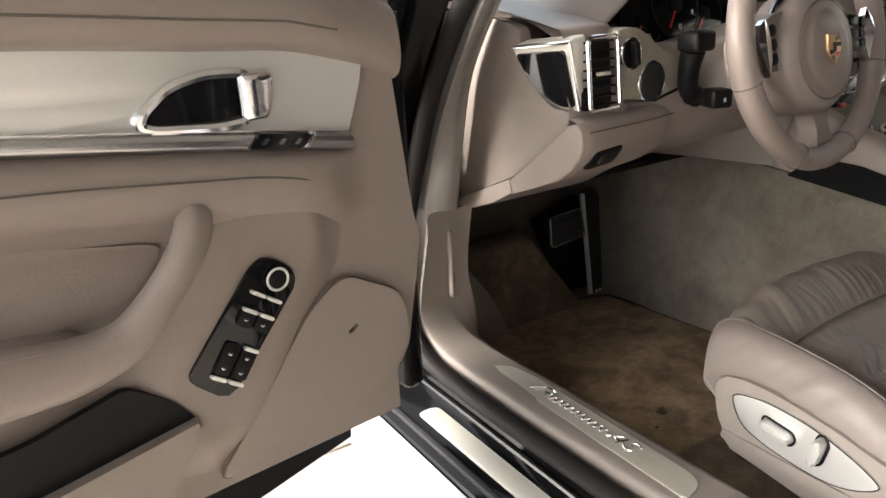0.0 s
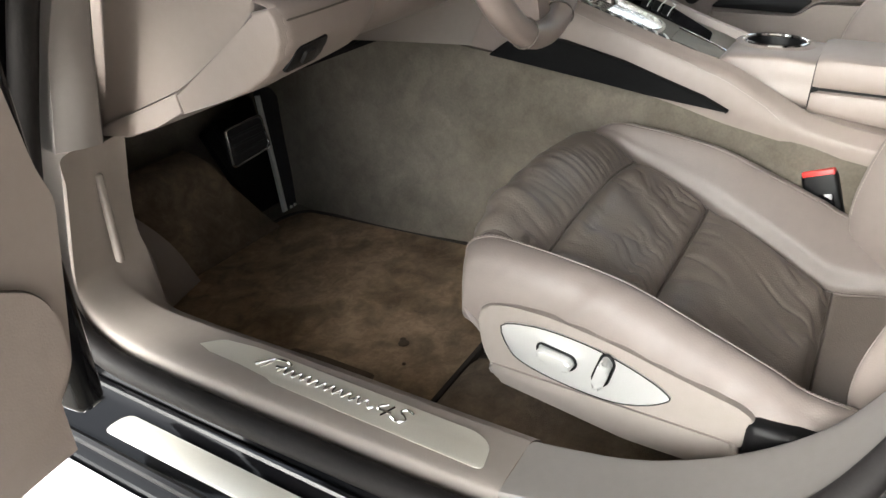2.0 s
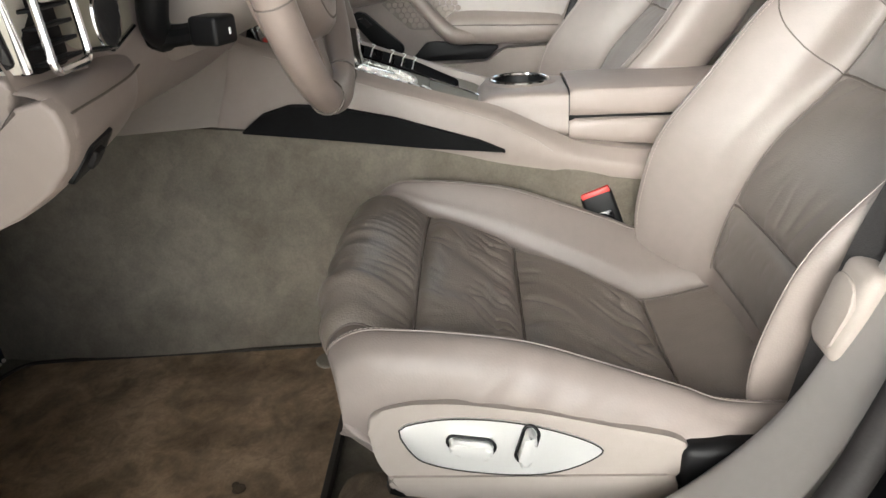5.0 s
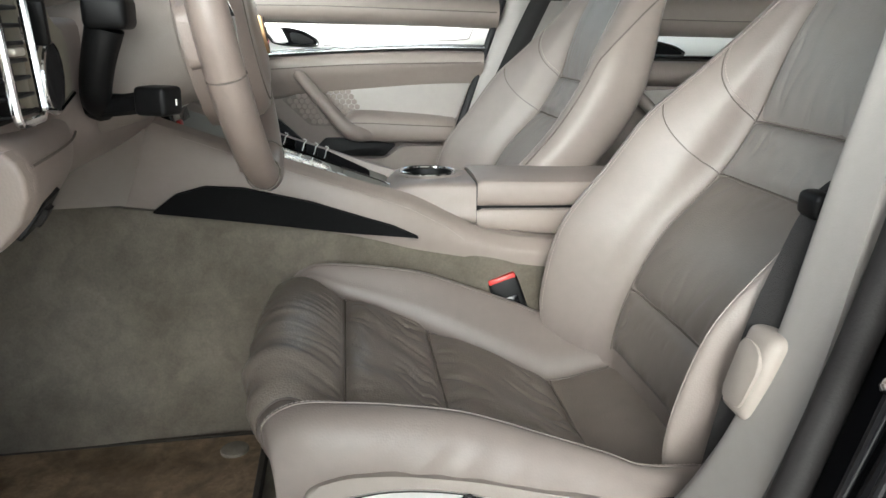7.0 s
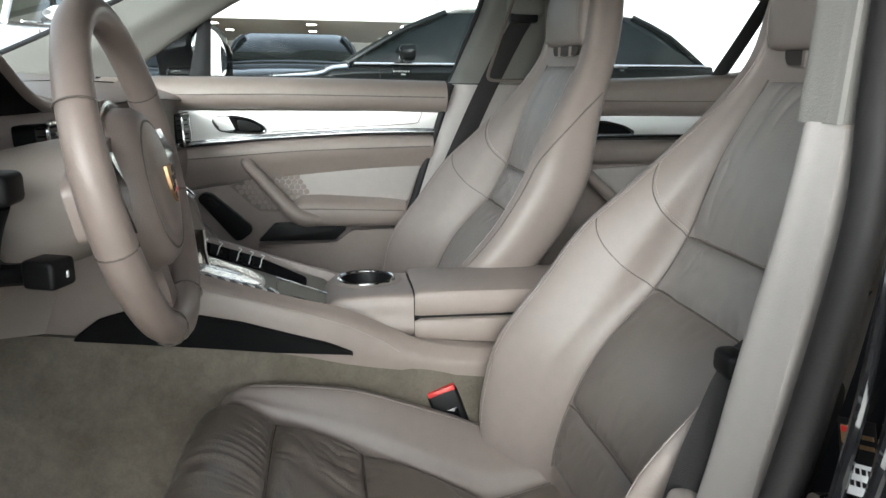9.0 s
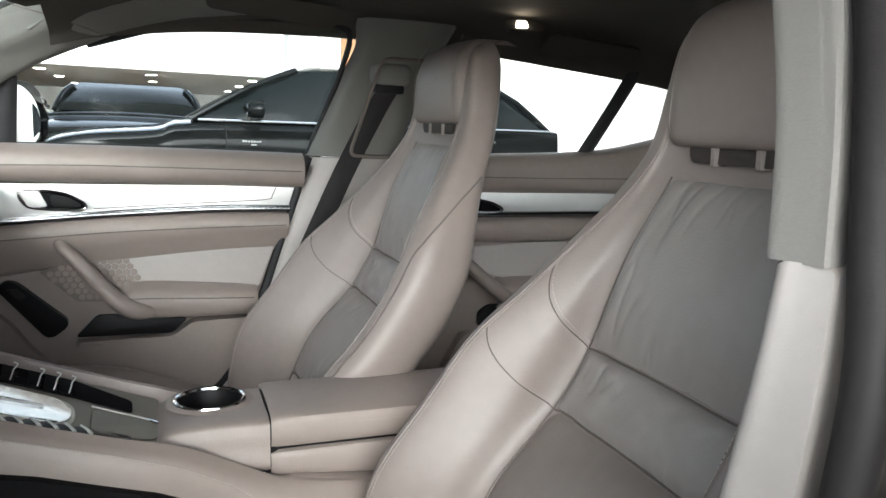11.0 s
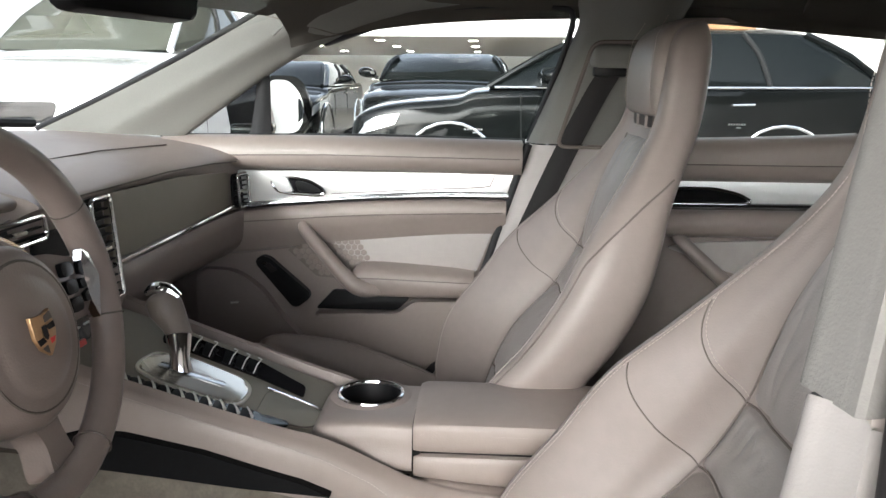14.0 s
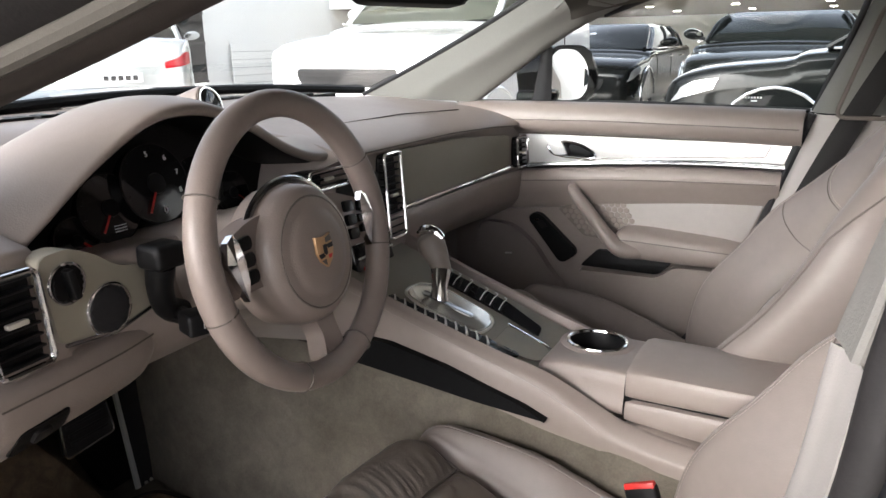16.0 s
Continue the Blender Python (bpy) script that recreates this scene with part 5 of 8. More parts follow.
piece("dash_seam", tube([(0.05, 0.47, 0.9925), (0.3, 0.46, 0.9925), (0.55, 0.44, 0.983)], 0.0015, 6), SEAM, dash)
for k in range(12):
    x = -0.62 + k * 0.098
    z = 1.0345 - 0.030 * max(0.0, (x - 0.2) / 0.49)
    piece("defroster_slot", plate(rounded([(x, 0.815), (x + 0.088, 0.815), (x + 0.088, 0.850), (x, 0.850)], 0.004), 0.010, Matrix.Translation((0, 0, z)), 0.001, 1), BLACK, dash)
    piece("slot_bar", box((x + 0.030, 0.816, z - 0.004), (x + 0.034, 0.849, z + 0.0015)), DOORTRIM, dash)
cm = frame_of((-0.137, 0.600, 1.046), (1, 0.15, 0), (0, 0.35, 1))
piece("clock_pod", disc(0.036, 0.09, cm, 0.006, 32), DOORLEATHER, dash, "small round clock pod")
piece("clock_face", disc(0.028, 0.004, cm @ Matrix.Translation((0, 0, 0.002)), 0.001, 28), GLOSS, dash)
piece("clock_rim", hoop(circle(0.0295), 0.0022, cm @ Matrix.Translation((0, 0, 0.002)), 6), CHROME, dash)
piece("clock_hand", tube([cm @ Vector((0, 0, 0.0035)), cm @ Vector((0.004, 0.020, 0.0035))], 0.0009, 4), WHITE, dash)
piece("clock_hand", tube([cm @ Vector((0, 0, 0.0035)), cm @ Vector((-0.014, 0.004, 0.0035))], 0.0009, 4), WHITE, dash)
# centre stack
piece("radio_panel", box((-0.105, 0.345, 0.74), (0.03, 0.44, 0.915), 0.01), BLACK, dash, "black screen and radio panel")
for k in range(5):
    piece("stack_strip", box((-0.10, 0.338, 0.765 + 0.026 * k), (0.02, 0.346, 0.769 + 0.026 * k), 0.001, 1), CHROME, dash)
b = box((-0.100, 0.0, -0.070), (0.024, 0.04, 0.062), 0.006, 3)
b.transform(Matrix.Translation((0, 0.320, 0.772)) @ Matrix.Rotation(radians(-14), 4, "X"))
piece("control_stack", b, GLOSS, dash, "glossy black control stack")
for k in range(4):
    for x in (-0.092, -0.050, -0.008):
        b = box((x, -0.004, -0.058 + 0.028 * k), (x + 0.030, 0.002, -0.055 + 0.028 * k), 0.001, 1)
        b.transform(Matrix.Translation((0, 0.320, 0.772)) @ Matrix.Rotation(radians(-14), 4, "X"))
        piece("button_edge", b, EDGE, dash, "bright button edge")
b = box((-0.082, -0.005, -0.030), (-0.062, 0.002, -0.018), 0.002, 2)
b.transform(Matrix.Translation((0, 0.320, 0.772)) @ Matrix.Rotation(radians(-14), 4, "X"))
piece("hazard_button", b, RED, dash, "small red button")

# ---- steering wheel ----
WC = Vector((-0.4215, 0.174, 0.905))
wm = frame_of(WC, (0.999, 0.0441, 0.0), (-0.009, 0.203, 1))
wheel = thing("steering_wheel", "taupe leather three-spoke steering wheel with a round airbag boss", "steering wheel", tuple(WC))
R = 0.1756
rim = [wm @ Vector((R * math.cos(2 * math.pi * k / 72), R * math.sin(2 * math.pi * k / 72) * 1.0, 0)) for k in range(72)]
radii = [0.0178 + 0.0018 * max(0, math.cos(2 * (2 * math.pi * k / 72 - 0.35))) for k in range(72)]
piece("rim", tube(rim, radii, 14, closed=True, up=wm.to_3x3() @ Vector((0, 0, 1)), flat=1.0), WHEEL, wheel)
for a in (28, 152, 196, 344, 248, 292):
    p = [wm @ (Vector((R * math.cos(radians(a)), R * math.sin(radians(a)), 0)) + Matrix.Rotation(radians(a), 3, "Z") @ Vector((0.0194 * math.cos(t), 0, 0.0194 * math.sin(t)))) for t in [2 * math.pi * k / 16 for k in range(16)]]
    piece("rim_seam", tube(p, 0.0011, 5, closed=True, up=wm.to_3x3() @ Vector((math.cos(radians(a)), math.sin(radians(a)), 0))), SEAM, wheel)


hub = wm @ Matrix.Translation((-0.0065, -0.0167, 0))


def spoke(pts, name="spoke", mat=WHEEL, depth=0.03, lift=0.0, bev=0.008, label=""):
    return piece(name, plate(rounded(pts, 0.004 if name == "wheel_button" else 0.012), depth, wm @ Matrix.Translation((0, 0, lift)), bev, 4), mat, wheel, label)


spoke([(-0.170, -0.038), (-0.172, 0.018), (-0.09, 0.045), (-0.04, 0.05), (-0.04, -0.04), (-0.09, -0.035)])
spoke([(0.170, -0.038), (0.172, 0.018), (0.09, 0.045), (0.04, 0.05), (0.04, -0.04), (0.09, -0.035)])
spoke([(-0.046, -0.060), (0.046, -0.060), (0.030, -0.100), (0.034, -0.130), (0.046, -0.166), (-0.002, -0.170), (0.002, -0.130), (-0.012, -0.100)], lift=-0.004, bev=0.012)
rows = []
for r, z in ((0.088, -0.045), (0.090, -0.01), (0.086, 0.012), (0.078, 0.022), (0.073, 0.024), (0.0715, 0.0225), (0.070, 0.025), (0.060, 0.0268), (0.057, 0.0268), (0.053, 0.0292), (0.04, 0.0315), (0.02, 0.033), (0.001, 0.0335)):
    rows.append([hub @ Vector((r * math.cos(2 * math.pi * k / 40), r * (1.0 if r < 0.075 else 1.02) * math.sin(2 * math.pi * k / 40), z)) for k in range(40)])
piece("airbag_boss", mesh_grid(rows, close_v=True), WHEEL, wheel)
piece("boss_seam", hoop(circle(0.0715), 0.0016, hub @ Matrix.Translation((0, 0, 0.0238)), 5), SEAM, wheel)
crest = [(-0.013, 0.020), (0.0, 0.017), (0.013, 0.020), (0.0145, 0.0), (0.010, -0.012), (0.0, -0.021), (-0.010, -0.012), (-0.0145, 0.0)]
piece("emblem", plate([(x * 1.22, y * 1.02) for x, y in crest], 0.004, hub @ Matrix.Translation((0, 0, 0.0365)), 0.001, 2), GOLD, wheel, "small gold and red shield emblem")
for pts, mat in (([(0.003, 0.016), (0.014, 0.0185), (0.0155, 0.011), (0.003, 0.010)], SEAM), ([(0.003, 0.007), (0.0155, 0.008), (0.016, 0.002), (0.006, 0.002)], BLACK), ([(-0.016, -0.002), (-0.006, -0.002), (-0.003, -0.007), (-0.0135, -0.008)], BLACK), ([(-0.012, -0.011), (-0.003, -0.010), (-0.003, -0.018), (-0.006, -0.0165)], SEAM), ([(-0.004, 0.008), (0.003, 0.008), (0.003, -0.003), (-0.0005, -0.006), (-0.004, -0.003)], BLACK), ([(0.004, -0.006), (0.012, -0.006), (0.009, -0.010), (0.004, -0.011)], RED)):
    piece("emblem_field", plate(pts, 0.001, hub @ Matrix.Translation((0, 0, 0.0372)), 0), mat, wheel)
for s in (-1, 1):
    pod = [(0.154, 0.006), (0.147, 0.030), (0.136, 0.037), (0.129, 0.026), (0.125, 0.004), (0.126, -0.020), (0.134, -0.042), (0.144, -0.020)]
    bm = bmesh.new()
    low, mid = [bm.verts.new(wm @ Vector((s * x, y, 0.004))) for x, y in pod], [bm.verts.new(wm @ Vector((s * x, y, 0.0135))) for x, y in pod]
    peak = bm.verts.new(wm @ Vector((s * 0.1455, 0.004, 0.0195)))
    for k in range(8):
        bm.faces.new((low[k], low[k - 7], mid[k - 7], mid[k]))
        bm.faces.new((mid[k], mid[k - 7], peak))
    bmesh.ops.recalc_face_normals(bm, faces=bm.faces)
    piece("shift_paddle", bm, CHROME, wheel, "faceted polished shift button", 12)
    for k in range(3):
        spoke([(s * 0.122, 0.028 - k * 0.020), (s * 0.100, 0.030 - k * 0.020), (s * 0.100, 0.014 - k * 0.020), (s * 0.122, 0.013 - k * 0.020)], "wheel_button", BLACK, 0.012, 0.006, 0.002)
piece("top_trim", tube([wm @ Vector((0.10 * math.cos(radians(a)), 0.094 * math.sin(radians(a)) - 0.014, -0.012)) for a in range(40, 145, 8)], 0.005, 8), SMOKE, wheel, "dark chrome arc above the boss")
col = thing("steering_column", "beige steering column shroud", "steering column", (-0.418, 0.33, 0.84))
rows = []
for t, r, dz in ((-0.03, 0.055, 0.0), (-0.05, 0.075, 0.0), (-0.10, 0.080, -0.004), (-0.18, 0.085, -0.01), (-0.26, 0.09, -0.02)):
    rows.append([wm @ Vector((r * 1.05 * math.cos(a), r * 0.85 * math.sin(a) + dz - 0.01, t)) for a in [2 * math.pi * k / 28 for k in range(28)]])
piece("shroud", mesh_grid(rows, close_v=True), TRIM, col)
piece("stalk_module", tube([(-0.570, 0.268, 0.900), (-0.566, 0.278, 0.870), (-0.552, 0.288, 0.838), (-0.526, 0.292, 0.822)], [0.018, 0.016, 0.015, 0.016], 12, n=4, flat=1.0, up=(0, 1, 0)), BLACK, col, "black control stalk module")
piece("stalk", box((-0.594, 0.242, 0.898), (-0.550, 0.282, 0.928), 0.007, 3), BLACK, col, "black wiper stalk end")
piece("stalk", tube([(-0.534, 0.300, 0.824), (-0.545, 0.264, 0.826), (-0.555, 0.242, 0.830)], [0.013, 0.011, 0.011], 10, n=3), BLACK, col, "black cruise control stalk")
b = box((-0.017, -0.020, -0.014), (0.017, 0.014, 0.014), 0.005, 3)
b.transform(Matrix.Translation((-0.561, 0.230, 0.832)) @ Matrix.Rotation(radians(-20), 4, "Z"))
piece("stalk_tip", b, BLACK, col)
piece("stalk_mark", box((-0.568, 0.2088, 0.828), (-0.564, 0.2098, 0.834)), WHITE, col)

# ---- centre console ----
con = thing("centre_console", "taupe leather centre console with button rows", "centre console", (-0.03, 0.05, 0.55))
rows = []
for y, z, xl, xr, zb in ((0.42, 0.800, -0.165, 0.125, 0.648), (0.30, 0.756, -0.165, 0.120, 0.635), (0.15, 0.705, -0.160, 0.112, 0.613), (0.02, 0.664, -0.155, 0.105, 0.588), (-0.06, 0.640, -0.148, 0.100, 0.566), (-0.14, 0.600, -0.142, 0.098, 0.550), (-0.20, 0.578, -0.140, 0.098, 0.540), (-0.32, 0.562, -0.140, 0.098, 0.525), (-0.60, 0.555, -0.140, 0.098, 0.50)):
    rows.append([(xl - 0.006, y, zb - 0.01), (xl - 0.008, y, zb + 0.3 * (z - zb)), (xl - 0.003, y, z - 0.016), (xl + 0.012, y, z - 0.002), (xl + 0.021, y, z - 0.001), (xl + 0.034, y, z - (0.05 if y > -0.19 else 0.001)), (-0.03, y, z - (0.08 if y > -0.19 else 0.003)), (xr - 0.034, y, z - (0.05 if y > -0.19 else 0.001)), (xr - 0.016, y, z - 0.002), (xr + 0.003, y, z - 0.016), (xr + 0.008, y, zb)])
piece("side_wall", surface(rows, 4, 3), CONSOLE, con)
piece("side_stitching", stitches([(-0.1665, 0.30, 0.742), (-0.163, 0.15, 0.692), (-0.158, 0.02, 0.652), (-0.153, -0.06, 0.622), (-0.149, -0.12, 0.590), (-0.148, -0.16, 0.560)], 0.005, 0.0035), STITCH, con)
# dark net pocket on the driver's flank
pk = [(0.340, 0.628), (0.305, 0.655), (0.262, 0.667), (0.205, 0.664), (0.10, 0.640), (-0.03, 0.598), (-0.072, 0.578), (0.05, 0.590), (0.15, 0.604), (0.25, 0.617)]
piece("side_pocket", plate(rounded([(-y, z) for y, z in pk], 0.004), 0.02, frame_of((-0.1745, 0, 0), (0.05, -1, 0), (0, 0, 1)), 0.003), NET, con, "dark net pocket in the console flank")
ap = thing("console_apron", "beige plastic apron between console and footwell", "trim", (-0.22, 0.42, 0.66), "structure")
piece("apron", surface([[(-0.42, 0.52, 0.74), (-0.40, 0.55, 0.69), (-0.30, 0.62, 0.655)], [(-0.29, 0.42, 0.75), (-0.27, 0.45, 0.70), (-0.235, 0.52, 0.648)], [(-0.18, 0.34, 0.77), (-0.178, 0.36, 0.70), (-0.178, 0.38, 0.640)]], 4, 4, 0.006), TRIM, ap)


def top(y):
    """Height of the console's top at y."""
    return 0.664 + (y - 0.02) * 0.33


tm = frame_of((0, 0, 0.6454), (1, 0, 0), (0, 1, 0.33))


def on_top(pts, depth, lift, bevel=0.002, r=0.006):
    """A slab on the console's sloping top; the points are x and y in plan."""
    return plate(rounded([(x, y * 1.053) for x, y in pts], r), depth, tm @ Matrix.Translation((0, 0, lift)), bevel)


piece("top_panel", on_top([(-0.128, -0.03), (0.070, -0.03), (0.082, 0.15), (0.090, 0.42), (-0.146, 0.42), (-0.138, 0.15)], 0.014, 0.0), PANEL, con, "greenish grey panel on the console")
gate = [(-0.069, 0.228), (-0.028, 0.222), (-0.010, 0.180), (-0.020, 0.100), (-0.034, 0.082), (-0.060, 0.076), (-0.090, 0.078), (-0.104, 0.094), (-0.102, 0.190), (-0.090, 0.222)]
piece("shift_gate", on_top(gate, 0.008, 0.005, 0.003, 0.010), GATE, con, "polished silver shift gate")
piece("gate_slot", on_top([(-0.070, 0.205), (-0.052, 0.205), (-0.050, 0.110), (-0.066, 0.108)], 0.004, 0.0062, 0.0005, 0.006), SMOKE, con, "dark lever slot")
piece("gate_frame", hoop(rounded([(x * 1.06 + 0.004, (y * 1.04 - 0.006) * 1.053) for x, y in gate], 0.012), 0.0026, tm @ Matrix.Translation((0, 0, 0.002))), SATIN, con)
for a, b, tip in (((-0.136, 0.235), (-0.114, 0.046), (-0.100, 0.004)), ((0.0310, 0.235), (0.0190, 0.080), (0.006, 0.006))):
    a, b, tip = Vector((*a, 0)), Vector((*b, 0)), Vector((*tip, 0))
    side = Vector((0.0145, 0.002, 0)) if a.x < 0 else Vector((0.0140, 0.002, 0))
    hinge = tm @ Vector((a - side)[:2] + (0,)) if a.x > 0 else None
    turn = Matrix.Translation(hinge) @ Matrix.Rotation(radians(30), 4, (tm.to_3x3() @ (b - a)).normalized()) @ Matrix.Translation(-hinge) if hinge else Matrix.Identity(4)

    def bank(bm):
        """The row beyond the lever stands up along the console's far edge."""
        bm.transform(turn)
        return bm

    piece("button_bed", bank(on_top([tuple(p)[:2] for p in (a - side, b - side, tip - side * (0.9 if a.x > 0 else 0.5), tip + side * (0.6 if a.x > 0 else 0.3), b + side, a + side)], 0.008, 0.004, 0.001, 0.005)), GLOSS, con, "glossy black button row")
    for f in ((0.05, 0.17, 0.30, 0.46, 0.67, 0.80, 0.92) if a.x > 0 else [0.055 + 0.097 * k for k in range(10)]):
        p = a.lerp(b, f)
        s2, along = side * 0.88, (b - a).normalized() * 0.0080
        piece("console_button", bank(on_top([tuple(q)[:2] for q in (p - s2 - along, p + s2 - along, p + s2 + along, p - s2 + along)], 0.004, 0.0062, 0.0012, 0.002)), BLACK, con)
        q0 = [tm @ Vector((q.x, q.y * 1.053, h)) for q, h in (((p - s2 * 1.1 + along * 0.5, 0.0080), (p - s2 * 0.5 + along * 0.7, 0.0125), (p + s2 * 0.3 + along * 0.8, 0.0110), (p + s2 * 1.05 + along * 1.3, 0.0125), (p + s2 * 1.1 + along * 0.6, 0.0130)) if a.x > 0 else ((p - s2 * 0.9 + along * 1.1, 0.0095), (p + along * 0.5, 0.0098), (p + s2 * 0.95 - along * 0.2, 0.0085)))]
        # pale, barely metallic colour paints the glint on the chrome ridges
        piece("button_ridge", bank(tube(q0, 0.0010 if a.x > 0 else [0.0024, 0.0017, 0.0012], 6, n=2)), EDGE, con, "button ridge in pale silver for its chrome glint")
lid = [(-0.026, 0.054), (-0.106, 0.050), (-0.106, 0.020), (-0.096, -0.018), (-0.080, -0.031), (-0.056, -0.034), (-0.032, -0.022)]
piece("ash_lid", on_top(lid, 0.006, 0.004, 0.002, 0.012), PANEL, con, "small flush lid")
piece("ash_lid_seam", hoop(rounded([(x, y * 1.053) for x, y in lid], 0.012), 0.0014, tm @ Matrix.Translation((0, 0, 0.0022)), 5), SEAM, con)
piece("panel_rim", tube([tm @ Vector((x, y * 1.053, 0.0045)) for x, y in ((-0.024, 0.056), (-0.028, 0.010), (-0.032, -0.020), (-0.040, -0.032), (-0.056, -0.0365), (-0.074, -0.035))], 0.0020, 6, n=3), CHROME, con, "bright rim of the lid")
lever = thing("gear_selector", "taupe leather gear selector with polished stem", "gear lever", (-0.035, 0.20, 0.725))
piece("stem", tube([(-0.070, 0.196, 0.703), (-0.062, 0.199, 0.732), (-0.044, 0.206, 0.760)], [0.019, 0.014, 0.019], 14, n=3, flat=0.7), CHROME, lever, "polished metal stem")
piece("knob", tube([(-0.035, 0.206, 0.752), (-0.036, 0.214, 0.775), (-0.037, 0.226, 0.800), (-0.037, 0.236, 0.815), (-0.037, 0.240, 0.822)], [0.015, 0.018, 0.0235, 0.020, 0.010], 16, n=3, flat=1.15), INSERT, lever)
piece("knob_cap", tube([(-0.033, 0.206, 0.817), (-0.034, 0.220, 0.827), (-0.036, 0.240, 0.831), (-0.037, 0.254, 0.822)], [0.006, 0.010, 0.010, 0.005], 10, n=3), CHROME, lever, "polished cap")
# cup holder block and armrest
cup = thing("cup_holder", "leather-covered cup holder block with a bright ring", "cup holder", (-0.03, -0.1, 0.58))
rows = []
for y, zt, zb, w in ((-0.018, 0.615, 0.600, 0.060), (-0.030, 0.640, 0.592, 0.073), (-0.050, 0.652, 0.586, 0.077), (-0.11, 0.656, 0.583, 0.078), (-0.1745, 0.655, 0.580, 0.079)):
    rows.append([(-0.03 - w + 0.012, y, zb), (-0.03 - w - 0.004, y, zb + 0.012), (-0.03 - w, y, (zt + zb) / 2), (-0.03 - w + 0.004, y, zt - 0.014), (-0.03 - w + 0.016, y, zt - 0.001), (-0.03, y, zt), (-0.03 + w - 0.016, y, zt - 0.001), (-0.03 + w - 0.004, y, zt - 0.014), (-0.03 + w, y, (zt + zb) / 2), (-0.03 + w - 0.01, y, zb)])
bm = surface(rows, 5, 5)
bm.faces.new([bm.verts.new(p) for p in spline(rows[0], 5)])
bmesh.ops.remove_doubles(bm, verts=bm.verts, dist=1e-5)
CUP = Vector((-0.006, -0.101, 0.658))
gone = [f for f in bm.faces if f.calc_center_median().z > 0.63 and ((f.calc_center_median().x - CUP.x) / 0.046) ** 2 + ((f.calc_center_median().y - CUP.y) / 0.050) ** 2 < 1]
bmesh.ops.delete(bm, geom=gone, context="FACES")
piece("block", bm, CONSOLE, cup)
piece("ring", hoop(circle(0.044, 40, 0.049), 0.0036, Matrix.Translation(CUP), 8), CHROME, cup, "bright cup ring")
rows = [[(CUP.x + r * math.cos(a), CUP.y + r * 1.09 * math.sin(a), z) for a in [2 * math.pi * k / 36 for k in range(36)]] for r, z in ((0.0575, 0.6555), (0.055, 0.6575), (0.043, 0.659), (0.041, 0.655), (0.039, 0.61), (0.037, 0.565), (0.034, 0.560), (0.001, 0.560))]
piece("well", mesh_grid(rows[2:], close_v=True), BLACK, cup, "black cup well")
piece("collar", mesh_grid(rows[:3], close_v=True), CONSOLE, cup)
piece("block_gap", tube([(-0.078, -0.020, 0.602), (-0.098, -0.030, 0.596), (-0.108, -0.050, 0.589), (-0.1115, -0.11, 0.5845), (-0.1125, -0.172, 0.5815)], 0.003, 8, n=3), BLACK, cup, "dark gap under the block")
piece("joint", box((-0.102, -0.186, 0.585), (0.042, -0.172, 0.650), 0.002), BLACK, cup, "dark joint against the armrest")
arm = thing("armrest", "taupe leather armrest on the centre console", "armrest", (-0.03, -0.4, 0.58))
for base_z, hi, nm in ((0.6155, 0.662, "lid"), (0.575, 0.6125, "bin")):
    rows = []
    for y in (-0.181, -0.185, -0.30, -0.45, -0.58, -0.60):
        lo = base_z + (0.085 * (y + 0.18) if nm == "bin" else 0.0)
        e = 0.006 if y in (-0.181, -0.60) else 0.0
        w = 0.080 - e
        rows.append([(-0.03 - w + 0.01, y, lo), (-0.03 - w, y, lo + 0.006), (-0.03 - w, y, hi - 0.012 - e), (-0.03 - w + 0.012, y, hi - 0.001 - e), (-0.03, y, hi + (0.004 if nm == "lid" else 0) - e), (-0.03 + w - 0.012, y, hi - 0.001 - e), (-0.03 + w, y, hi - 0.012 - e), (-0.03 + w, y, lo + 0.006), (-0.03 + w - 0.01, y, lo)])
    bm = surface(rows, 2, 3)
    for r in (rows[0], rows[-1]):
        bm.faces.new([bm.verts.new(p) for p in spline(r, 3)])
    bmesh.ops.remove_doubles(bm, verts=bm.verts, dist=1e-5)
    piece(nm, bm, CONSOLE, arm)
piece("stitching", stitches([(-0.1102, -0.185, 0.645), (-0.1102, -0.58, 0.645)], 0.0055, 0.004), STITCH, arm)
piece("shadow_gap", box((-0.100, -0.59, 0.60), (0.04, -0.185, 0.62)), BLACK, arm)
lever.location += Vector((0.012, -0.022, -0.008))
buckle = thing("seat_belt_buckle", "black seat belt buckle with a red release button", "seat belt buckle", (-0.165, -0.21, 0.44))
bk = frame_of((-0.150, -0.230, 0.462), (-0.05, -0.93, 0.36), (0.12, 0.36, 0.93)) @ Matrix.Rotation(radians(0), 4, "Z")
b = box((-0.026, -0.042, -0.012), (0.026, 0.040, 0.012), 0.006, 3)
b.transform(bk)
piece("body", b, BLACK, buckle)
b = box((-0.024, 0.030, -0.0135), (0.024, 0.044, 0.0115), 0.003, 2)
b.transform(bk)
piece("release_button", b, RED, buckle, "red release button")
b = box((-0.016, -0.022, 0.011), (0.016, 0.006, 0.0135), 0.002)
b.transform(bk)
piece("label_field", b, GLOSS, buckle)
piece("stalk", tube([bk @ Vector((0.0, -0.035, 0)), bk @ Vector((0.005, -0.09, 0)), (-0.17, -0.26, 0.33)], 0.012, 8, flat=0.5), BLACK, buckle)


# ---- driver's door, wide open ----
DH, DD, DN = Vector((-0.98, 0.351, 0)), Vector((-0.9927, -0.1203, 0)), Vector((0.1203, -0.9927, 0))
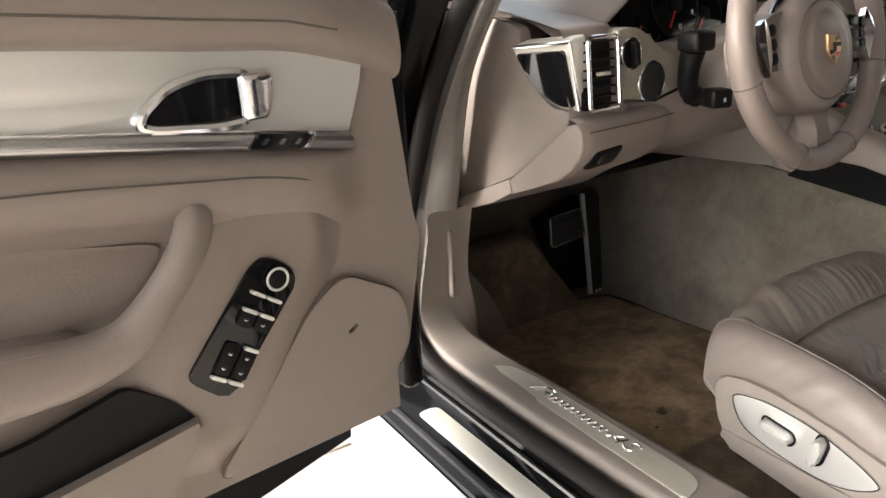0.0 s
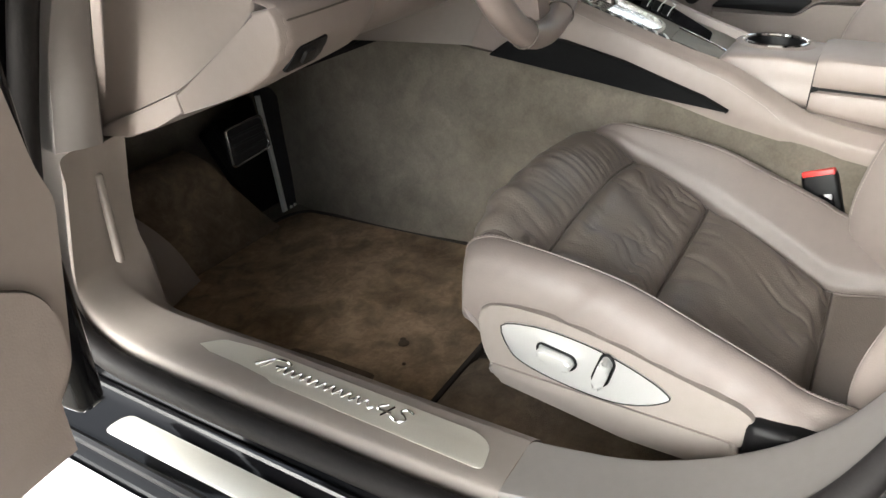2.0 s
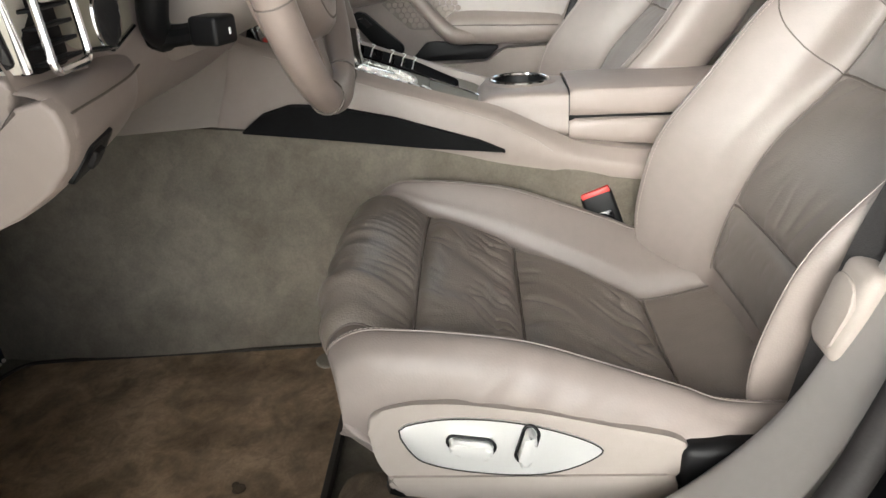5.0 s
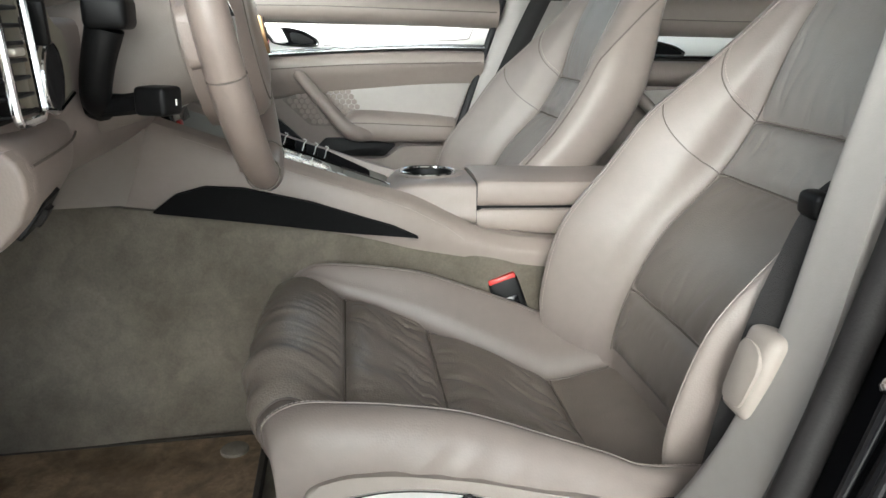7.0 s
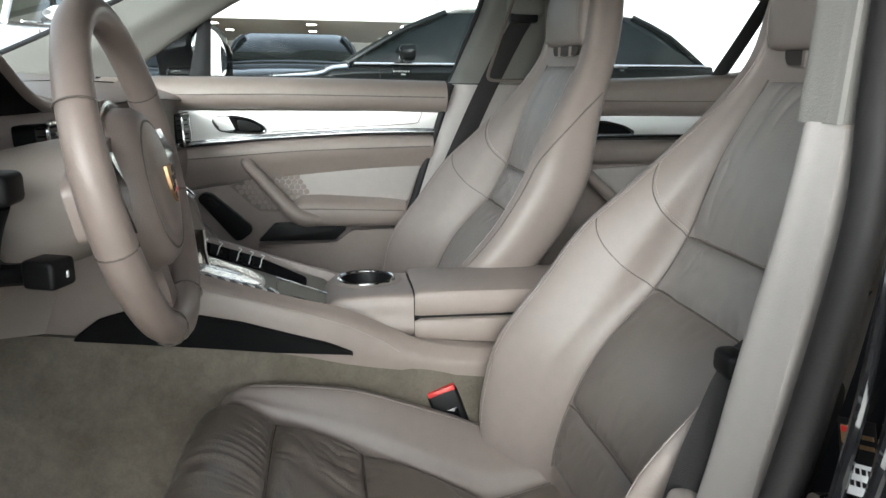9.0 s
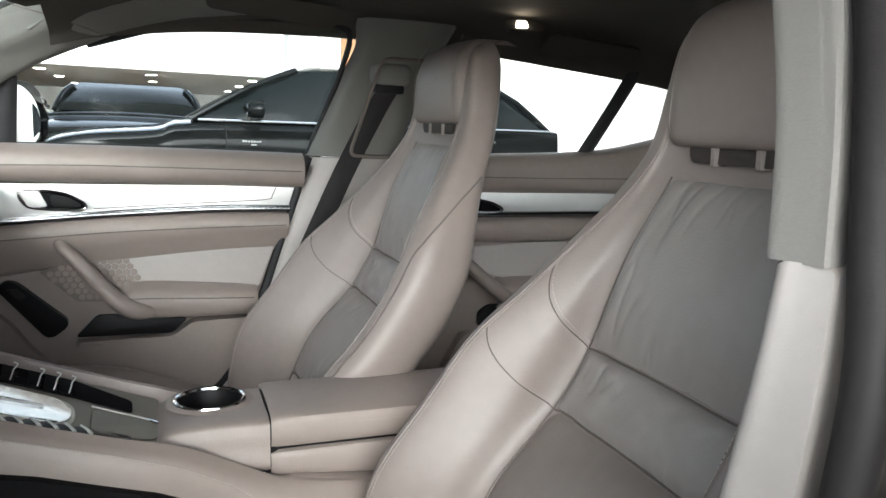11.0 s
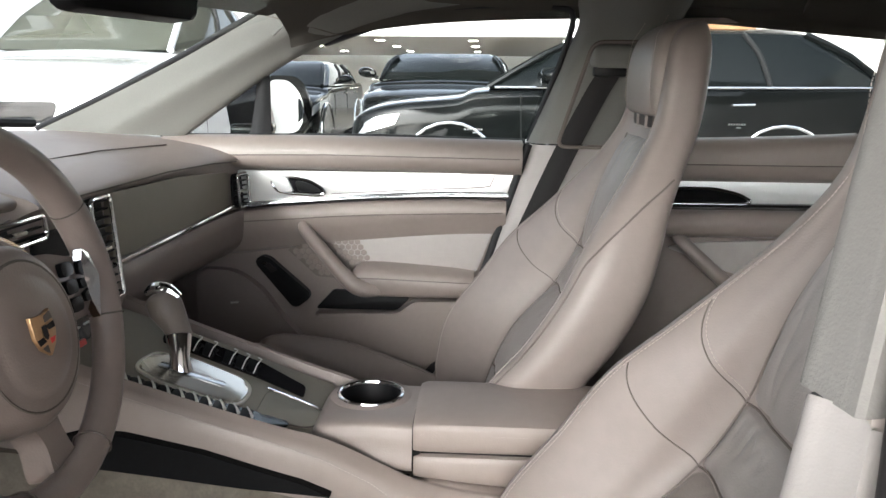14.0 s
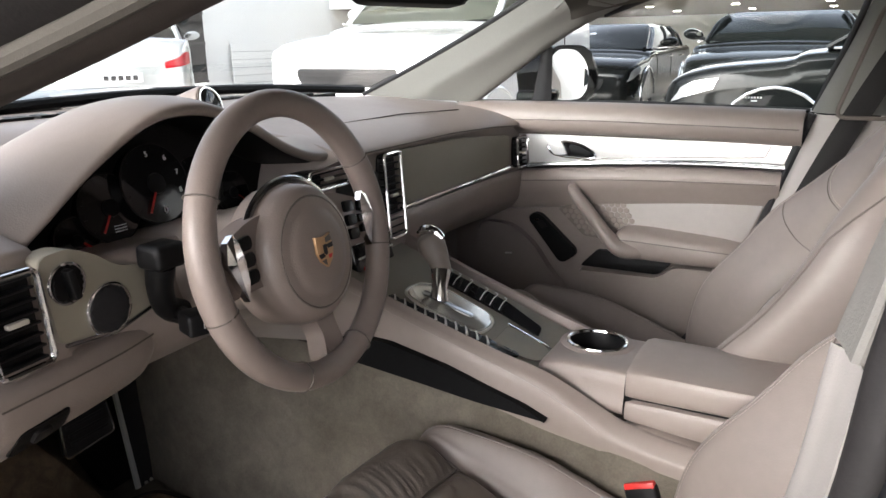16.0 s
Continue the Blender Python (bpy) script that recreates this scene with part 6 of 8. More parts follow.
door = thing("driver_door", "open car door with taupe leather lining and silver trim", "car door", (-1.45, 0.35, 0.0))


def dp(s, z, n=0.0):
    return DH + DD * s + DN * n + Vector((0, 0, z))


def on_door(name, pts, n, depth, mat, label="", r=0.01, bevel=0.004, seg=3):
    m = frame_of(DH + DN * n, -DD, (0, 0, 1))
    return piece(name, plate(rounded([(-s, z) for s, z in pts], r), depth, m, bevel, seg), mat, door, label)


outline = [(0.060, 1.04), (0.066, 0.917), (0.045, 0.722), (0.035, 0.69), (0.056, 0.587), (0.068, 0.530), (0.098, 0.494), (0.30, 0.455), (0.70, 0.405), (1.06, 0.37), (1.13, 0.55), (1.12, 0.80), (1.08, 1.08)]
on_door("lining", outline, 0.0, 0.03, DOORTRIM, "", 0.012, 0.010, 4)
on_door("shell", [(s - 0.012 if s < 0.5 else s + 0.02, z - (0.03 if z < 0.5 else -0.0)) for s, z in outline], -0.031, 0.02, RUBBER, "black rubber edge of the door", 0.012, 0.006)
on_door("outer_skin", [(s + 0.03 if s < 0.5 else s + 0.04, z - (0.10 if z < 0.5 else 0)) for s, z in outline], -0.052, 0.07, PAINT, "glossy black outer skin", 0.02, 0.02)


# block added at the door's hinge end to keep sun off the dashboard
b = box((0.004, -0.180, 0.42), (0.040, -0.050, 0.975), 0.012, 3)
b.transform(frame_of(DH, DD, DN))
piece("front_end", b, PAINT, door, "added black block at the door's hinge end that shades the dashboard")


def zb(s):
    return float(np.interp(s, (0.05, 0.09, 0.2, 0.3, 0.5, 1.1), (0.900, 0.919, 0.951, 0.959, 0.977, 1.005)))


def zs(s):
    return float(np.interp(s, (0.0, 0.13, 0.28, 0.5, 1.1), (0.80, 0.826, 0.850, 0.882, 0.955)))


ss = (0.062, 0.075, 0.10, 0.16, 0.22, 0.32, 0.50, 0.80, 1.09)
rows = []
for s in ss:
    k = min(1.0, (s - 0.05) / 0.12)
    rows.append([dp(s, zb(s) - 0.003, 0.0), dp(s, zb(s) + 0.006, 0.012 + 0.016 * k), dp(s, zb(s) + 0.026, 0.018 + 0.020 * k), dp(s, zb(s) + 0.050, 0.016 + 0.018 * k), dp(s, zb(s) + 0.080, 0.008), dp(s, zb(s) + 0.10, -0.03)])
piece("belt_roll", surface(rows, 4, 4), DOORLEATHER, door)
piece("belt_seam", tube([dp(s, zb(s) + 0.030, 0.0195 + 0.020 * min(1.0, (s - 0.05) / 0.12)) for s in ss[3:]], 0.0013, 5), SEAM, door)
top_edge = [(s, zb(s) + 0.004) for s in (0.112, 0.15, 0.2, 0.3, 0.5, 0.8, 1.09)]
low_edge = [(s, zs(s) + 0.019) for s in (1.09, 0.8, 0.5, 0.3, 0.139)]
on_door("trim_panel", top_edge + low_edge + [(0.130, 0.87), (0.117, 0.905)], 0.006, 0.01, BRIGHT, "satin silver trim panel", 0.004, 0.002)
ss2 = (0.140, 0.20, 0.28, 0.40, 0.55, 0.8, 1.09)
rows = [[dp(s, zs(s) + 0.021, 0.004), dp(s, zs(s) + 0.019, 0.014), dp(s, zs(s) + 0.012, 0.019), dp(s, zs(s) + 0.003, 0.018), dp(s, zs(s) - 0.002, 0.006)] for s in ss2]
piece("chrome_strip", surface(rows, 3, 4), STRIP, door, "polished dark chrome strip")
piece("strip_edge", tube([dp(s, zs(s) + 0.021, 0.013) for s in ss2], 0.0022, 6, n=3), CHROME, door)
on_door("lock_buttons", [(0.277, 0.852), (0.262, 0.868), (0.196, 0.857), (0.212, 0.842)], 0.0225, 0.012, GLOSS, "black lock button bar", 0.003, 0.002)
for k in range(3):
    b = [(0.262 - k * 0.02, 0.855 - k * 0.003), (0.256 - k * 0.02, 0.861 - k * 0.003), (0.250 - k * 0.02, 0.860 - k * 0.003), (0.256 - k * 0.02, 0.854 - k * 0.003)]
    on_door("lock_mark", b, 0.0232, 0.001, SMOKE, "", 0.001, 0)
on_door("button_trim", [(0.196, 0.860), (0.190, 0.858), (0.203, 0.842), (0.209, 0.843)], 0.0225, 0.01, CHROME, "", 0.002, 0.001)
bez = [(0.384, 0.892), (0.378, 0.905), (0.352, 0.926), (0.315, 0.935), (0.282, 0.934), (0.262, 0.932), (0.256, 0.905), (0.266, 0.882), (0.30, 0.879), (0.370, 0.886)]
piece("handle_well", plate(rounded([(-s, z) for s, z in bez], 0.014), 0.004, frame_of(DH + DN * 0.0085, -DD, (0, 0, 1)), 0), GLOSS, door, "dark handle well")
piece("handle_bezel", hoop(rounded([(-s, z) for s, z in bez], 0.014), 0.0062, frame_of(DH + DN * 0.010, -DD, (0, 0, 1)), 8), CHROME, door, "chrome handle surround")
rows = []
for z, lift, end in ((0.8795, 0.35, 0.244), (0.883, 0.85, 0.240), (0.893, 1.0, 0.236), (0.908, 1.0, 0.233), (0.922, 1.0, 0.231), (0.931, 0.85, 0.233), (0.935, 0.35, 0.238)):
    rows.append([dp(0.274, z, 0.012 * lift), dp(0.270, z, 0.019 * lift), dp(0.262, z, 0.0215 * lift), dp(0.250, z, 0.021 * lift), dp(end + 0.005, z, 0.0175 * lift), dp(end, z, 0.006)])
piece("handle_lever", surface(rows, 3, 3), CHROME, door, "polished release lever")
# leather band under the strip
rows = []
for s in (0.105, 0.125, 0.15, 0.18, 0.22, 0.28, 0.42, 0.6, 0.85, 1.09):
    k = min(1.0, (s - 0.105) / 0.10)
    k = k * k * (3 - 2 * k)
    rows.append([dp(s, zs(s) - 0.001, 0.004 * k), dp(s, zs(s) - 0.012, 0.026 * k), dp(s, zs(s) - 0.035, 0.034 * k), dp(s, zs(s) - 0.062, 0.028 * k), dp(s, zs(s) - 0.085, 0.010 * k), dp(s, zs(s) - 0.10, -0.002)])
piece("arm_band", surface(rows, 4, 4), DOORLEATHER, door)
piece("band_seam", tube([dp(s, z, n) for s, z, n in ((1.0, 0.912, 0.036), (0.6, 0.862, 0.0355), (0.45, 0.846, 0.0355), (0.36, 0.834, 0.0352), (0.27, 0.822, 0.0345), (0.21, 0.806, 0.032), (0.175, 0.785, 0.018))], 0.0012, 5, n=4), SEAM, door)
# grip running into the armrest
grip = [dp(0.348, 0.796, 0.006), dp(0.353, 0.787, 0.030), dp(0.374, 0.760, 0.045), dp(0.406, 0.726, 0.050), dp(0.445, 0.694, 0.052), dp(0.495, 0.682, 0.050), dp(0.56, 0.684, 0.046), dp(0.75, 0.690, 0.042), dp(1.05, 0.70, 0.036)]
piece("grip", tube(grip, [0.019, 0.020, 0.0195, 0.0195, 0.0225, 0.028, 0.033, 0.036, 0.037], 16, n=5, up=tuple(DN)), DOORLEATHER, door, "leather pull handle running into the armrest")
on_door("armrest_top", [(0.47, 0.694), (0.53, 0.712), (0.80, 0.722), (1.08, 0.73), (1.08, 0.662), (0.60, 0.652), (0.48, 0.660)], 0.062, 0.062, DOORLEATHER, "", 0.02, 0.018, 4)
on_door("recess_panel", [(0.375, 0.766), (0.528, 0.796), (1.06, 0.83), (1.06, 0.70), (0.53, 0.700), (0.425, 0.715)], 0.0055, 0.005, DOORLEATHER, "shaded fabric panel behind the grip", 0.02, 0.003)
sw = [(0.298, 0.720), (0.280, 0.730), (0.254, 0.716), (0.238, 0.692), (0.338, 0.576), (0.352, 0.576), (0.390, 0.612)]


def swell(s, z):
    """Height of the soft swelling round the window switches."""
    a, b = Vector((0.262, 0.735)), Vector((0.368, 0.575))
    p, d = Vector((s, z)), b - a
    t = min(1.0, max(0.0, (p - a).dot(d) / d.length_squared))
    sharp = d.x * (p - a).y - d.y * (p - a).x < 0  # the edge towards the hinge is crisp
    k = min(1.0, max(0.0, 1 - ((p - a - d * t).length - (0.050 if sharp else 0.042)) / (0.060 if sharp else 0.085)))
    return 0.0225 * k * k * (3 - 2 * k) - 0.001


rows = [[dp(s, z, swell(s, z)) for z in [0.44 + 0.005 * k for k in range(79)]] for s in [0.09 + 0.005 * k for k in range(83)]]
piece("switch_bed", mesh_grid(rows), DOORLEATHER, door)
on_door("switch_panel", sw, 0.0265, 0.01, GLOSS, "glossy black window switch panel", 0.014, 0.003)
ax = Vector((0.078, -0.108)).normalized()
ay = Vector((0.81, 0.586)).normalized()


def on_switch(name, u, v, w, h, mat, lift=0.0305, label=""):
    c = Vector((0.269, 0.703)) + ax * u + ay * v
    q = [c + ax * a * w + ay * b * h for a, b in ((-1, -1), (1, -1), (1, 1), (-1, 1))]
    on_door(name, [(p.x, p.y) for p in q], lift, 0.006, mat, label, 0.003, 0.0015, 2)


for u, half in ((0.056, 0.0105), (0.107, 0.019)):
    for v in (-0.0115, 0.0115):
        on_switch("window_switch", u, v, half, 0.0098, BLACK)
for u, v in ((0.026, -0.0115), (0.026, 0.0115), (0.047, -0.0115), (0.047, 0.0115), (0.089, -0.0115), (0.131, -0.0115), (0.131, 0.0115)):
    on_switch("switch_edge", u, v, 0.0021, 0.0100, EDGE, 0.0328, "bright switch edge")
for u in (0.058, 0.100, 0.118):
    for v in (-0.0115, 0.0115):
        on_switch("switch_mark", u, v, 0.0022, 0.0036, SMOKE, 0.0308, "small pale switch mark")
mk = dp(0.268, 0.700, 0.0300)
mk_m = frame_of(mk, -DD, (0, 0, 1))
piece("mirror_knob", disc(0.0125, 0.008, mk_m @ Matrix.Translation((0, 0, 0.002)), 0.002, 24), BLACK, door, "round mirror control")
piece("knob_ring", hoop(circle(0.0130, 28), 0.0017, mk_m @ Matrix.Translation((0, 0, 0.0015)), 6), EDGE, door, "silver ring")
on_door("pocket_well", [(0.382, 0.560), (0.406, 0.594), (0.452, 0.628), (0.55, 0.605), (0.70, 0.595), (1.05, 0.59), (1.05, 0.50), (0.60, 0.52)], 0.0245, 0.01, BLACK, "black door pocket", 0.012, 0.0)
on_door("pocket_front", [(0.382, 0.566), (0.54, 0.545), (0.70, 0.530), (1.06, 0.51), (1.06, 0.385), (0.70, 0.415), (0.48, 0.445), (0.432, 0.488), (0.384, 0.552)], 0.040, 0.04, DOORTRIM, "", 0.02, 0.012, 4)
spk = [(0.182, 0.664), (0.160, 0.666), (0.092, 0.628), (0.078, 0.605), (0.074, 0.560), (0.082, 0.522), (0.130, 0.492), (0.33, 0.458), (0.37, 0.46), (0.30, 0.54), (0.225, 0.635)]
on_door("speaker_cover", spk, 0.0125, 0.01, DOORLEATHER, "smooth speaker cover", 0.02, 0.004)
piece("speaker_seam", hoop(rounded([(-s, z) for s, z in spk], 0.02), 0.0018, frame_of(DH + DN * 0.009, -DD, (0, 0, 1)), 6), SEAM, door)
on_door("speaker_badge", [(0.172, 0.592), (0.158, 0.600), (0.155, 0.596), (0.169, 0.588)], 0.0135, 0.002, SMOKE, "", 0.001, 0.0005)

# ---- passenger door ----
pd = thing("passenger_door", "closed car door with leather lining, silver trim and honeycomb panel", "car door", (0.70, 0.0, 0.0))


def on_pass(name, pts, x, depth, mat, label="", r=0.01, bevel=0.004, seg=3, parent=None):
    return piece(name, plate(rounded([(-y, z) for y, z in pts], r), depth, frame_of((x, 0, 0), (0, -1, 0), (0, 0, 1)), bevel, seg), mat, parent or pd, label)


def gap_y(z):
    return float(np.interp(z, (0.25, 0.42, 0.50, 0.66, 0.80, 0.99), (-0.02, -0.136, -0.200, -0.258, -0.303, -0.362)))


base = [(0.52, 0.99), (-0.360, 0.985), (-0.300, 0.80), (-0.255, 0.66), (-0.197, 0.50), (-0.134, 0.42), (-0.05, 0.34), (0.10, 0.28), (0.52, 0.28)]
on_pass("lining", base, 0.690, 0.04, DOORTRIM, "", 0.01, 0.004)
on_pass("outer_skin", [(0.58, 0.98), (-0.40, 0.98), (-0.2, 0.30), (0.58, 0.22)], 0.78, 0.10, PAINT, "glossy black outer skin", 0.02, 0.02)
seal_pts = [(0.680, gap_y(z) - 0.006, z) for z in (0.28, 0.36, 0.42, 0.50, 0.58, 0.66, 0.74, 0.80, 0.90, 0.985)]
piece("edge_seal", tube([(x - 0.006, y, z) for x, y, z in seal_pts], 0.010, 8, n=2), RUBBER, pd, "black seal along the door edge")
rows = []
for y in (0.50, 0.40, 0.30, 0.10, -0.10, -0.25, -0.352):
    z = 0.990 + 0.006 * math.sin((y + 0.35) * 3)
    rows.append([(0.712, y, z - 0.004), (0.690, y, z + 0.002), (0.665, y, z - 0.003), (0.645, y, z - 0.018), (0.638, y, z - 0.042), (0.646, y, z - 0.064), (0.668, y, z - 0.077), (0.690, y, z - 0.080)])
piece("belt_roll", surface(rows, 3, 4), DOORLEATHER, pd)
piece("belt_seam", tube([(0.6385, 0.42, 0.952), (0.6385, 0.1, 0.957), (0.6385, -0.345, 0.952)], 0.0013, 5), SEAM, pd)
piece("window_strip", tube([(0.706, 0.52, 0.991), (0.706, 0.0, 0.997), (0.706, -0.36, 0.989)], 0.006, 6), RUBBER, pd)
on_pass("trim_panel", [(0.346, 0.913), (-0.338, 0.914), (-0.325, 0.870), (-0.10, 0.866), (0.05, 0.857), (0.20, 0.845), (0.346, 0.832)], 0.676, 0.02, BRIGHT, "satin silver trim panel", 0.003, 0.002)
piece("trim_groove", tube([(0.6755, -0.290, 0.911), (0.6755, -0.282, 0.892), (0.6755, -0.262, 0.882), (0.6755, -0.1, 0.873), (0.6755, 0.1, 0.860)], 0.0011, 5, n=3), SEAM, pd)
low = ((0.346, 0.828), (0.20, 0.840), (0.05, 0.852), (-0.10, 0.861), (-0.20, 0.864), (-0.323, 0.864))
rows = [[(0.690, y, z + 0.006), (0.668, y, z + 0.004), (0.664, y, z - 0.002), (0.668, y, z - 0.009), (0.690, y, z - 0.011)] for y, z in low]
piece("chrome_strip", surface(rows, 4, 3), SMOKE, pd, "dark polished strip under the trim panel")
piece("strip_edge", tube([(0.669, y, z + 0.005) for y, z in low], 0.0022, 6, n=3), CHROME, pd)
rows = []
for y, z, d in ((0.40, 0.815, 0.085), (0.30, 0.822, 0.082), (0.20, 0.832, 0.078), (0.05, 0.843, 0.074), (-0.10, 0.851, 0.068), (-0.20, 0.854, 0.064), (-0.318, 0.854, 0.060)):
    rows.append([(0.690, y, z), (0.664, y, z - 0.003), (0.652, y, z - 0.012), (0.647, y, z - 0.028), (0.652, y, z - d * 0.70), (0.664, y, z - d), (0.676, y, z - d - 0.022), (0.692, y, z - d - 0.03)])
piece("arm_band", surface(rows, 4, 4), DOORLEATHER, pd)
piece("band_seam", tube([(0.647, 0.36, 0.790), (0.6468, 0.2, 0.802), (0.6466, 0.0, 0.816), (0.6468, -0.31, 0.826)], 0.0012, 5, n=3), SEAM, pd)
on_pass("insert_panel", [(0.135, 0.762), (0.04, 0.772), (-0.08, 0.780), (-0.292, 0.787), (-0.250, 0.672), (-0.02, 0.690), (0.04, 0.70)], 0.676, 0.01, PALE, "pale grey leather insert", 0.01, 0.005)
grip = [(0.668, 0.168, 0.790), (0.640, 0.155, 0.776), (0.630, 0.120, 0.738), (0.626, 0.075, 0.685), (0.624, 0.040, 0.652), (0.632, 0.010, 0.640), (0.655, -0.04, 0.640)]
piece("grip", tube(grip, [0.012, 0.0150, 0.0165, 0.018, 0.021, 0.022, 0.02], 12, n=4, up=(1, 0, 0), flat=1.1), DOORLEATHER, pd, "slanting leather pull handle")
rows = []
for y, zt, zl, o in ((0.050, 0.672, 0.625, 0.010), (0.030, 0.690, 0.618, 0.0), (-0.02, 0.694, 0.617, 0.0), (-0.12, 0.688, 0.616, 0.002), (-0.20, 0.682, 0.616, 0.004), (-0.245, 0.676, 0.618, 0.010)):
    rows.append([(0.690, y, zt + 0.004), (0.660, y, zt), (0.628 + o, y, zt - 0.012), (0.620 + o, y, (zt + zl) / 2 - 0.004), (0.630 + o, y, zl + 0.006), (0.655, y, zl), (0.690, y, zl)])
piece("armrest", surface(rows, 4, 4), DOORLEATHER, pd)
piece("armrest_seam", tube([(0.6195, 0.035, 0.668), (0.6185, -0.02, 0.668), (0.6205, -0.12, 0.664), (0.624, -0.235, 0.660)], 0.0012, 5, n=2), SEAM, pd)
on_pass("switch_bezel", [(0.294, 0.690), (0.278, 0.706), (0.256, 0.702), (0.160, 0.616), (0.158, 0.600), (0.190, 0.576), (0.204, 0.580)], 0.668, 0.02, BLACK, "black window switch panel", 0.012, 0.004)
on_pass("window_switch", [(0.268, 0.682), (0.256, 0.690), (0.236, 0.672), (0.250, 0.664)], 0.663, 0.008, SEAL, "", 0.003, 0.002)
on_pass("switch_edge", [(0.273, 0.686), (0.270, 0.689), (0.259, 0.692), (0.262, 0.688)], 0.662, 0.006, CHROME, "", 0.001, 0.0005)
on_pass("pocket_well", [(0.145, 0.574), (0.100, 0.622), (0.06, 0.622), (-0.090, 0.606), (-0.058, 0.574)], 0.672, 0.012, BLACK, "black door pocket", 0.008, 0.002)
on_pass("pocket_front", [(0.150, 0.566), (0.105, 0.512), (0.02, 0.470), (-0.105, 0.432), (-0.150, 0.445), (-0.192, 0.50), (-0.235, 0.606), (-0.10, 0.602), (-0.060, 0.570)], 0.654, 0.04, DOORTRIM, "", 0.015, 0.010, 4)
on_pass("lower_step", [(0.03, 0.465), (-0.10, 0.428), (-0.12, 0.40), (0.0, 0.36), (0.12, 0.36), (0.12, 0.47)], 0.668, 0.03, DOORTRIM, "", 0.015, 0.008)
on_pass("speaker_cover", [(0.44, 0.672), (0.34, 0.668), (0.275, 0.62), (0.225, 0.548), (0.18, 0.50), (0.14, 0.42), (0.14, 0.32), (0.44, 0.32)], 0.662, 0.03, DOORTRIM, "smooth speaker cover", 0.03, 0.010, 4)
on_pass("speaker_badge", [(0.355, 0.588), (0.335, 0.590), (0.335, 0.586), (0.355, 0.584)], 0.659, 0.003, SATIN, "", 0.001, 0.0005)
bez = [(0.112, 0.862), (0.118, 0.874), (0.150, 0.892), (0.190, 0.900), (0.235, 0.898), (0.243, 0.888), (0.232, 0.866), (0.20, 0.860), (0.13, 0.857)]
on_pass("handle_well", bez, 0.6725, 0.004, GLOSS, "dark handle well", 0.012, 0)
piece("handle_bezel", hoop(rounded([(-y, z) for y, z in bez], 0.012), 0.0035, frame_of((0.671, 0, 0), (0, -1, 0), (0, 0, 1)), 8), CHROME, pd, "chrome handle surround")
on_pass("handle_lever", [(0.245, 0.898), (0.205, 0.900), (0.188, 0.866), (0.222, 0.864)], 0.664, 0.008, BRIGHT, "polished release lever", 0.004, 0.003)
on_pass("handle_pull", [(0.185, 0.893), (0.150, 0.886), (0.125, 0.872), (0.125, 0.864), (0.18, 0.865)], 0.668, 0.006, BLACK, "", 0.01, 0.003)
hexm = finish("hex_cell", plate([(0.0080 * math.cos(radians(60 * k + 30)), 0.0080 * math.sin(radians(60 * k + 30))) for k in range(6)], 0.003, frame_of((0, 0, 0), (0, -1, 0), (0, 0, 1)), 0.0012, 1), DOORTRIM)
field = on_pass("honeycomb_bed", [(0.212, 0.722), (0.130, 0.752), (0.060, 0.778), (-0.005, 0.700), (0.03, 0.660), (0.10, 0.652), (0.140, 0.655)], 0.6765, 0.01, INSERT, "honeycomb panel behind the handle", 0.006, 0.001)


def inside(y, z, poly):
    c = False
    for (a, b), (p, q) in zip(poly, poly[1:] + poly[:1]):
        if (b > z) != (q > z) and y < (p - a) * (z - b) / (q - b) + a:
            c = not c
    return c


hp = [(0.205, 0.720), (0.128, 0.748), (0.060, 0.772), (0.0, 0.702), (0.03, 0.664), (0.10, 0.657), (0.135, 0.660)]
for i in range(-1, 20):
    for j in range(-1, 14):
        y, z = 0.0 + (i + 0.5 * (j % 2)) * 0.0152, 0.652 + j * 0.0131
        if inside(y, z, hp):
            ob = new("hex_cell", hexm)
            ob.parent = field
            ob.location = Vector((0.6750, y, z)) - pd.location

# ---- rear door on the passenger side ----
rd = thing("rear_door", "closed rear car door with leather lining and silver trim", "car door", (0.70, -1.0, 0.0))
rp = lambda name, pts, x, depth, mat, label="", r=0.01, bevel=0.004, seg=3: on_pass(name, pts, x, depth, mat, label, r, bevel, seg, rd)
rp("lining", [(-0.50, 0.985), (-1.60, 1.0), (-1.60, 0.28), (-0.40, 0.28)], 0.700, 0.04, DOORTRIM, "", 0.01, 0.004)
rp("outer_skin", [(-0.42, 0.98), (-1.65, 0.98), (-1.65, 0.22), (-0.22, 0.22)], 0.78, 0.07, PAINT, "glossy black outer skin", 0.02, 0.02)
rows = []
for y, z in ((-0.52, 1.000), (-0.80, 1.004), (-1.05, 1.014), (-1.20, 1.028), (-1.32, 1.052), (-1.45, 1.085), (-1.60, 1.12)):
    rows.append([(0.720, y, z - 0.006), (0.700, y, z), (0.672, y, z - 0.004), (0.652, y, z - 0.02), (0.646, y, 0.95 + (z - 1.0) * 0.4), (0.654, y, 0.920), (0.680, y, 0.905), (0.705, y, 0.902)])
piece("belt_roll", surface(rows, 3, 4), DOORLEATHER, rd)
piece("belt_seam", tube([(0.6465, -0.6, 0.946), (0.6465, -1.0, 0.946), (0.6465, -1.5, 0.950)], 0.0013, 5), SEAM, rd)
rp("trim_panel", [(-0.50, 0.905), (-1.58, 0.905), (-1.58, 0.852), (-0.50, 0.848)], 0.686, 0.02, BRIGHT, "satin silver trim panel", 0.003, 0.002)
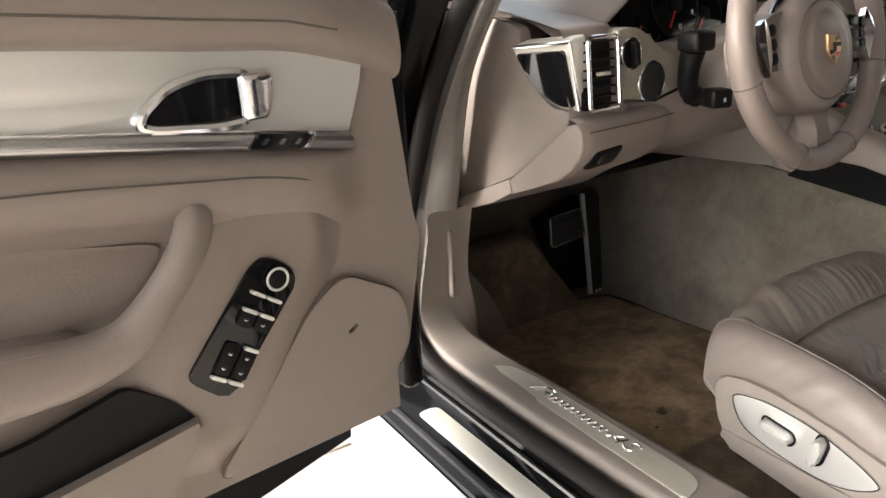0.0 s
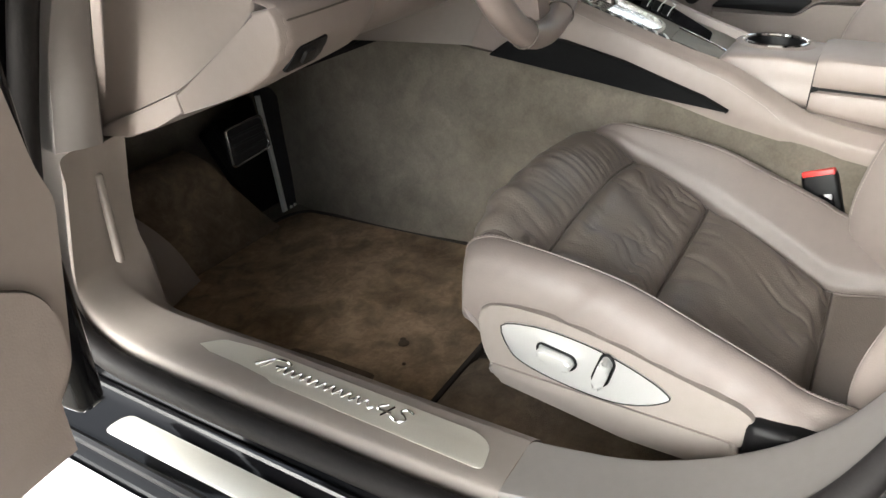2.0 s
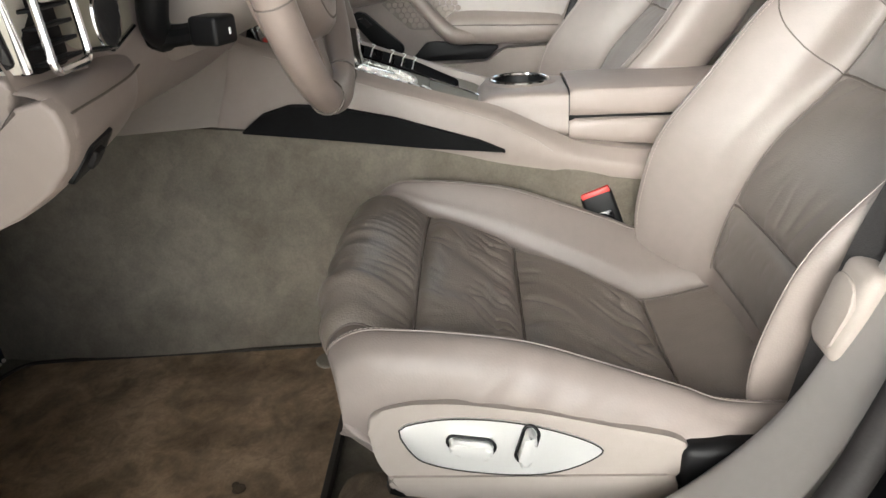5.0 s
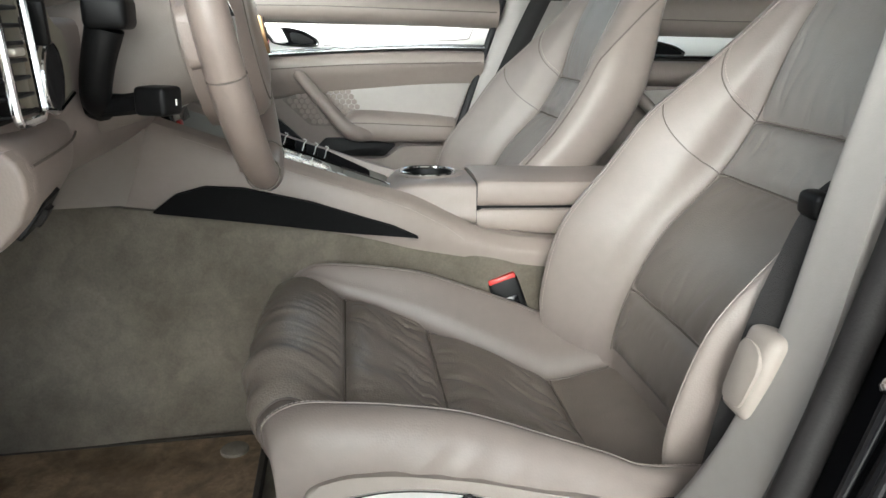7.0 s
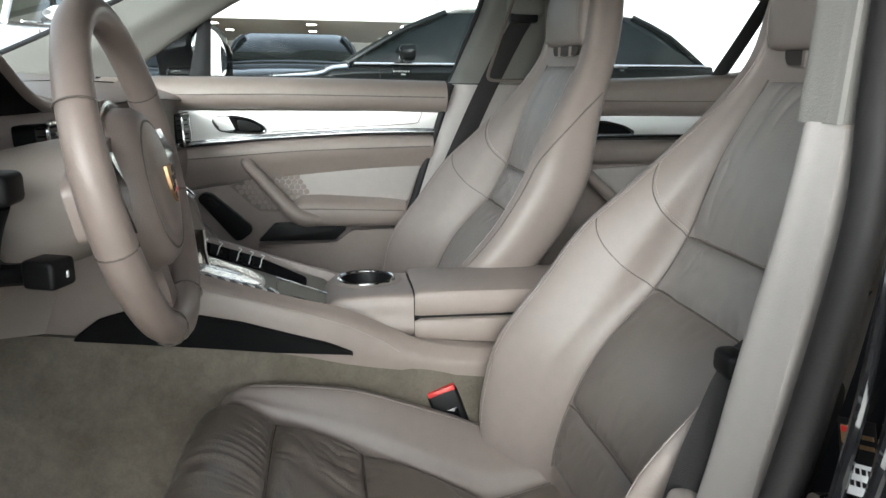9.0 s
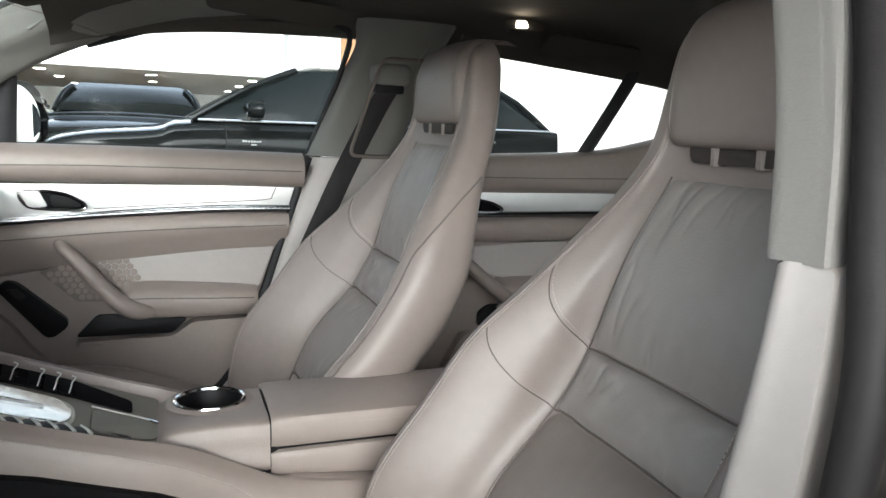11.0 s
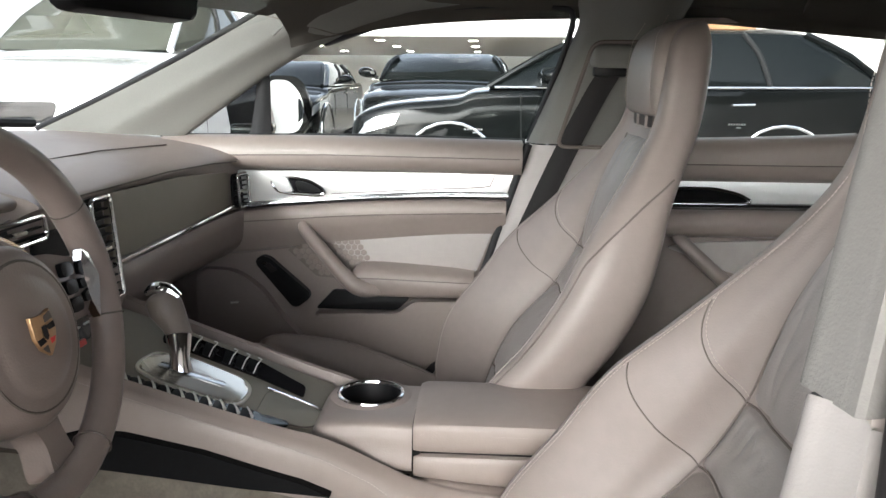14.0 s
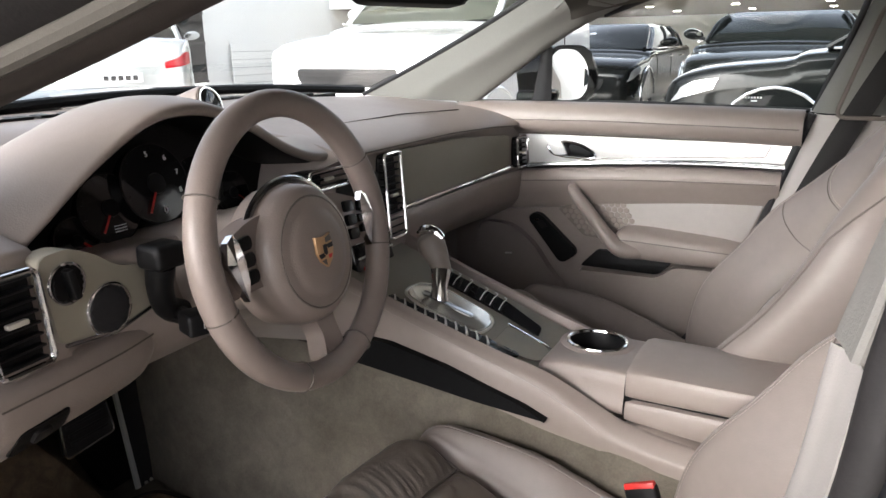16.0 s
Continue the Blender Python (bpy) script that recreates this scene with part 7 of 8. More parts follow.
piece("chrome_strip", tube([(0.680, -0.5, 0.844), (0.680, -1.0, 0.847), (0.680, -1.55, 0.850)], 0.008, 8, flat=1.0), SMOKE, rd)
bez = [(-0.69, 0.880), (-0.72, 0.888), (-0.80, 0.888), (-0.855, 0.876), (-0.885, 0.860), (-0.875, 0.853), (-0.70, 0.853)]
rp("handle_well", bez, 0.681, 0.004, GLOSS, "dark handle well", 0.012, 0)
piece("handle_bezel", hoop(rounded([(-y, z) for y, z in bez], 0.012), 0.004, frame_of((0.679, 0, 0), (0, -1, 0), (0, 0, 1)), 8), CHROME, rd, "chrome handle surround")
rows = []
for y in (-0.50, -0.8, -1.1, -1.4, -1.6):
    rows.append([(0.700, y, 0.838), (0.668, y, 0.834), (0.652, y, 0.818), (0.650, y, 0.800), (0.662, y, 0.780), (0.700, y, 0.768)])
piece("arm_band", surface(rows, 3, 4), DOORLEATHER, rd)
rp("insert_panel", [(-0.70, 0.745), (-0.80, 0.758), (-1.00, 0.768), (-1.5, 0.775), (-1.5, 0.66), (-0.90, 0.672), (-0.84, 0.69)], 0.688, 0.01, PALE, "pale grey leather insert", 0.01, 0.005)
piece("grip", tube([(0.678, -0.72, 0.775), (0.652, -0.74, 0.755), (0.640, -0.80, 0.700), (0.638, -0.87, 0.645), (0.64, -0.93, 0.612), (0.645, -1.0, 0.605)], [0.013, 0.016, 0.017, 0.018, 0.02, 0.02], 12, n=4, up=(1, 0, 0)), DOORLEATHER, rd, "slanting leather pull handle")
rows = []
for y, zt in ((-0.88, 0.668), (-0.92, 0.676), (-1.2, 0.676), (-1.45, 0.67)):
    rows.append([(0.700, y, zt), (0.66, y, zt - 0.004), (0.635, y, zt - 0.02), (0.632, y, zt - 0.045), (0.65, y, zt - 0.07), (0.700, y, zt - 0.075)])
piece("armrest", surface(rows, 3, 4), DOORLEATHER, rd)
rp("pocket_well", [(-0.83, 0.580), (-0.86, 0.600), (-1.2, 0.595), (-1.2, 0.545), (-0.83, 0.540)], 0.682, 0.012, BLACK, "black door pocket", 0.012, 0.002)
rp("pocket_front", [(-0.78, 0.53), (-1.3, 0.53), (-1.3, 0.38), (-0.70, 0.38)], 0.665, 0.03, DOORTRIM, "", 0.02, 0.010)
rp("switch_bezel", [(-0.60, 0.70), (-0.64, 0.68), (-0.64, 0.655), (-0.60, 0.665)], 0.690, 0.012, BLACK, "", 0.004, 0.002)

# ---- belts, reel cover, lights and handles ----
belt = thing("seat_belt", "dark seat belt hanging from the passenger pillar", "seat belt", (0.60, -0.45, 0.7))
rows = [[(x + 0.004, y + 0.026, z), (x, y, z - 0.0), (x + 0.004, y - 0.026, z)] for x, y, z in ((0.562, -0.528, 1.150), (0.569, -0.500, 1.10), (0.589, -0.440, 0.97), (0.602, -0.39, 0.85), (0.610, -0.352, 0.755), (0.60, -0.32, 0.66), (0.57, -0.29, 0.55))]
piece("webbing", surface(rows, 4, 3, 0.002), BELT, belt)
piece("guide", merged(box((0.540, -0.578, 1.152), (0.590, -0.484, 1.204), 0.018, 4)), PILLAR, belt, "pale belt guide cover")
piece("guide_slot", box((0.548, -0.560, 1.137), (0.578, -0.490, 1.162), 0.006), BLACK, belt)
piece("stop", box((0.592, -0.372, 0.745), (0.612, -0.342, 0.768), 0.005), BLACK, belt, "small black belt stop")
solo("belt_guide_recess", hoop(rounded([(0.41, 1.010), (0.56, 1.010), (0.585, 1.10), (0.585, 1.215), (0.47, 1.215)], 0.02), 0.004, frame_of((0.600, 0, 0), (0, -1, 0), (-0.15, 0, 1)) @ Matrix.Translation((0, 0, 0)), 6), SEAM, "recess outline for the belt height adjuster", "trim", "structure")
belt2 = thing("seat_belt", "dark seat belt behind the driver's seat bolster", "seat belt", (-0.69, -0.42, 0.6))
rows = [[(x + 0.020, y + 0.010, z), (x, y, z), (x - 0.022, y - 0.012, z)] for x, y, z in ((-0.712, -0.486, 0.84), (-0.694, -0.466, 0.79), (-0.668, -0.434, 0.757), (-0.676, -0.395, 0.68), (-0.686, -0.365, 0.60), (-0.690, -0.345, 0.50), (-0.692, -0.33, 0.40))]
piece("webbing", surface(rows, 4, 3, 0.002), BELT, belt2)
piece("stop", box((-0.676, -0.432, 0.733), (-0.640, -0.408, 0.760), 0.008, 3), BLACK, belt2, "black belt stop")
solo("pillar_lining", box((-0.735, -0.49, 0.36), (-0.640, -0.455, 0.755), 0.008), BELT, "black lining behind the hanging seat belt", "trim", "structure")
reel = thing("belt_cover", "beige moulded belt anchor cover beside the seat", "trim cover", (-0.69, -0.36, 0.58))
b = box((-0.026, -0.036, -0.046), (0.026, 0.020, 0.048), 0.012, 4)
b.transform(Matrix.Translation((-0.702, -0.362, 0.582)) @ Matrix.Rotation(radians(14), 4, "X"))
piece("cover", b, TRIM, reel)
piece("face", plate(rounded([(-0.020, -0.036), (0.016, -0.036), (0.022, 0.016), (0.008, 0.032), (-0.020, 0.032)], 0.010), 0.006, Matrix.Translation((-0.702, -0.362, 0.582)) @ Matrix.Rotation(radians(14), 4, "X") @ frame_of((0, 0.0225, 0), (-1, 0, 0), (0, 0, 1)), 0.002), TRIM, reel)
lamp = thing("roof_lamp", "small lit courtesy lamp in the headliner", "lamp", (0.466, -0.80, 1.31))
BULB = glow("lamp_glow", (1.0, 0.80, 0.60), 5.0)
piece("bezel", plate(rounded([(-0.05, -0.014), (0.05, -0.014), (0.05, 0.014), (-0.05, 0.014)], 0.008), 0.012, frame_of((0.480, -0.825, 1.304), (0, -1, 0.03), (0.55, 0, 0.8)), 0.003), HEADLINER, lamp)
piece("lens", plate(rounded([(-0.020, -0.009), (0.010, -0.009), (0.010, 0.009), (-0.014, 0.009)], 0.003), 0.006, frame_of((0.479, -0.815, 1.305), (0, -1, 0.03), (0.55, 0, 0.8)) @ Matrix.Translation((0, 0, 0.002)), 0.001), BULB, lamp, "glowing lamp lens")
for y0, y1, z in ((-0.13, -0.40, 1.315), (-0.90, -1.16, 1.285)):
    h = thing("grab_handle", "dark grab handle folded against the headliner", "grab handle", (0.53, (y0 + y1) / 2, z), group="grab handles")
    gm = frame_of((0.530, (y0 + y1) / 2, z - 0.012), (0, -1, -0.08), (0.62, 0, -0.5))
    half = (y0 - y1) / 2
    piece("mount", plate(rounded([(-half, -0.030), (half, -0.030), (half, 0.030), (-half, 0.030)], 0.02), 0.010, gm, 0.003), HEADLINER, h, "recessed mounting plate")
    piece("bar", hoop(rounded([(-half + 0.03, -0.014), (half - 0.03, -0.014), (half - 0.03, 0.026), (-half + 0.03, 0.026)], 0.014), 0.0085, gm @ Matrix.Translation((0, 0, 0.006)), 8), HEADLINER, h, "folded grip bar")
visor = thing("sun_visor", "folded dark taupe sun visor", "sun visor", (0.33, -0.02, 1.30))
piece("flap", plate(rounded([(-0.19, -0.08), (0.19, -0.08), (0.17, 0.075), (-0.19, 0.075)], 0.03), 0.02, frame_of((0.33, 0.0, 1.312), (1, 0, 0), (0, -1, 0.2)), 0.008, 3), HEADLINER, visor)
rvm = thing("rear_view_mirror", "black-backed interior mirror at the windscreen", "mirror", (0.02, 0.20, 1.20))
piece("housing", plate(rounded([(-0.12, -0.032), (0.12, -0.032), (0.11, 0.04), (-0.11, 0.04)], 0.03), 0.03, frame_of((-0.145, 0.150, 1.235), (1, -0.25, 0), (0, 0.15, 1)), 0.008, 3), BLACK, rvm)
piece("arm", tube([(-0.14, 0.17, 1.24), (-0.02, 0.24, 1.275)], 0.012, 8), BLACK, rvm)
wing = thing("wing_mirror", "black wing mirror outside the passenger window", "mirror", (0.98, 0.34, 1.03))
wmx = frame_of((0.90, 0.275, 1.050), (1, -0.35, 0), (0, 0.1, 1))
shape = [(x * 1.42, y * 1.08) for x, y in ((-0.055, -0.062), (0.045, -0.060), (0.072, -0.02), (0.066, 0.035), (0.030, 0.068), (-0.025, 0.070), (-0.062, 0.035))]
piece("housing", plate(rounded([(x * 1.12 + (0.05 if x > 0 else 0.004), y * 1.16) for x, y in shape], 0.03), 0.10, wmx @ Matrix.Translation((0, 0, -0.004)), 0.012, 4), PAINT, wing)
piece("mirror_glass", plate(rounded(shape, 0.025), 0.004, wmx @ Matrix.Translation((0, 0, 0.004)), 0.001), material("mirror_glass", (0.9, 0.9, 0.9), 0.02, 1.0), wing, "mirror glass")
piece("foot", box((0.73, 0.28, 0.985), (0.90, 0.36, 1.02), 0.012, 3), PAINT, wing)
solo("quarter_frame", surface([[(0.705, 0.248, 0.988), (0.698, 0.272, 0.988), (0.705, 0.298, 0.988)], [(0.69, 0.243, 1.06), (0.683, 0.258, 1.06), (0.69, 0.276, 1.06)], [(0.668, 0.236, 1.135), (0.662, 0.246, 1.135), (0.668, 0.256, 1.135)]], 3, 3, 0.008), RUBBER, "black bar of the quarter window", "window", "structure")

# rear bench
bench = thing("bench_seat", "dark rear bench seat in the back of the cabin", "car seat", (0.33, -1.5, 0.27))
piece("cushion", box((0.12, -1.75, 0.256), (0.62, -1.2, 0.50), 0.05, 4), LEATHER, bench)
rows = [[(0.12, y - 0.12, z), (0.13, y, z), (0.2, y + 0.03, z), (0.37, y + 0.01, z), (0.54, y + 0.03, z), (0.61, y, z), (0.62, y - 0.12, z)] for y, z in ((-1.62, 0.45), (-1.70, 0.65), (-1.80, 0.85), (-1.88, 1.0), (-1.92, 1.03))]
piece("backrest", surface(rows, 3, 3), LEATHER, bench)

# sill plate with raised chrome script strokes
sp = thing("sill_plate", "satin silver sill plate with a raised chrome script", "sill plate", (-0.85, 0.2, 0.394))
pl = [(-0.435, -0.018), (-0.40, 0.018), (-0.345, 0.026), (-0.030, 0.026), (-0.008, 0.016), (0.0, -0.020)]
spm = frame_of((-0.840, 0, 0.3955), (0, -1, 0), (0.999, 0, 0.03))
piece("plate", plate(rounded(pl, 0.010), 0.003, spm, 0.0012, 2), SATIN, sp)


def stroke(pts, r=0.0014):
    return tube([spm @ Vector((x, y + 0.006, 0.0012)) for x, y in pts], r, 6, n=4)


marks = [[(-0.326, -0.008), (-0.316, 0.004), (-0.309, 0.011), (-0.296, 0.014), (-0.284, 0.011), (-0.287, 0.004), (-0.300, 0.001)], [(-0.308, 0.010), (-0.313, 0.0), (-0.317, -0.009)]]
wave = []
for k in range(11):  # a run of slanted, joined arches
    x, high = -0.293 + 0.0122 * k, 0.0035 if k % 3 else 0.0045
    wave += [(x, -0.0062), (x + 0.0045, high - 0.002), (x + 0.0080, high), (x + 0.0092, -0.001)]
marks += [wave + [(-0.157, -0.0060), (-0.152, -0.003)], [(-0.138, 0.009), (-0.147, -0.001), (-0.128, -0.002)], [(-0.130, 0.009), (-0.138, -0.010)], [(-0.104, 0.009), (-0.114, 0.011), (-0.120, 0.006), (-0.112, 0.001), (-0.108, -0.004), (-0.115, -0.009), (-0.126, -0.006)]]
for m in marks:
    piece("script_stroke", stroke(m), CHROME, sp)

# faint printed marks etched on the side glass, as plain bars
for y, z, x, w in ((-0.238, 1.012, 0.693, 0.022), (-0.842, 1.030, 0.697, 0.020)):
    mark = thing("glass_mark", "faint white marks etched in the side window", "marking", (x, y, z), group="glass marks")
    for k in range(7):
        piece("bar", plate([(-w + k * w * 0.29, 0.002), (-w + k * w * 0.29 + w * 0.2, 0.002), (-w + k * w * 0.29 + w * 0.2, 0.0062), (-w + k * w * 0.29, 0.0062)], 0.0004, frame_of((x, y, z), (0, -1, 0), (-0.2, 0, 1)), 0), WHITE, mark)
    piece("bar", plate([(-w * 0.1, -0.005), (w * 0.5, -0.005), (w * 0.5, -0.002), (-w * 0.1, -0.002)], 0.0004, frame_of((x, y, z), (0, -1, 0), (-0.2, 0, 1)), 0), WHITE, mark)


# ---- the showroom and the parked cars ----
WALL = material("white_wall", (0.82, 0.82, 0.80), 0.7, grain=(4, 0.05), stain=0.05)
WOOD = material("brown_soffit", (0.075, 0.052, 0.036), 0.45, grain=(2, 0.2), stain=0.2)
ORANGE = material("wood_door", (0.45, 0.24, 0.11), 0.5, grain=(20, 0.3))
TINT = material("tinted_glass", (0.008, 0.010, 0.010), 0.06)
PALEGLASS = material("screen_glass", (0.060, 0.064, 0.046), 0.06, coat=0.15)
CARWHITE = material("white_car_paint", (0.85, 0.85, 0.85), 0.15, coat=1.0, grain=(3, 0.02))
CARSILVER = material("silver_car_paint", (0.62, 0.64, 0.64), 0.25, metal=0.4, coat=1.0, grain=(3, 0.05))
CARBLACK = material("black_car_paint", (0.007, 0.008, 0.008), 0.09, coat=0.0, grain=(3, 0.1))
CARGREY = material("dark_car_paint", (0.03, 0.035, 0.033), 0.15, coat=1.0, grain=(3, 0.1))
LAMPGLASS = material("headlamp", (0.75, 0.77, 0.78), 0.08, metal=0.6, grain=(40, 0.5))
TAIL = material("tail_lamp", (0.55, 0.02, 0.03), 0.12, coat=0.6, grain=(30, 0.3))
TYRE = material("tyre", (0.02, 0.02, 0.02), 0.8, grain=(60, 0.3))

for m in (TINT, CARBLACK, PALEGLASS):
    m.node_tree.nodes["Principled BSDF"].inputs["Specular IOR Level"].default_value = 0.2


def parked_car(label, paint, m, length, width, height, hood, front_deck, roof0, roof1, tail_deck, glass, lamp=0.0):
    """A car whose nose points along +x of the pose m; the decks and roof ends are measured back from the nose."""
    car = tagged(new("parked_car"), label, "car", "parked cars")
    car.matrix_world = m
    w, L = width / 2, length
    belt = hood + 0.10

    def mesh(name, bm, mat, parent=car, lab="", sharp=35):
        ob = new(name, finish(name, bm, mat, sharp))
        ob.parent = parent
        return tagged(ob, lab)

    st = [(0.0, 0.72, 0.30, 0.55), (0.04, 0.84, 0.24, hood - 0.22), (0.16, 0.93, 0.20, hood - 0.12), (0.45, 0.98, 0.18, hood - 0.05), (front_deck * 0.75, 1.0, 0.18, hood), (front_deck, 1.0, 0.18, belt - 0.03), ((front_deck + L) / 2, 1.0, 0.18, belt), (tail_deck, 1.0, 0.20, belt + 0.02), (L - 0.25, 0.96, 0.24, belt), (L - 0.05, 0.88, 0.28, belt - 0.08), (L, 0.78, 0.34, belt - 0.25)]
    rows = []
    for x, k, lo, hi in st:
        ww = w * k
        rows.append([(-x, -ww * 0.9, lo), (-x, -ww, lo + 0.12), (-x, -ww, (lo + hi) / 2 + 0.05), (-x, -ww * 0.985, hi - 0.08), (-x, -ww * 0.90, hi - 0.01), (-x, -ww * 0.5, hi + 0.02), (-x, 0, hi + 0.03), (-x, ww * 0.5, hi + 0.02), (-x, ww * 0.90, hi - 0.01), (-x, ww * 0.985, hi - 0.08), (-x, ww, (lo + hi) / 2 + 0.05), (-x, ww, lo + 0.12), (-x, ww * 0.9, lo)])
    bm = surface(rows, 4, 3)
    for r in (rows[0], rows[-1]):
        bm.faces.new([bm.verts.new(p) for p in spline(r, 3)])
    bmesh.ops.remove_doubles(bm, verts=bm.verts, dist=1e-4)
    mesh("body", bm, paint)

    def ring(x0, x1, ww, z, n=10):
        side = [(-x0 - (x1 - x0) * t, ww * (1 - 0.10 * abs(2 * t - 1) ** 4), z) for t in [k / n for k in range(n + 1)]]
        return [(x, -y, z) for x, y, z in side][::1] + [(x, y, z) for x, y, z in side[::-1]]

    g0 = ring(front_deck - 0.05, tail_deck + 0.05, w * 0.93, belt - 0.01)
    g1 = ring((front_deck + roof0) / 2, (tail_deck + roof1) / 2 + 0.03, w * 0.86, (belt + height) / 2 + 0.02)
    g2 = ring(roof0, roof1, w * 0.76, height - 0.05)
    g3 = ring(roof0 + 0.12, roof1 - 0.12, w * 0.66, height - 0.005)
    mesh("greenhouse", mesh_grid([g0, g1, g2], close_v=True), glass, car, "tinted windows all round", 50)
    bm = mesh_grid([g2, g3], close_v=True)
    bm.faces.new([bm.verts.new((x, y, height)) for x, y, z in g3])
    bmesh.ops.remove_doubles(bm, verts=bm.verts, dist=0.008)
    mesh("roof", bm, paint, car, "", 60)
    n = len(g0) // 2
    for s in (0, 1):
        for k in ((0, 4, 7, 10) if s == 0 else (11, 14, 17, 21)):
            pts = [Vector(g[k]) * 1.0 for g in (g0, g1, g2)]
            mesh("pillar", tube([p + Vector((0, (-0.004 if s == 0 else 0.004), 0)) for p in pts], 0.030 if k in (0, 10, 11, 21) else 0.022, 8, n=2), paint if k in (0, 10, 11, 21) else TYRE)
        y = -1 if s == 0 else 1
        mesh("belt_strip", tube([(-front_deck, y * w * 0.955, belt - 0.01), (-(front_deck + tail_deck) / 2, y * w * 0.965, belt + 0.0), (-tail_deck, y * w * 0.95, belt + 0.01)], 0.010, 6), CHROME)
        mesh("wing_mirror", surface([[(-front_deck - 0.42 - dx, y * (w - 0.02 + o * k), belt + 0.085 + (z - 0.06) * k) for o, z in ((0.02, 0.01), (0.12, -0.01), (0.22, 0.02), (0.25, 0.08), (0.18, 0.13), (0.06, 0.11))] for dx, k in ((-0.06, 0.3), (-0.03, 0.8), (0.03, 1.0), (0.09, 1.0), (0.10, 0.5))], 3, 3, 0.0, True), paint)
        mesh("mirror_foot", tube([(-front_deck - 0.42, y * (w - 0.05), belt + 0.02), (-front_deck - 0.42, y * (w + 0.06), belt + 0.045)], 0.022, 8), TYRE)
        lamp_pts = [[(-x - 0.02 * j, y * (w * k + 0.006), hood + lo + (hi - lo) * j / 2) for x, k, lo, hi in ((0.03, 0.79, -0.36, -0.29), (0.10, 0.90, -0.34, -0.24), (0.24, 0.965, -0.29, -0.17), (0.44, 0.99, -0.23, -0.14))] for j in range(3)]
        mesh("headlamp", surface(lamp_pts, 3, 3, 0.04), SMOKE if paint is CARWHITE else LAMPGLASS, car, "dark chrome headlamp" if paint is CARWHITE else "clear headlamp")
        tl = [[(-x, y * (w * k + 0.008), belt + lamp + lo + (hi - lo) * j / 2) for x, k, lo, hi in ((L + 0.008, 0.60, -0.37, -0.29), (L - 0.005, 0.80, -0.35, -0.23), (L - 0.06, 0.885, -0.33, -0.17), (L - 0.20, 0.955, -0.31, -0.16))] for j in range(3)]
        mesh("tail_lamp", surface(tl, 3, 3, 0.05), TAIL, car, "red tail lamp")
        for x in (0.92, L - 1.0):
            wh = mesh("wheel", merged(hoop_wheel(0.36, 0.235)), TYRE)
            wh.matrix_basis = Matrix.Translation((-x, y * (w - 0.12), 0.36)) @ Matrix.Rotation(radians(90) * -y, 4, "X")
            rim = new("rim", finish("rim", spokes(0.26), SATIN))
            rim.parent = wh
            rim.location = (0, 0, 0.09)
            arch = [(-x + 0.42 * math.cos(a), y * (w + 0.004), 0.34 + 0.42 * math.sin(a)) for a in [math.pi * k / 12 for k in range(13)]]
            mesh("arch", tube(arch, 0.014, 6), CHROME if paint in (CARBLACK, CARGREY) else paint)
        mesh("door_seam", tube([(-front_deck - 0.25, y * (w + 0.002), 0.35), (-front_deck - 0.22, y * (w + 0.0), belt - 0.06)], 0.005, 5), TYRE)
        mesh("door_seam", tube([(-front_deck - 1.25, y * (w + 0.002), 0.35), (-front_deck - 1.25, y * (w + 0.0), belt - 0.06)], 0.005, 5), TYRE)
        for x in (front_deck + 1.05, front_deck + 2.0):
            mesh("door_handle", tube([(-x, y * (w + 0.012), belt - 0.14), (-x - 0.18, y * (w + 0.012), belt - 0.135)], 0.014, 8, flat=0.8), CHROME)
    mesh("grille", plate(rounded([(-0.47, hood - 0.45), (0.47, hood - 0.45), (0.53, hood - 0.30), (-0.53, hood - 0.30)], 0.05), 0.05, frame_of((0.055, 0, 0), (0, 1, 0), (-0.08, 0, 1)), 0.01), TYRE)
    for k in range(4):
        mesh("grille_bar", tube([(0.050, -0.47, hood - 0.43 + 0.032 * k), (0.062, 0, hood - 0.43 + 0.032 * k), (0.050, 0.47, hood - 0.43 + 0.032 * k)], 0.0035, 6), SEAL)
    mesh("number_plate", plate([(-0.26, 0.62), (0.26, 0.62), (0.26, 0.74), (-0.26, 0.74)], 0.02, frame_of((-L - 0.012, 0, 0.08), (0, -1, 0), (0, 0, 1)), 0.004), WHITE, car, "plate with plain bars")
    for k in range(5):
        mesh("plate_bar", plate([(-0.22 + k * 0.09, 0.65), (-0.16 + k * 0.09, 0.65), (-0.16 + k * 0.09, 0.71), (-0.22 + k * 0.09, 0.71)], 0.004, frame_of((-L - 0.015, 0, 0.08), (0, -1, 0), (0, 0, 1)), 0), TYRE)
    return car


def hoop_wheel(r, wd):
    rows = []
    for rr, z in ((r * 0.70, -wd / 2), (r * 0.95, -wd / 2), (r, -wd / 2 + 0.03), (r, wd / 2 - 0.03), (r * 0.95, wd / 2), (r * 0.70, wd / 2), (r * 0.66, wd / 2 - 0.05), (0.02, wd / 2 - 0.06)):
        rows.append([(rr * math.cos(2 * math.pi * k / 32), rr * math.sin(2 * math.pi * k / 32), z) for k in range(32)])
    return mesh_grid(rows, close_v=True)


def spokes(r):
    bm = hoop(circle(r, 32), 0.014, None, 6)
    for k in range(10):
        a = 2 * math.pi * k / 10
        tube([(0.03 * math.cos(a), 0.03 * math.sin(a), 0), (r * math.cos(a), r * math.sin(a), 0.005)], 0.014, 6, bm=bm)
    return bm


def at(x, y, heading):
    return pose(x, y, 0.0065, 0, 0, heading)


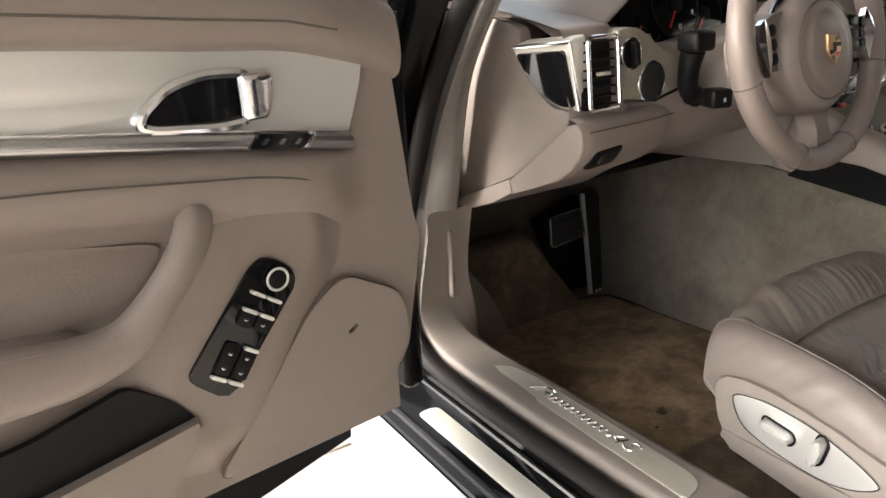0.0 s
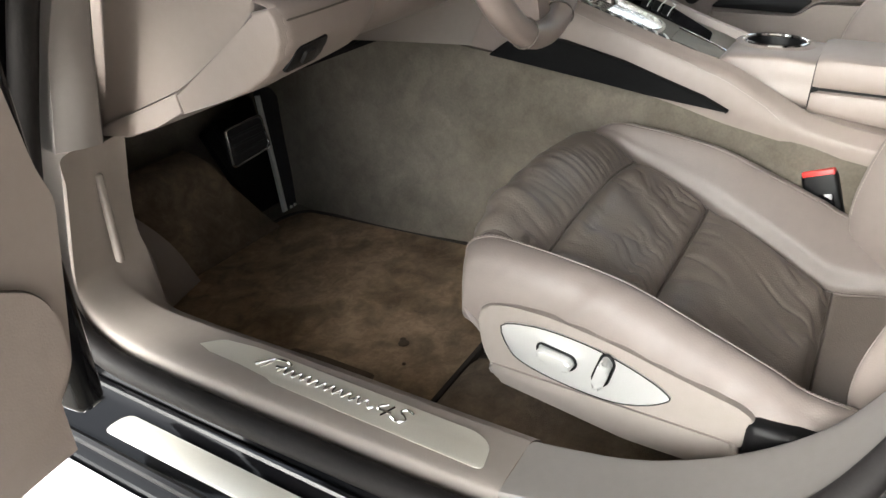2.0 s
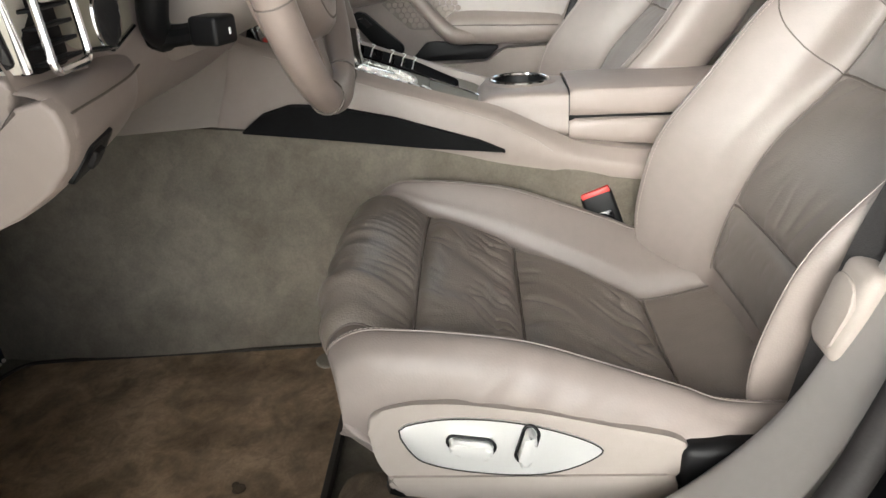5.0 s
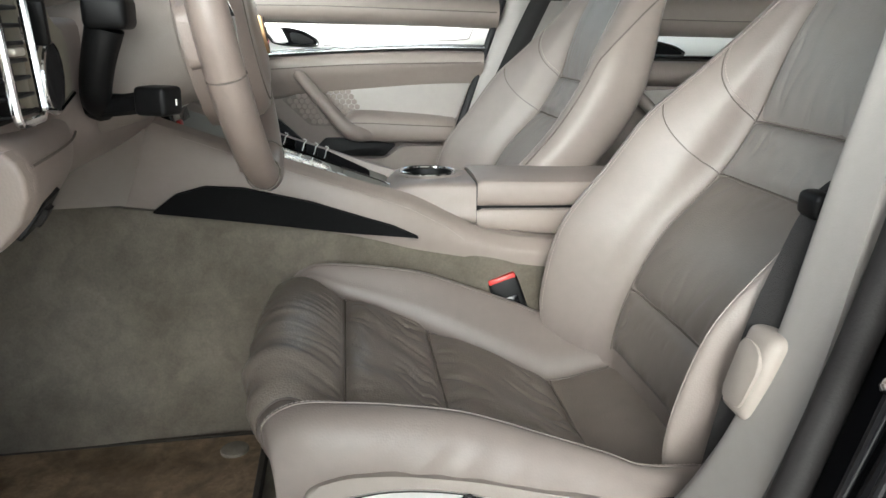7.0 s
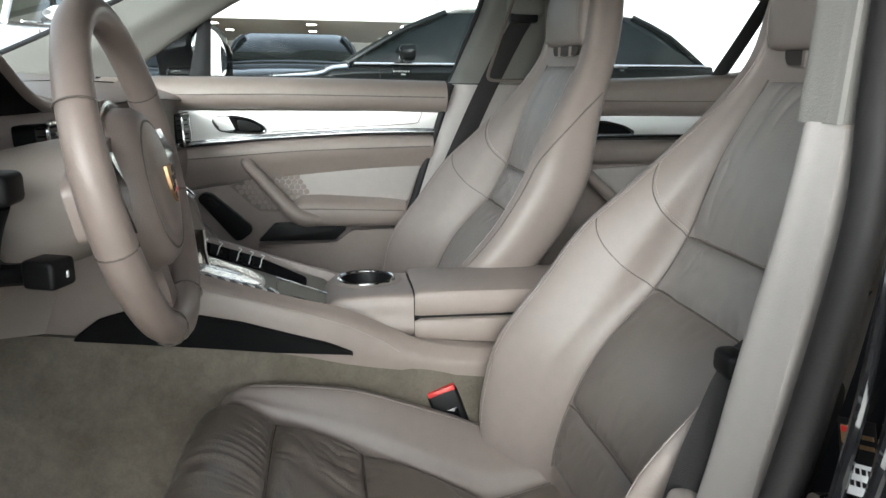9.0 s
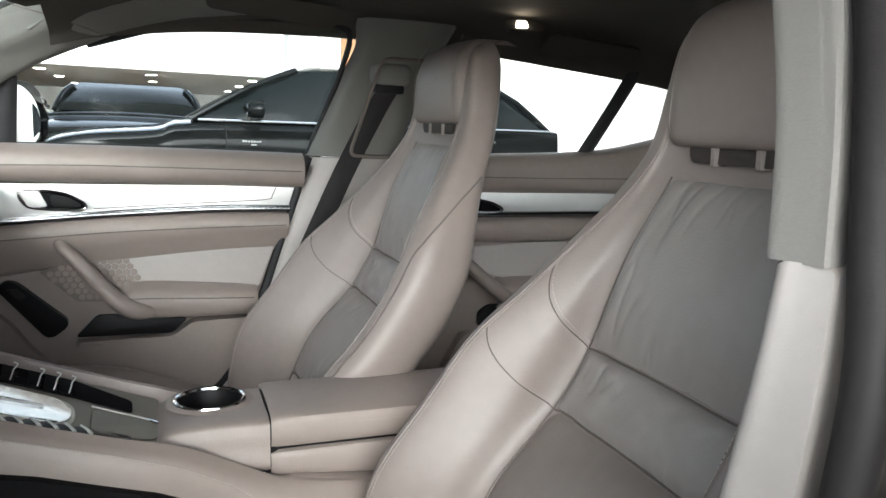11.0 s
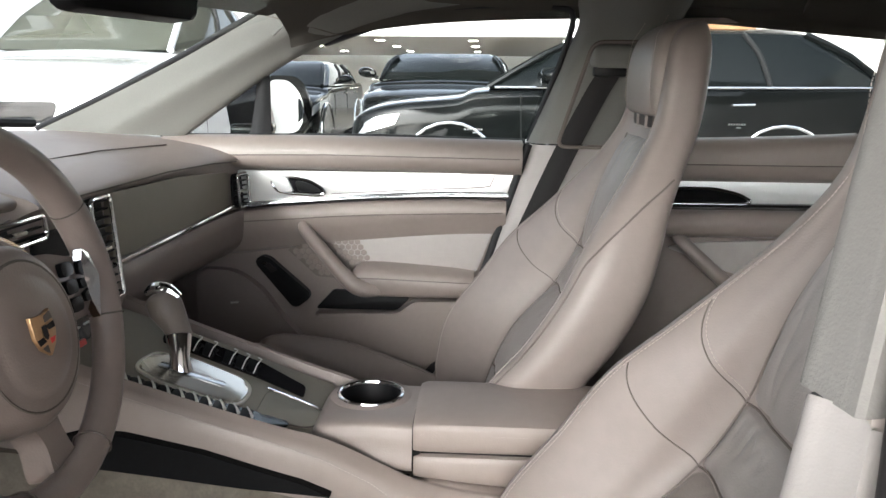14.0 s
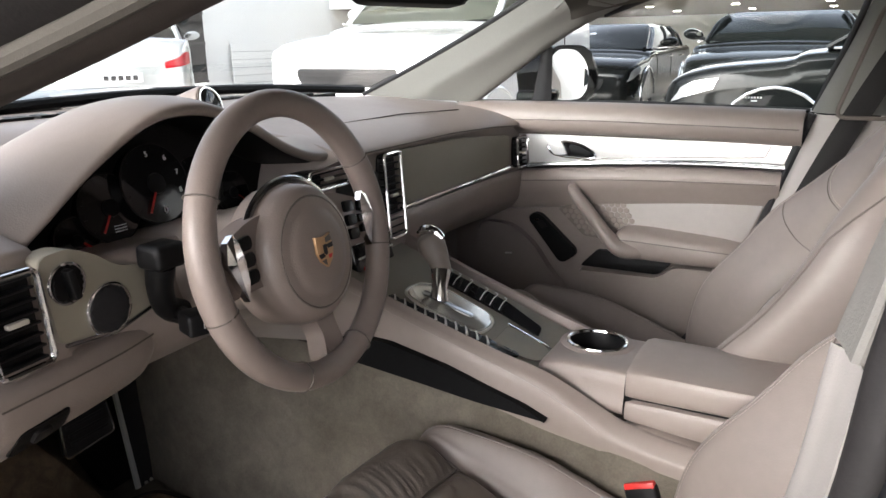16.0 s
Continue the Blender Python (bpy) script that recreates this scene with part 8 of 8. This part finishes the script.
parked_car("black estate car parked beside the showroom wall", CARBLACK, at(6.35, 0.98, 90), 4.75, 1.90, 1.57, 0.97, 1.30, 2.15, 3.95, 4.60, TINT, 0.08)
parked_car("black off-road car facing the aisle", CARBLACK, at(7.65, 0.33, 180), 4.6, 1.95, 1.47, 1.02, 1.25, 1.75, 3.9, 4.3, TINT)
parked_car("black saloon car in the dim back row", CARBLACK, at(9.3, 3.1, 180), 4.6, 1.85, 1.40, 0.92, 1.3, 2.0, 3.6, 4.1, TINT)
parked_car("black saloon car in the dim back row", CARBLACK, at(10.4, 5.3, 180), 4.6, 1.85, 1.40, 0.92, 1.3, 2.0, 3.6, 4.1, TINT)
parked_car("white off-road car facing the black car's bonnet", CARWHITE, at(4.0, 3.25, 178), 3.5, 1.94, 1.90, 1.25, 1.25, 1.90, 2.9, 3.25, PALEGLASS)
parked_car("pale silver hatchback seen from behind", CARSILVER, at(8.73, 11.4, 48), 4.6, 1.82, 1.62, 1.14, 1.3, 1.95, 3.5, 4.05, TINT)

solo("wall_east", box((34, -14, 0), (34.3, 30, 5.0)), WALL, "white far wall of the showroom", "wall", "structure")
solo("wall_south", box((8.3, -8.5, 0), (8.6, -1.9, 4.6)), WALL, "bright white showroom wall behind the black estate", "wall", "structure")
solo("wall_yard", box((12.62, 13.56, 0), (22.0, 13.8, 5.0)), WALL, "white rendered wall across the yard", "wall", "structure")
boards = thing("wall_boards", "white horizontal wall boards across the yard", "cladding", (14.3, 13.5, 0.0))
bmesh_board = finish("board", box((-0.8, -0.03, 0.0), (0.8, 0.0, 0.186), 0.004, 1), WALL)
for k in range(6):
    ob = new("board", bmesh_board)
    ob.parent = boards
    ob.location = (0, -0.02, 0.02 + 0.2 * k)
piece("backing", box((13.52, 13.47, 0.0), (15.08, 13.50, 1.20)), CARSILVER, boards, "grey gap behind the boards")
shop = thing("shop_window", "dark tall window beside the white wall", "window", (12.0, 13.5, 0.0), "structure")
piece("pane", box((11.1, 13.45, 0.3), (12.6, 13.55, 3.4)), TINT, shop)
for z in (0.3, 1.2, 1.9, 2.8):
    piece("bar", box((11.1, 13.42, z), (12.6, 13.46, z + 0.06)), TYRE, shop)
soffit = thing("showroom_soffit", "brown timber soffit with small downlights", "ceiling", (24, 3, 2.27), "structure")
piece("boarding", box((18.2, -3.4, 2.17), (33.9, 24.0, 2.32)), WOOD, soffit)
piece("fascia", box((17.9, -3.6, 2.17), (18.2, 24.0, 3.6)), WALL, soffit, "white fascia beam")
SPOT = glow("downlight_glow", (1.0, 0.93, 0.8), 30.0)
for x in (20.2, 24.0, 28.5):
    for k in range(7):
        piece("downlight", disc(0.13, 0.02, pose(x, -2.4 + 2.6 * k, 2.168, 180, 0, 0), 0.004, 16), SPOT, soffit, "small round downlight")
col_ = thing("column", "white square showroom column", "column", (8.75, -1.75, 0), "structure")
piece("shaft", box((8.55, -2.0, 0.0), (8.95, -1.55, 2.5), 0.01), WALL, col_)
piece("head", box((8.2, -2.6, 2.28), (9.2, -0.9, 2.9), 0.01), WALL, col_)
solo("timber_door", box((8.2, -3.4, 1.2), (8.29, -2.15, 3.0)), ORANGE, "orange timber panel on the white wall", "panel", "structure")
# walls and ceiling added out of view to shape the light, and the canopy
# white stretch added only so that the wing mirror reflects something bright
solo("wall_west", box((2.6, -6.3, 0), (9, -6.0, 4.2)), WALL, "added white wall that brightens the wing mirror", "wall", "structure")
# added unseen wall; its grey keeps bounced light off the open door
solo("wall_back", box((-9, -6.3, 0), (2.6, -6.0, 4.2)), material("grey_wall", (0.38, 0.36, 0.34), 0.7, grain=(4, 0.1), stain=0.1), "unseen wall added behind the car, grey to weaken its bounce", "wall", "structure")
solo("canopy", box((6.5, -6.0, 3.3), (10.5, 9.0, 3.5)), WALL, "white flat canopy over the parked cars", "ceiling", "structure")
# added out of view: leaves only low light from the sides and front
solo("ceiling", box((-3.8, -5.5, 2.6), (2.6, 1.4, 2.8)), material("added_ceiling_grey", (0.42, 0.41, 0.39), 0.85, grain=(4, 0.1), stain=0.1), "unseen grey ceiling added over the car to cut the sky light", "ceiling", "structure")
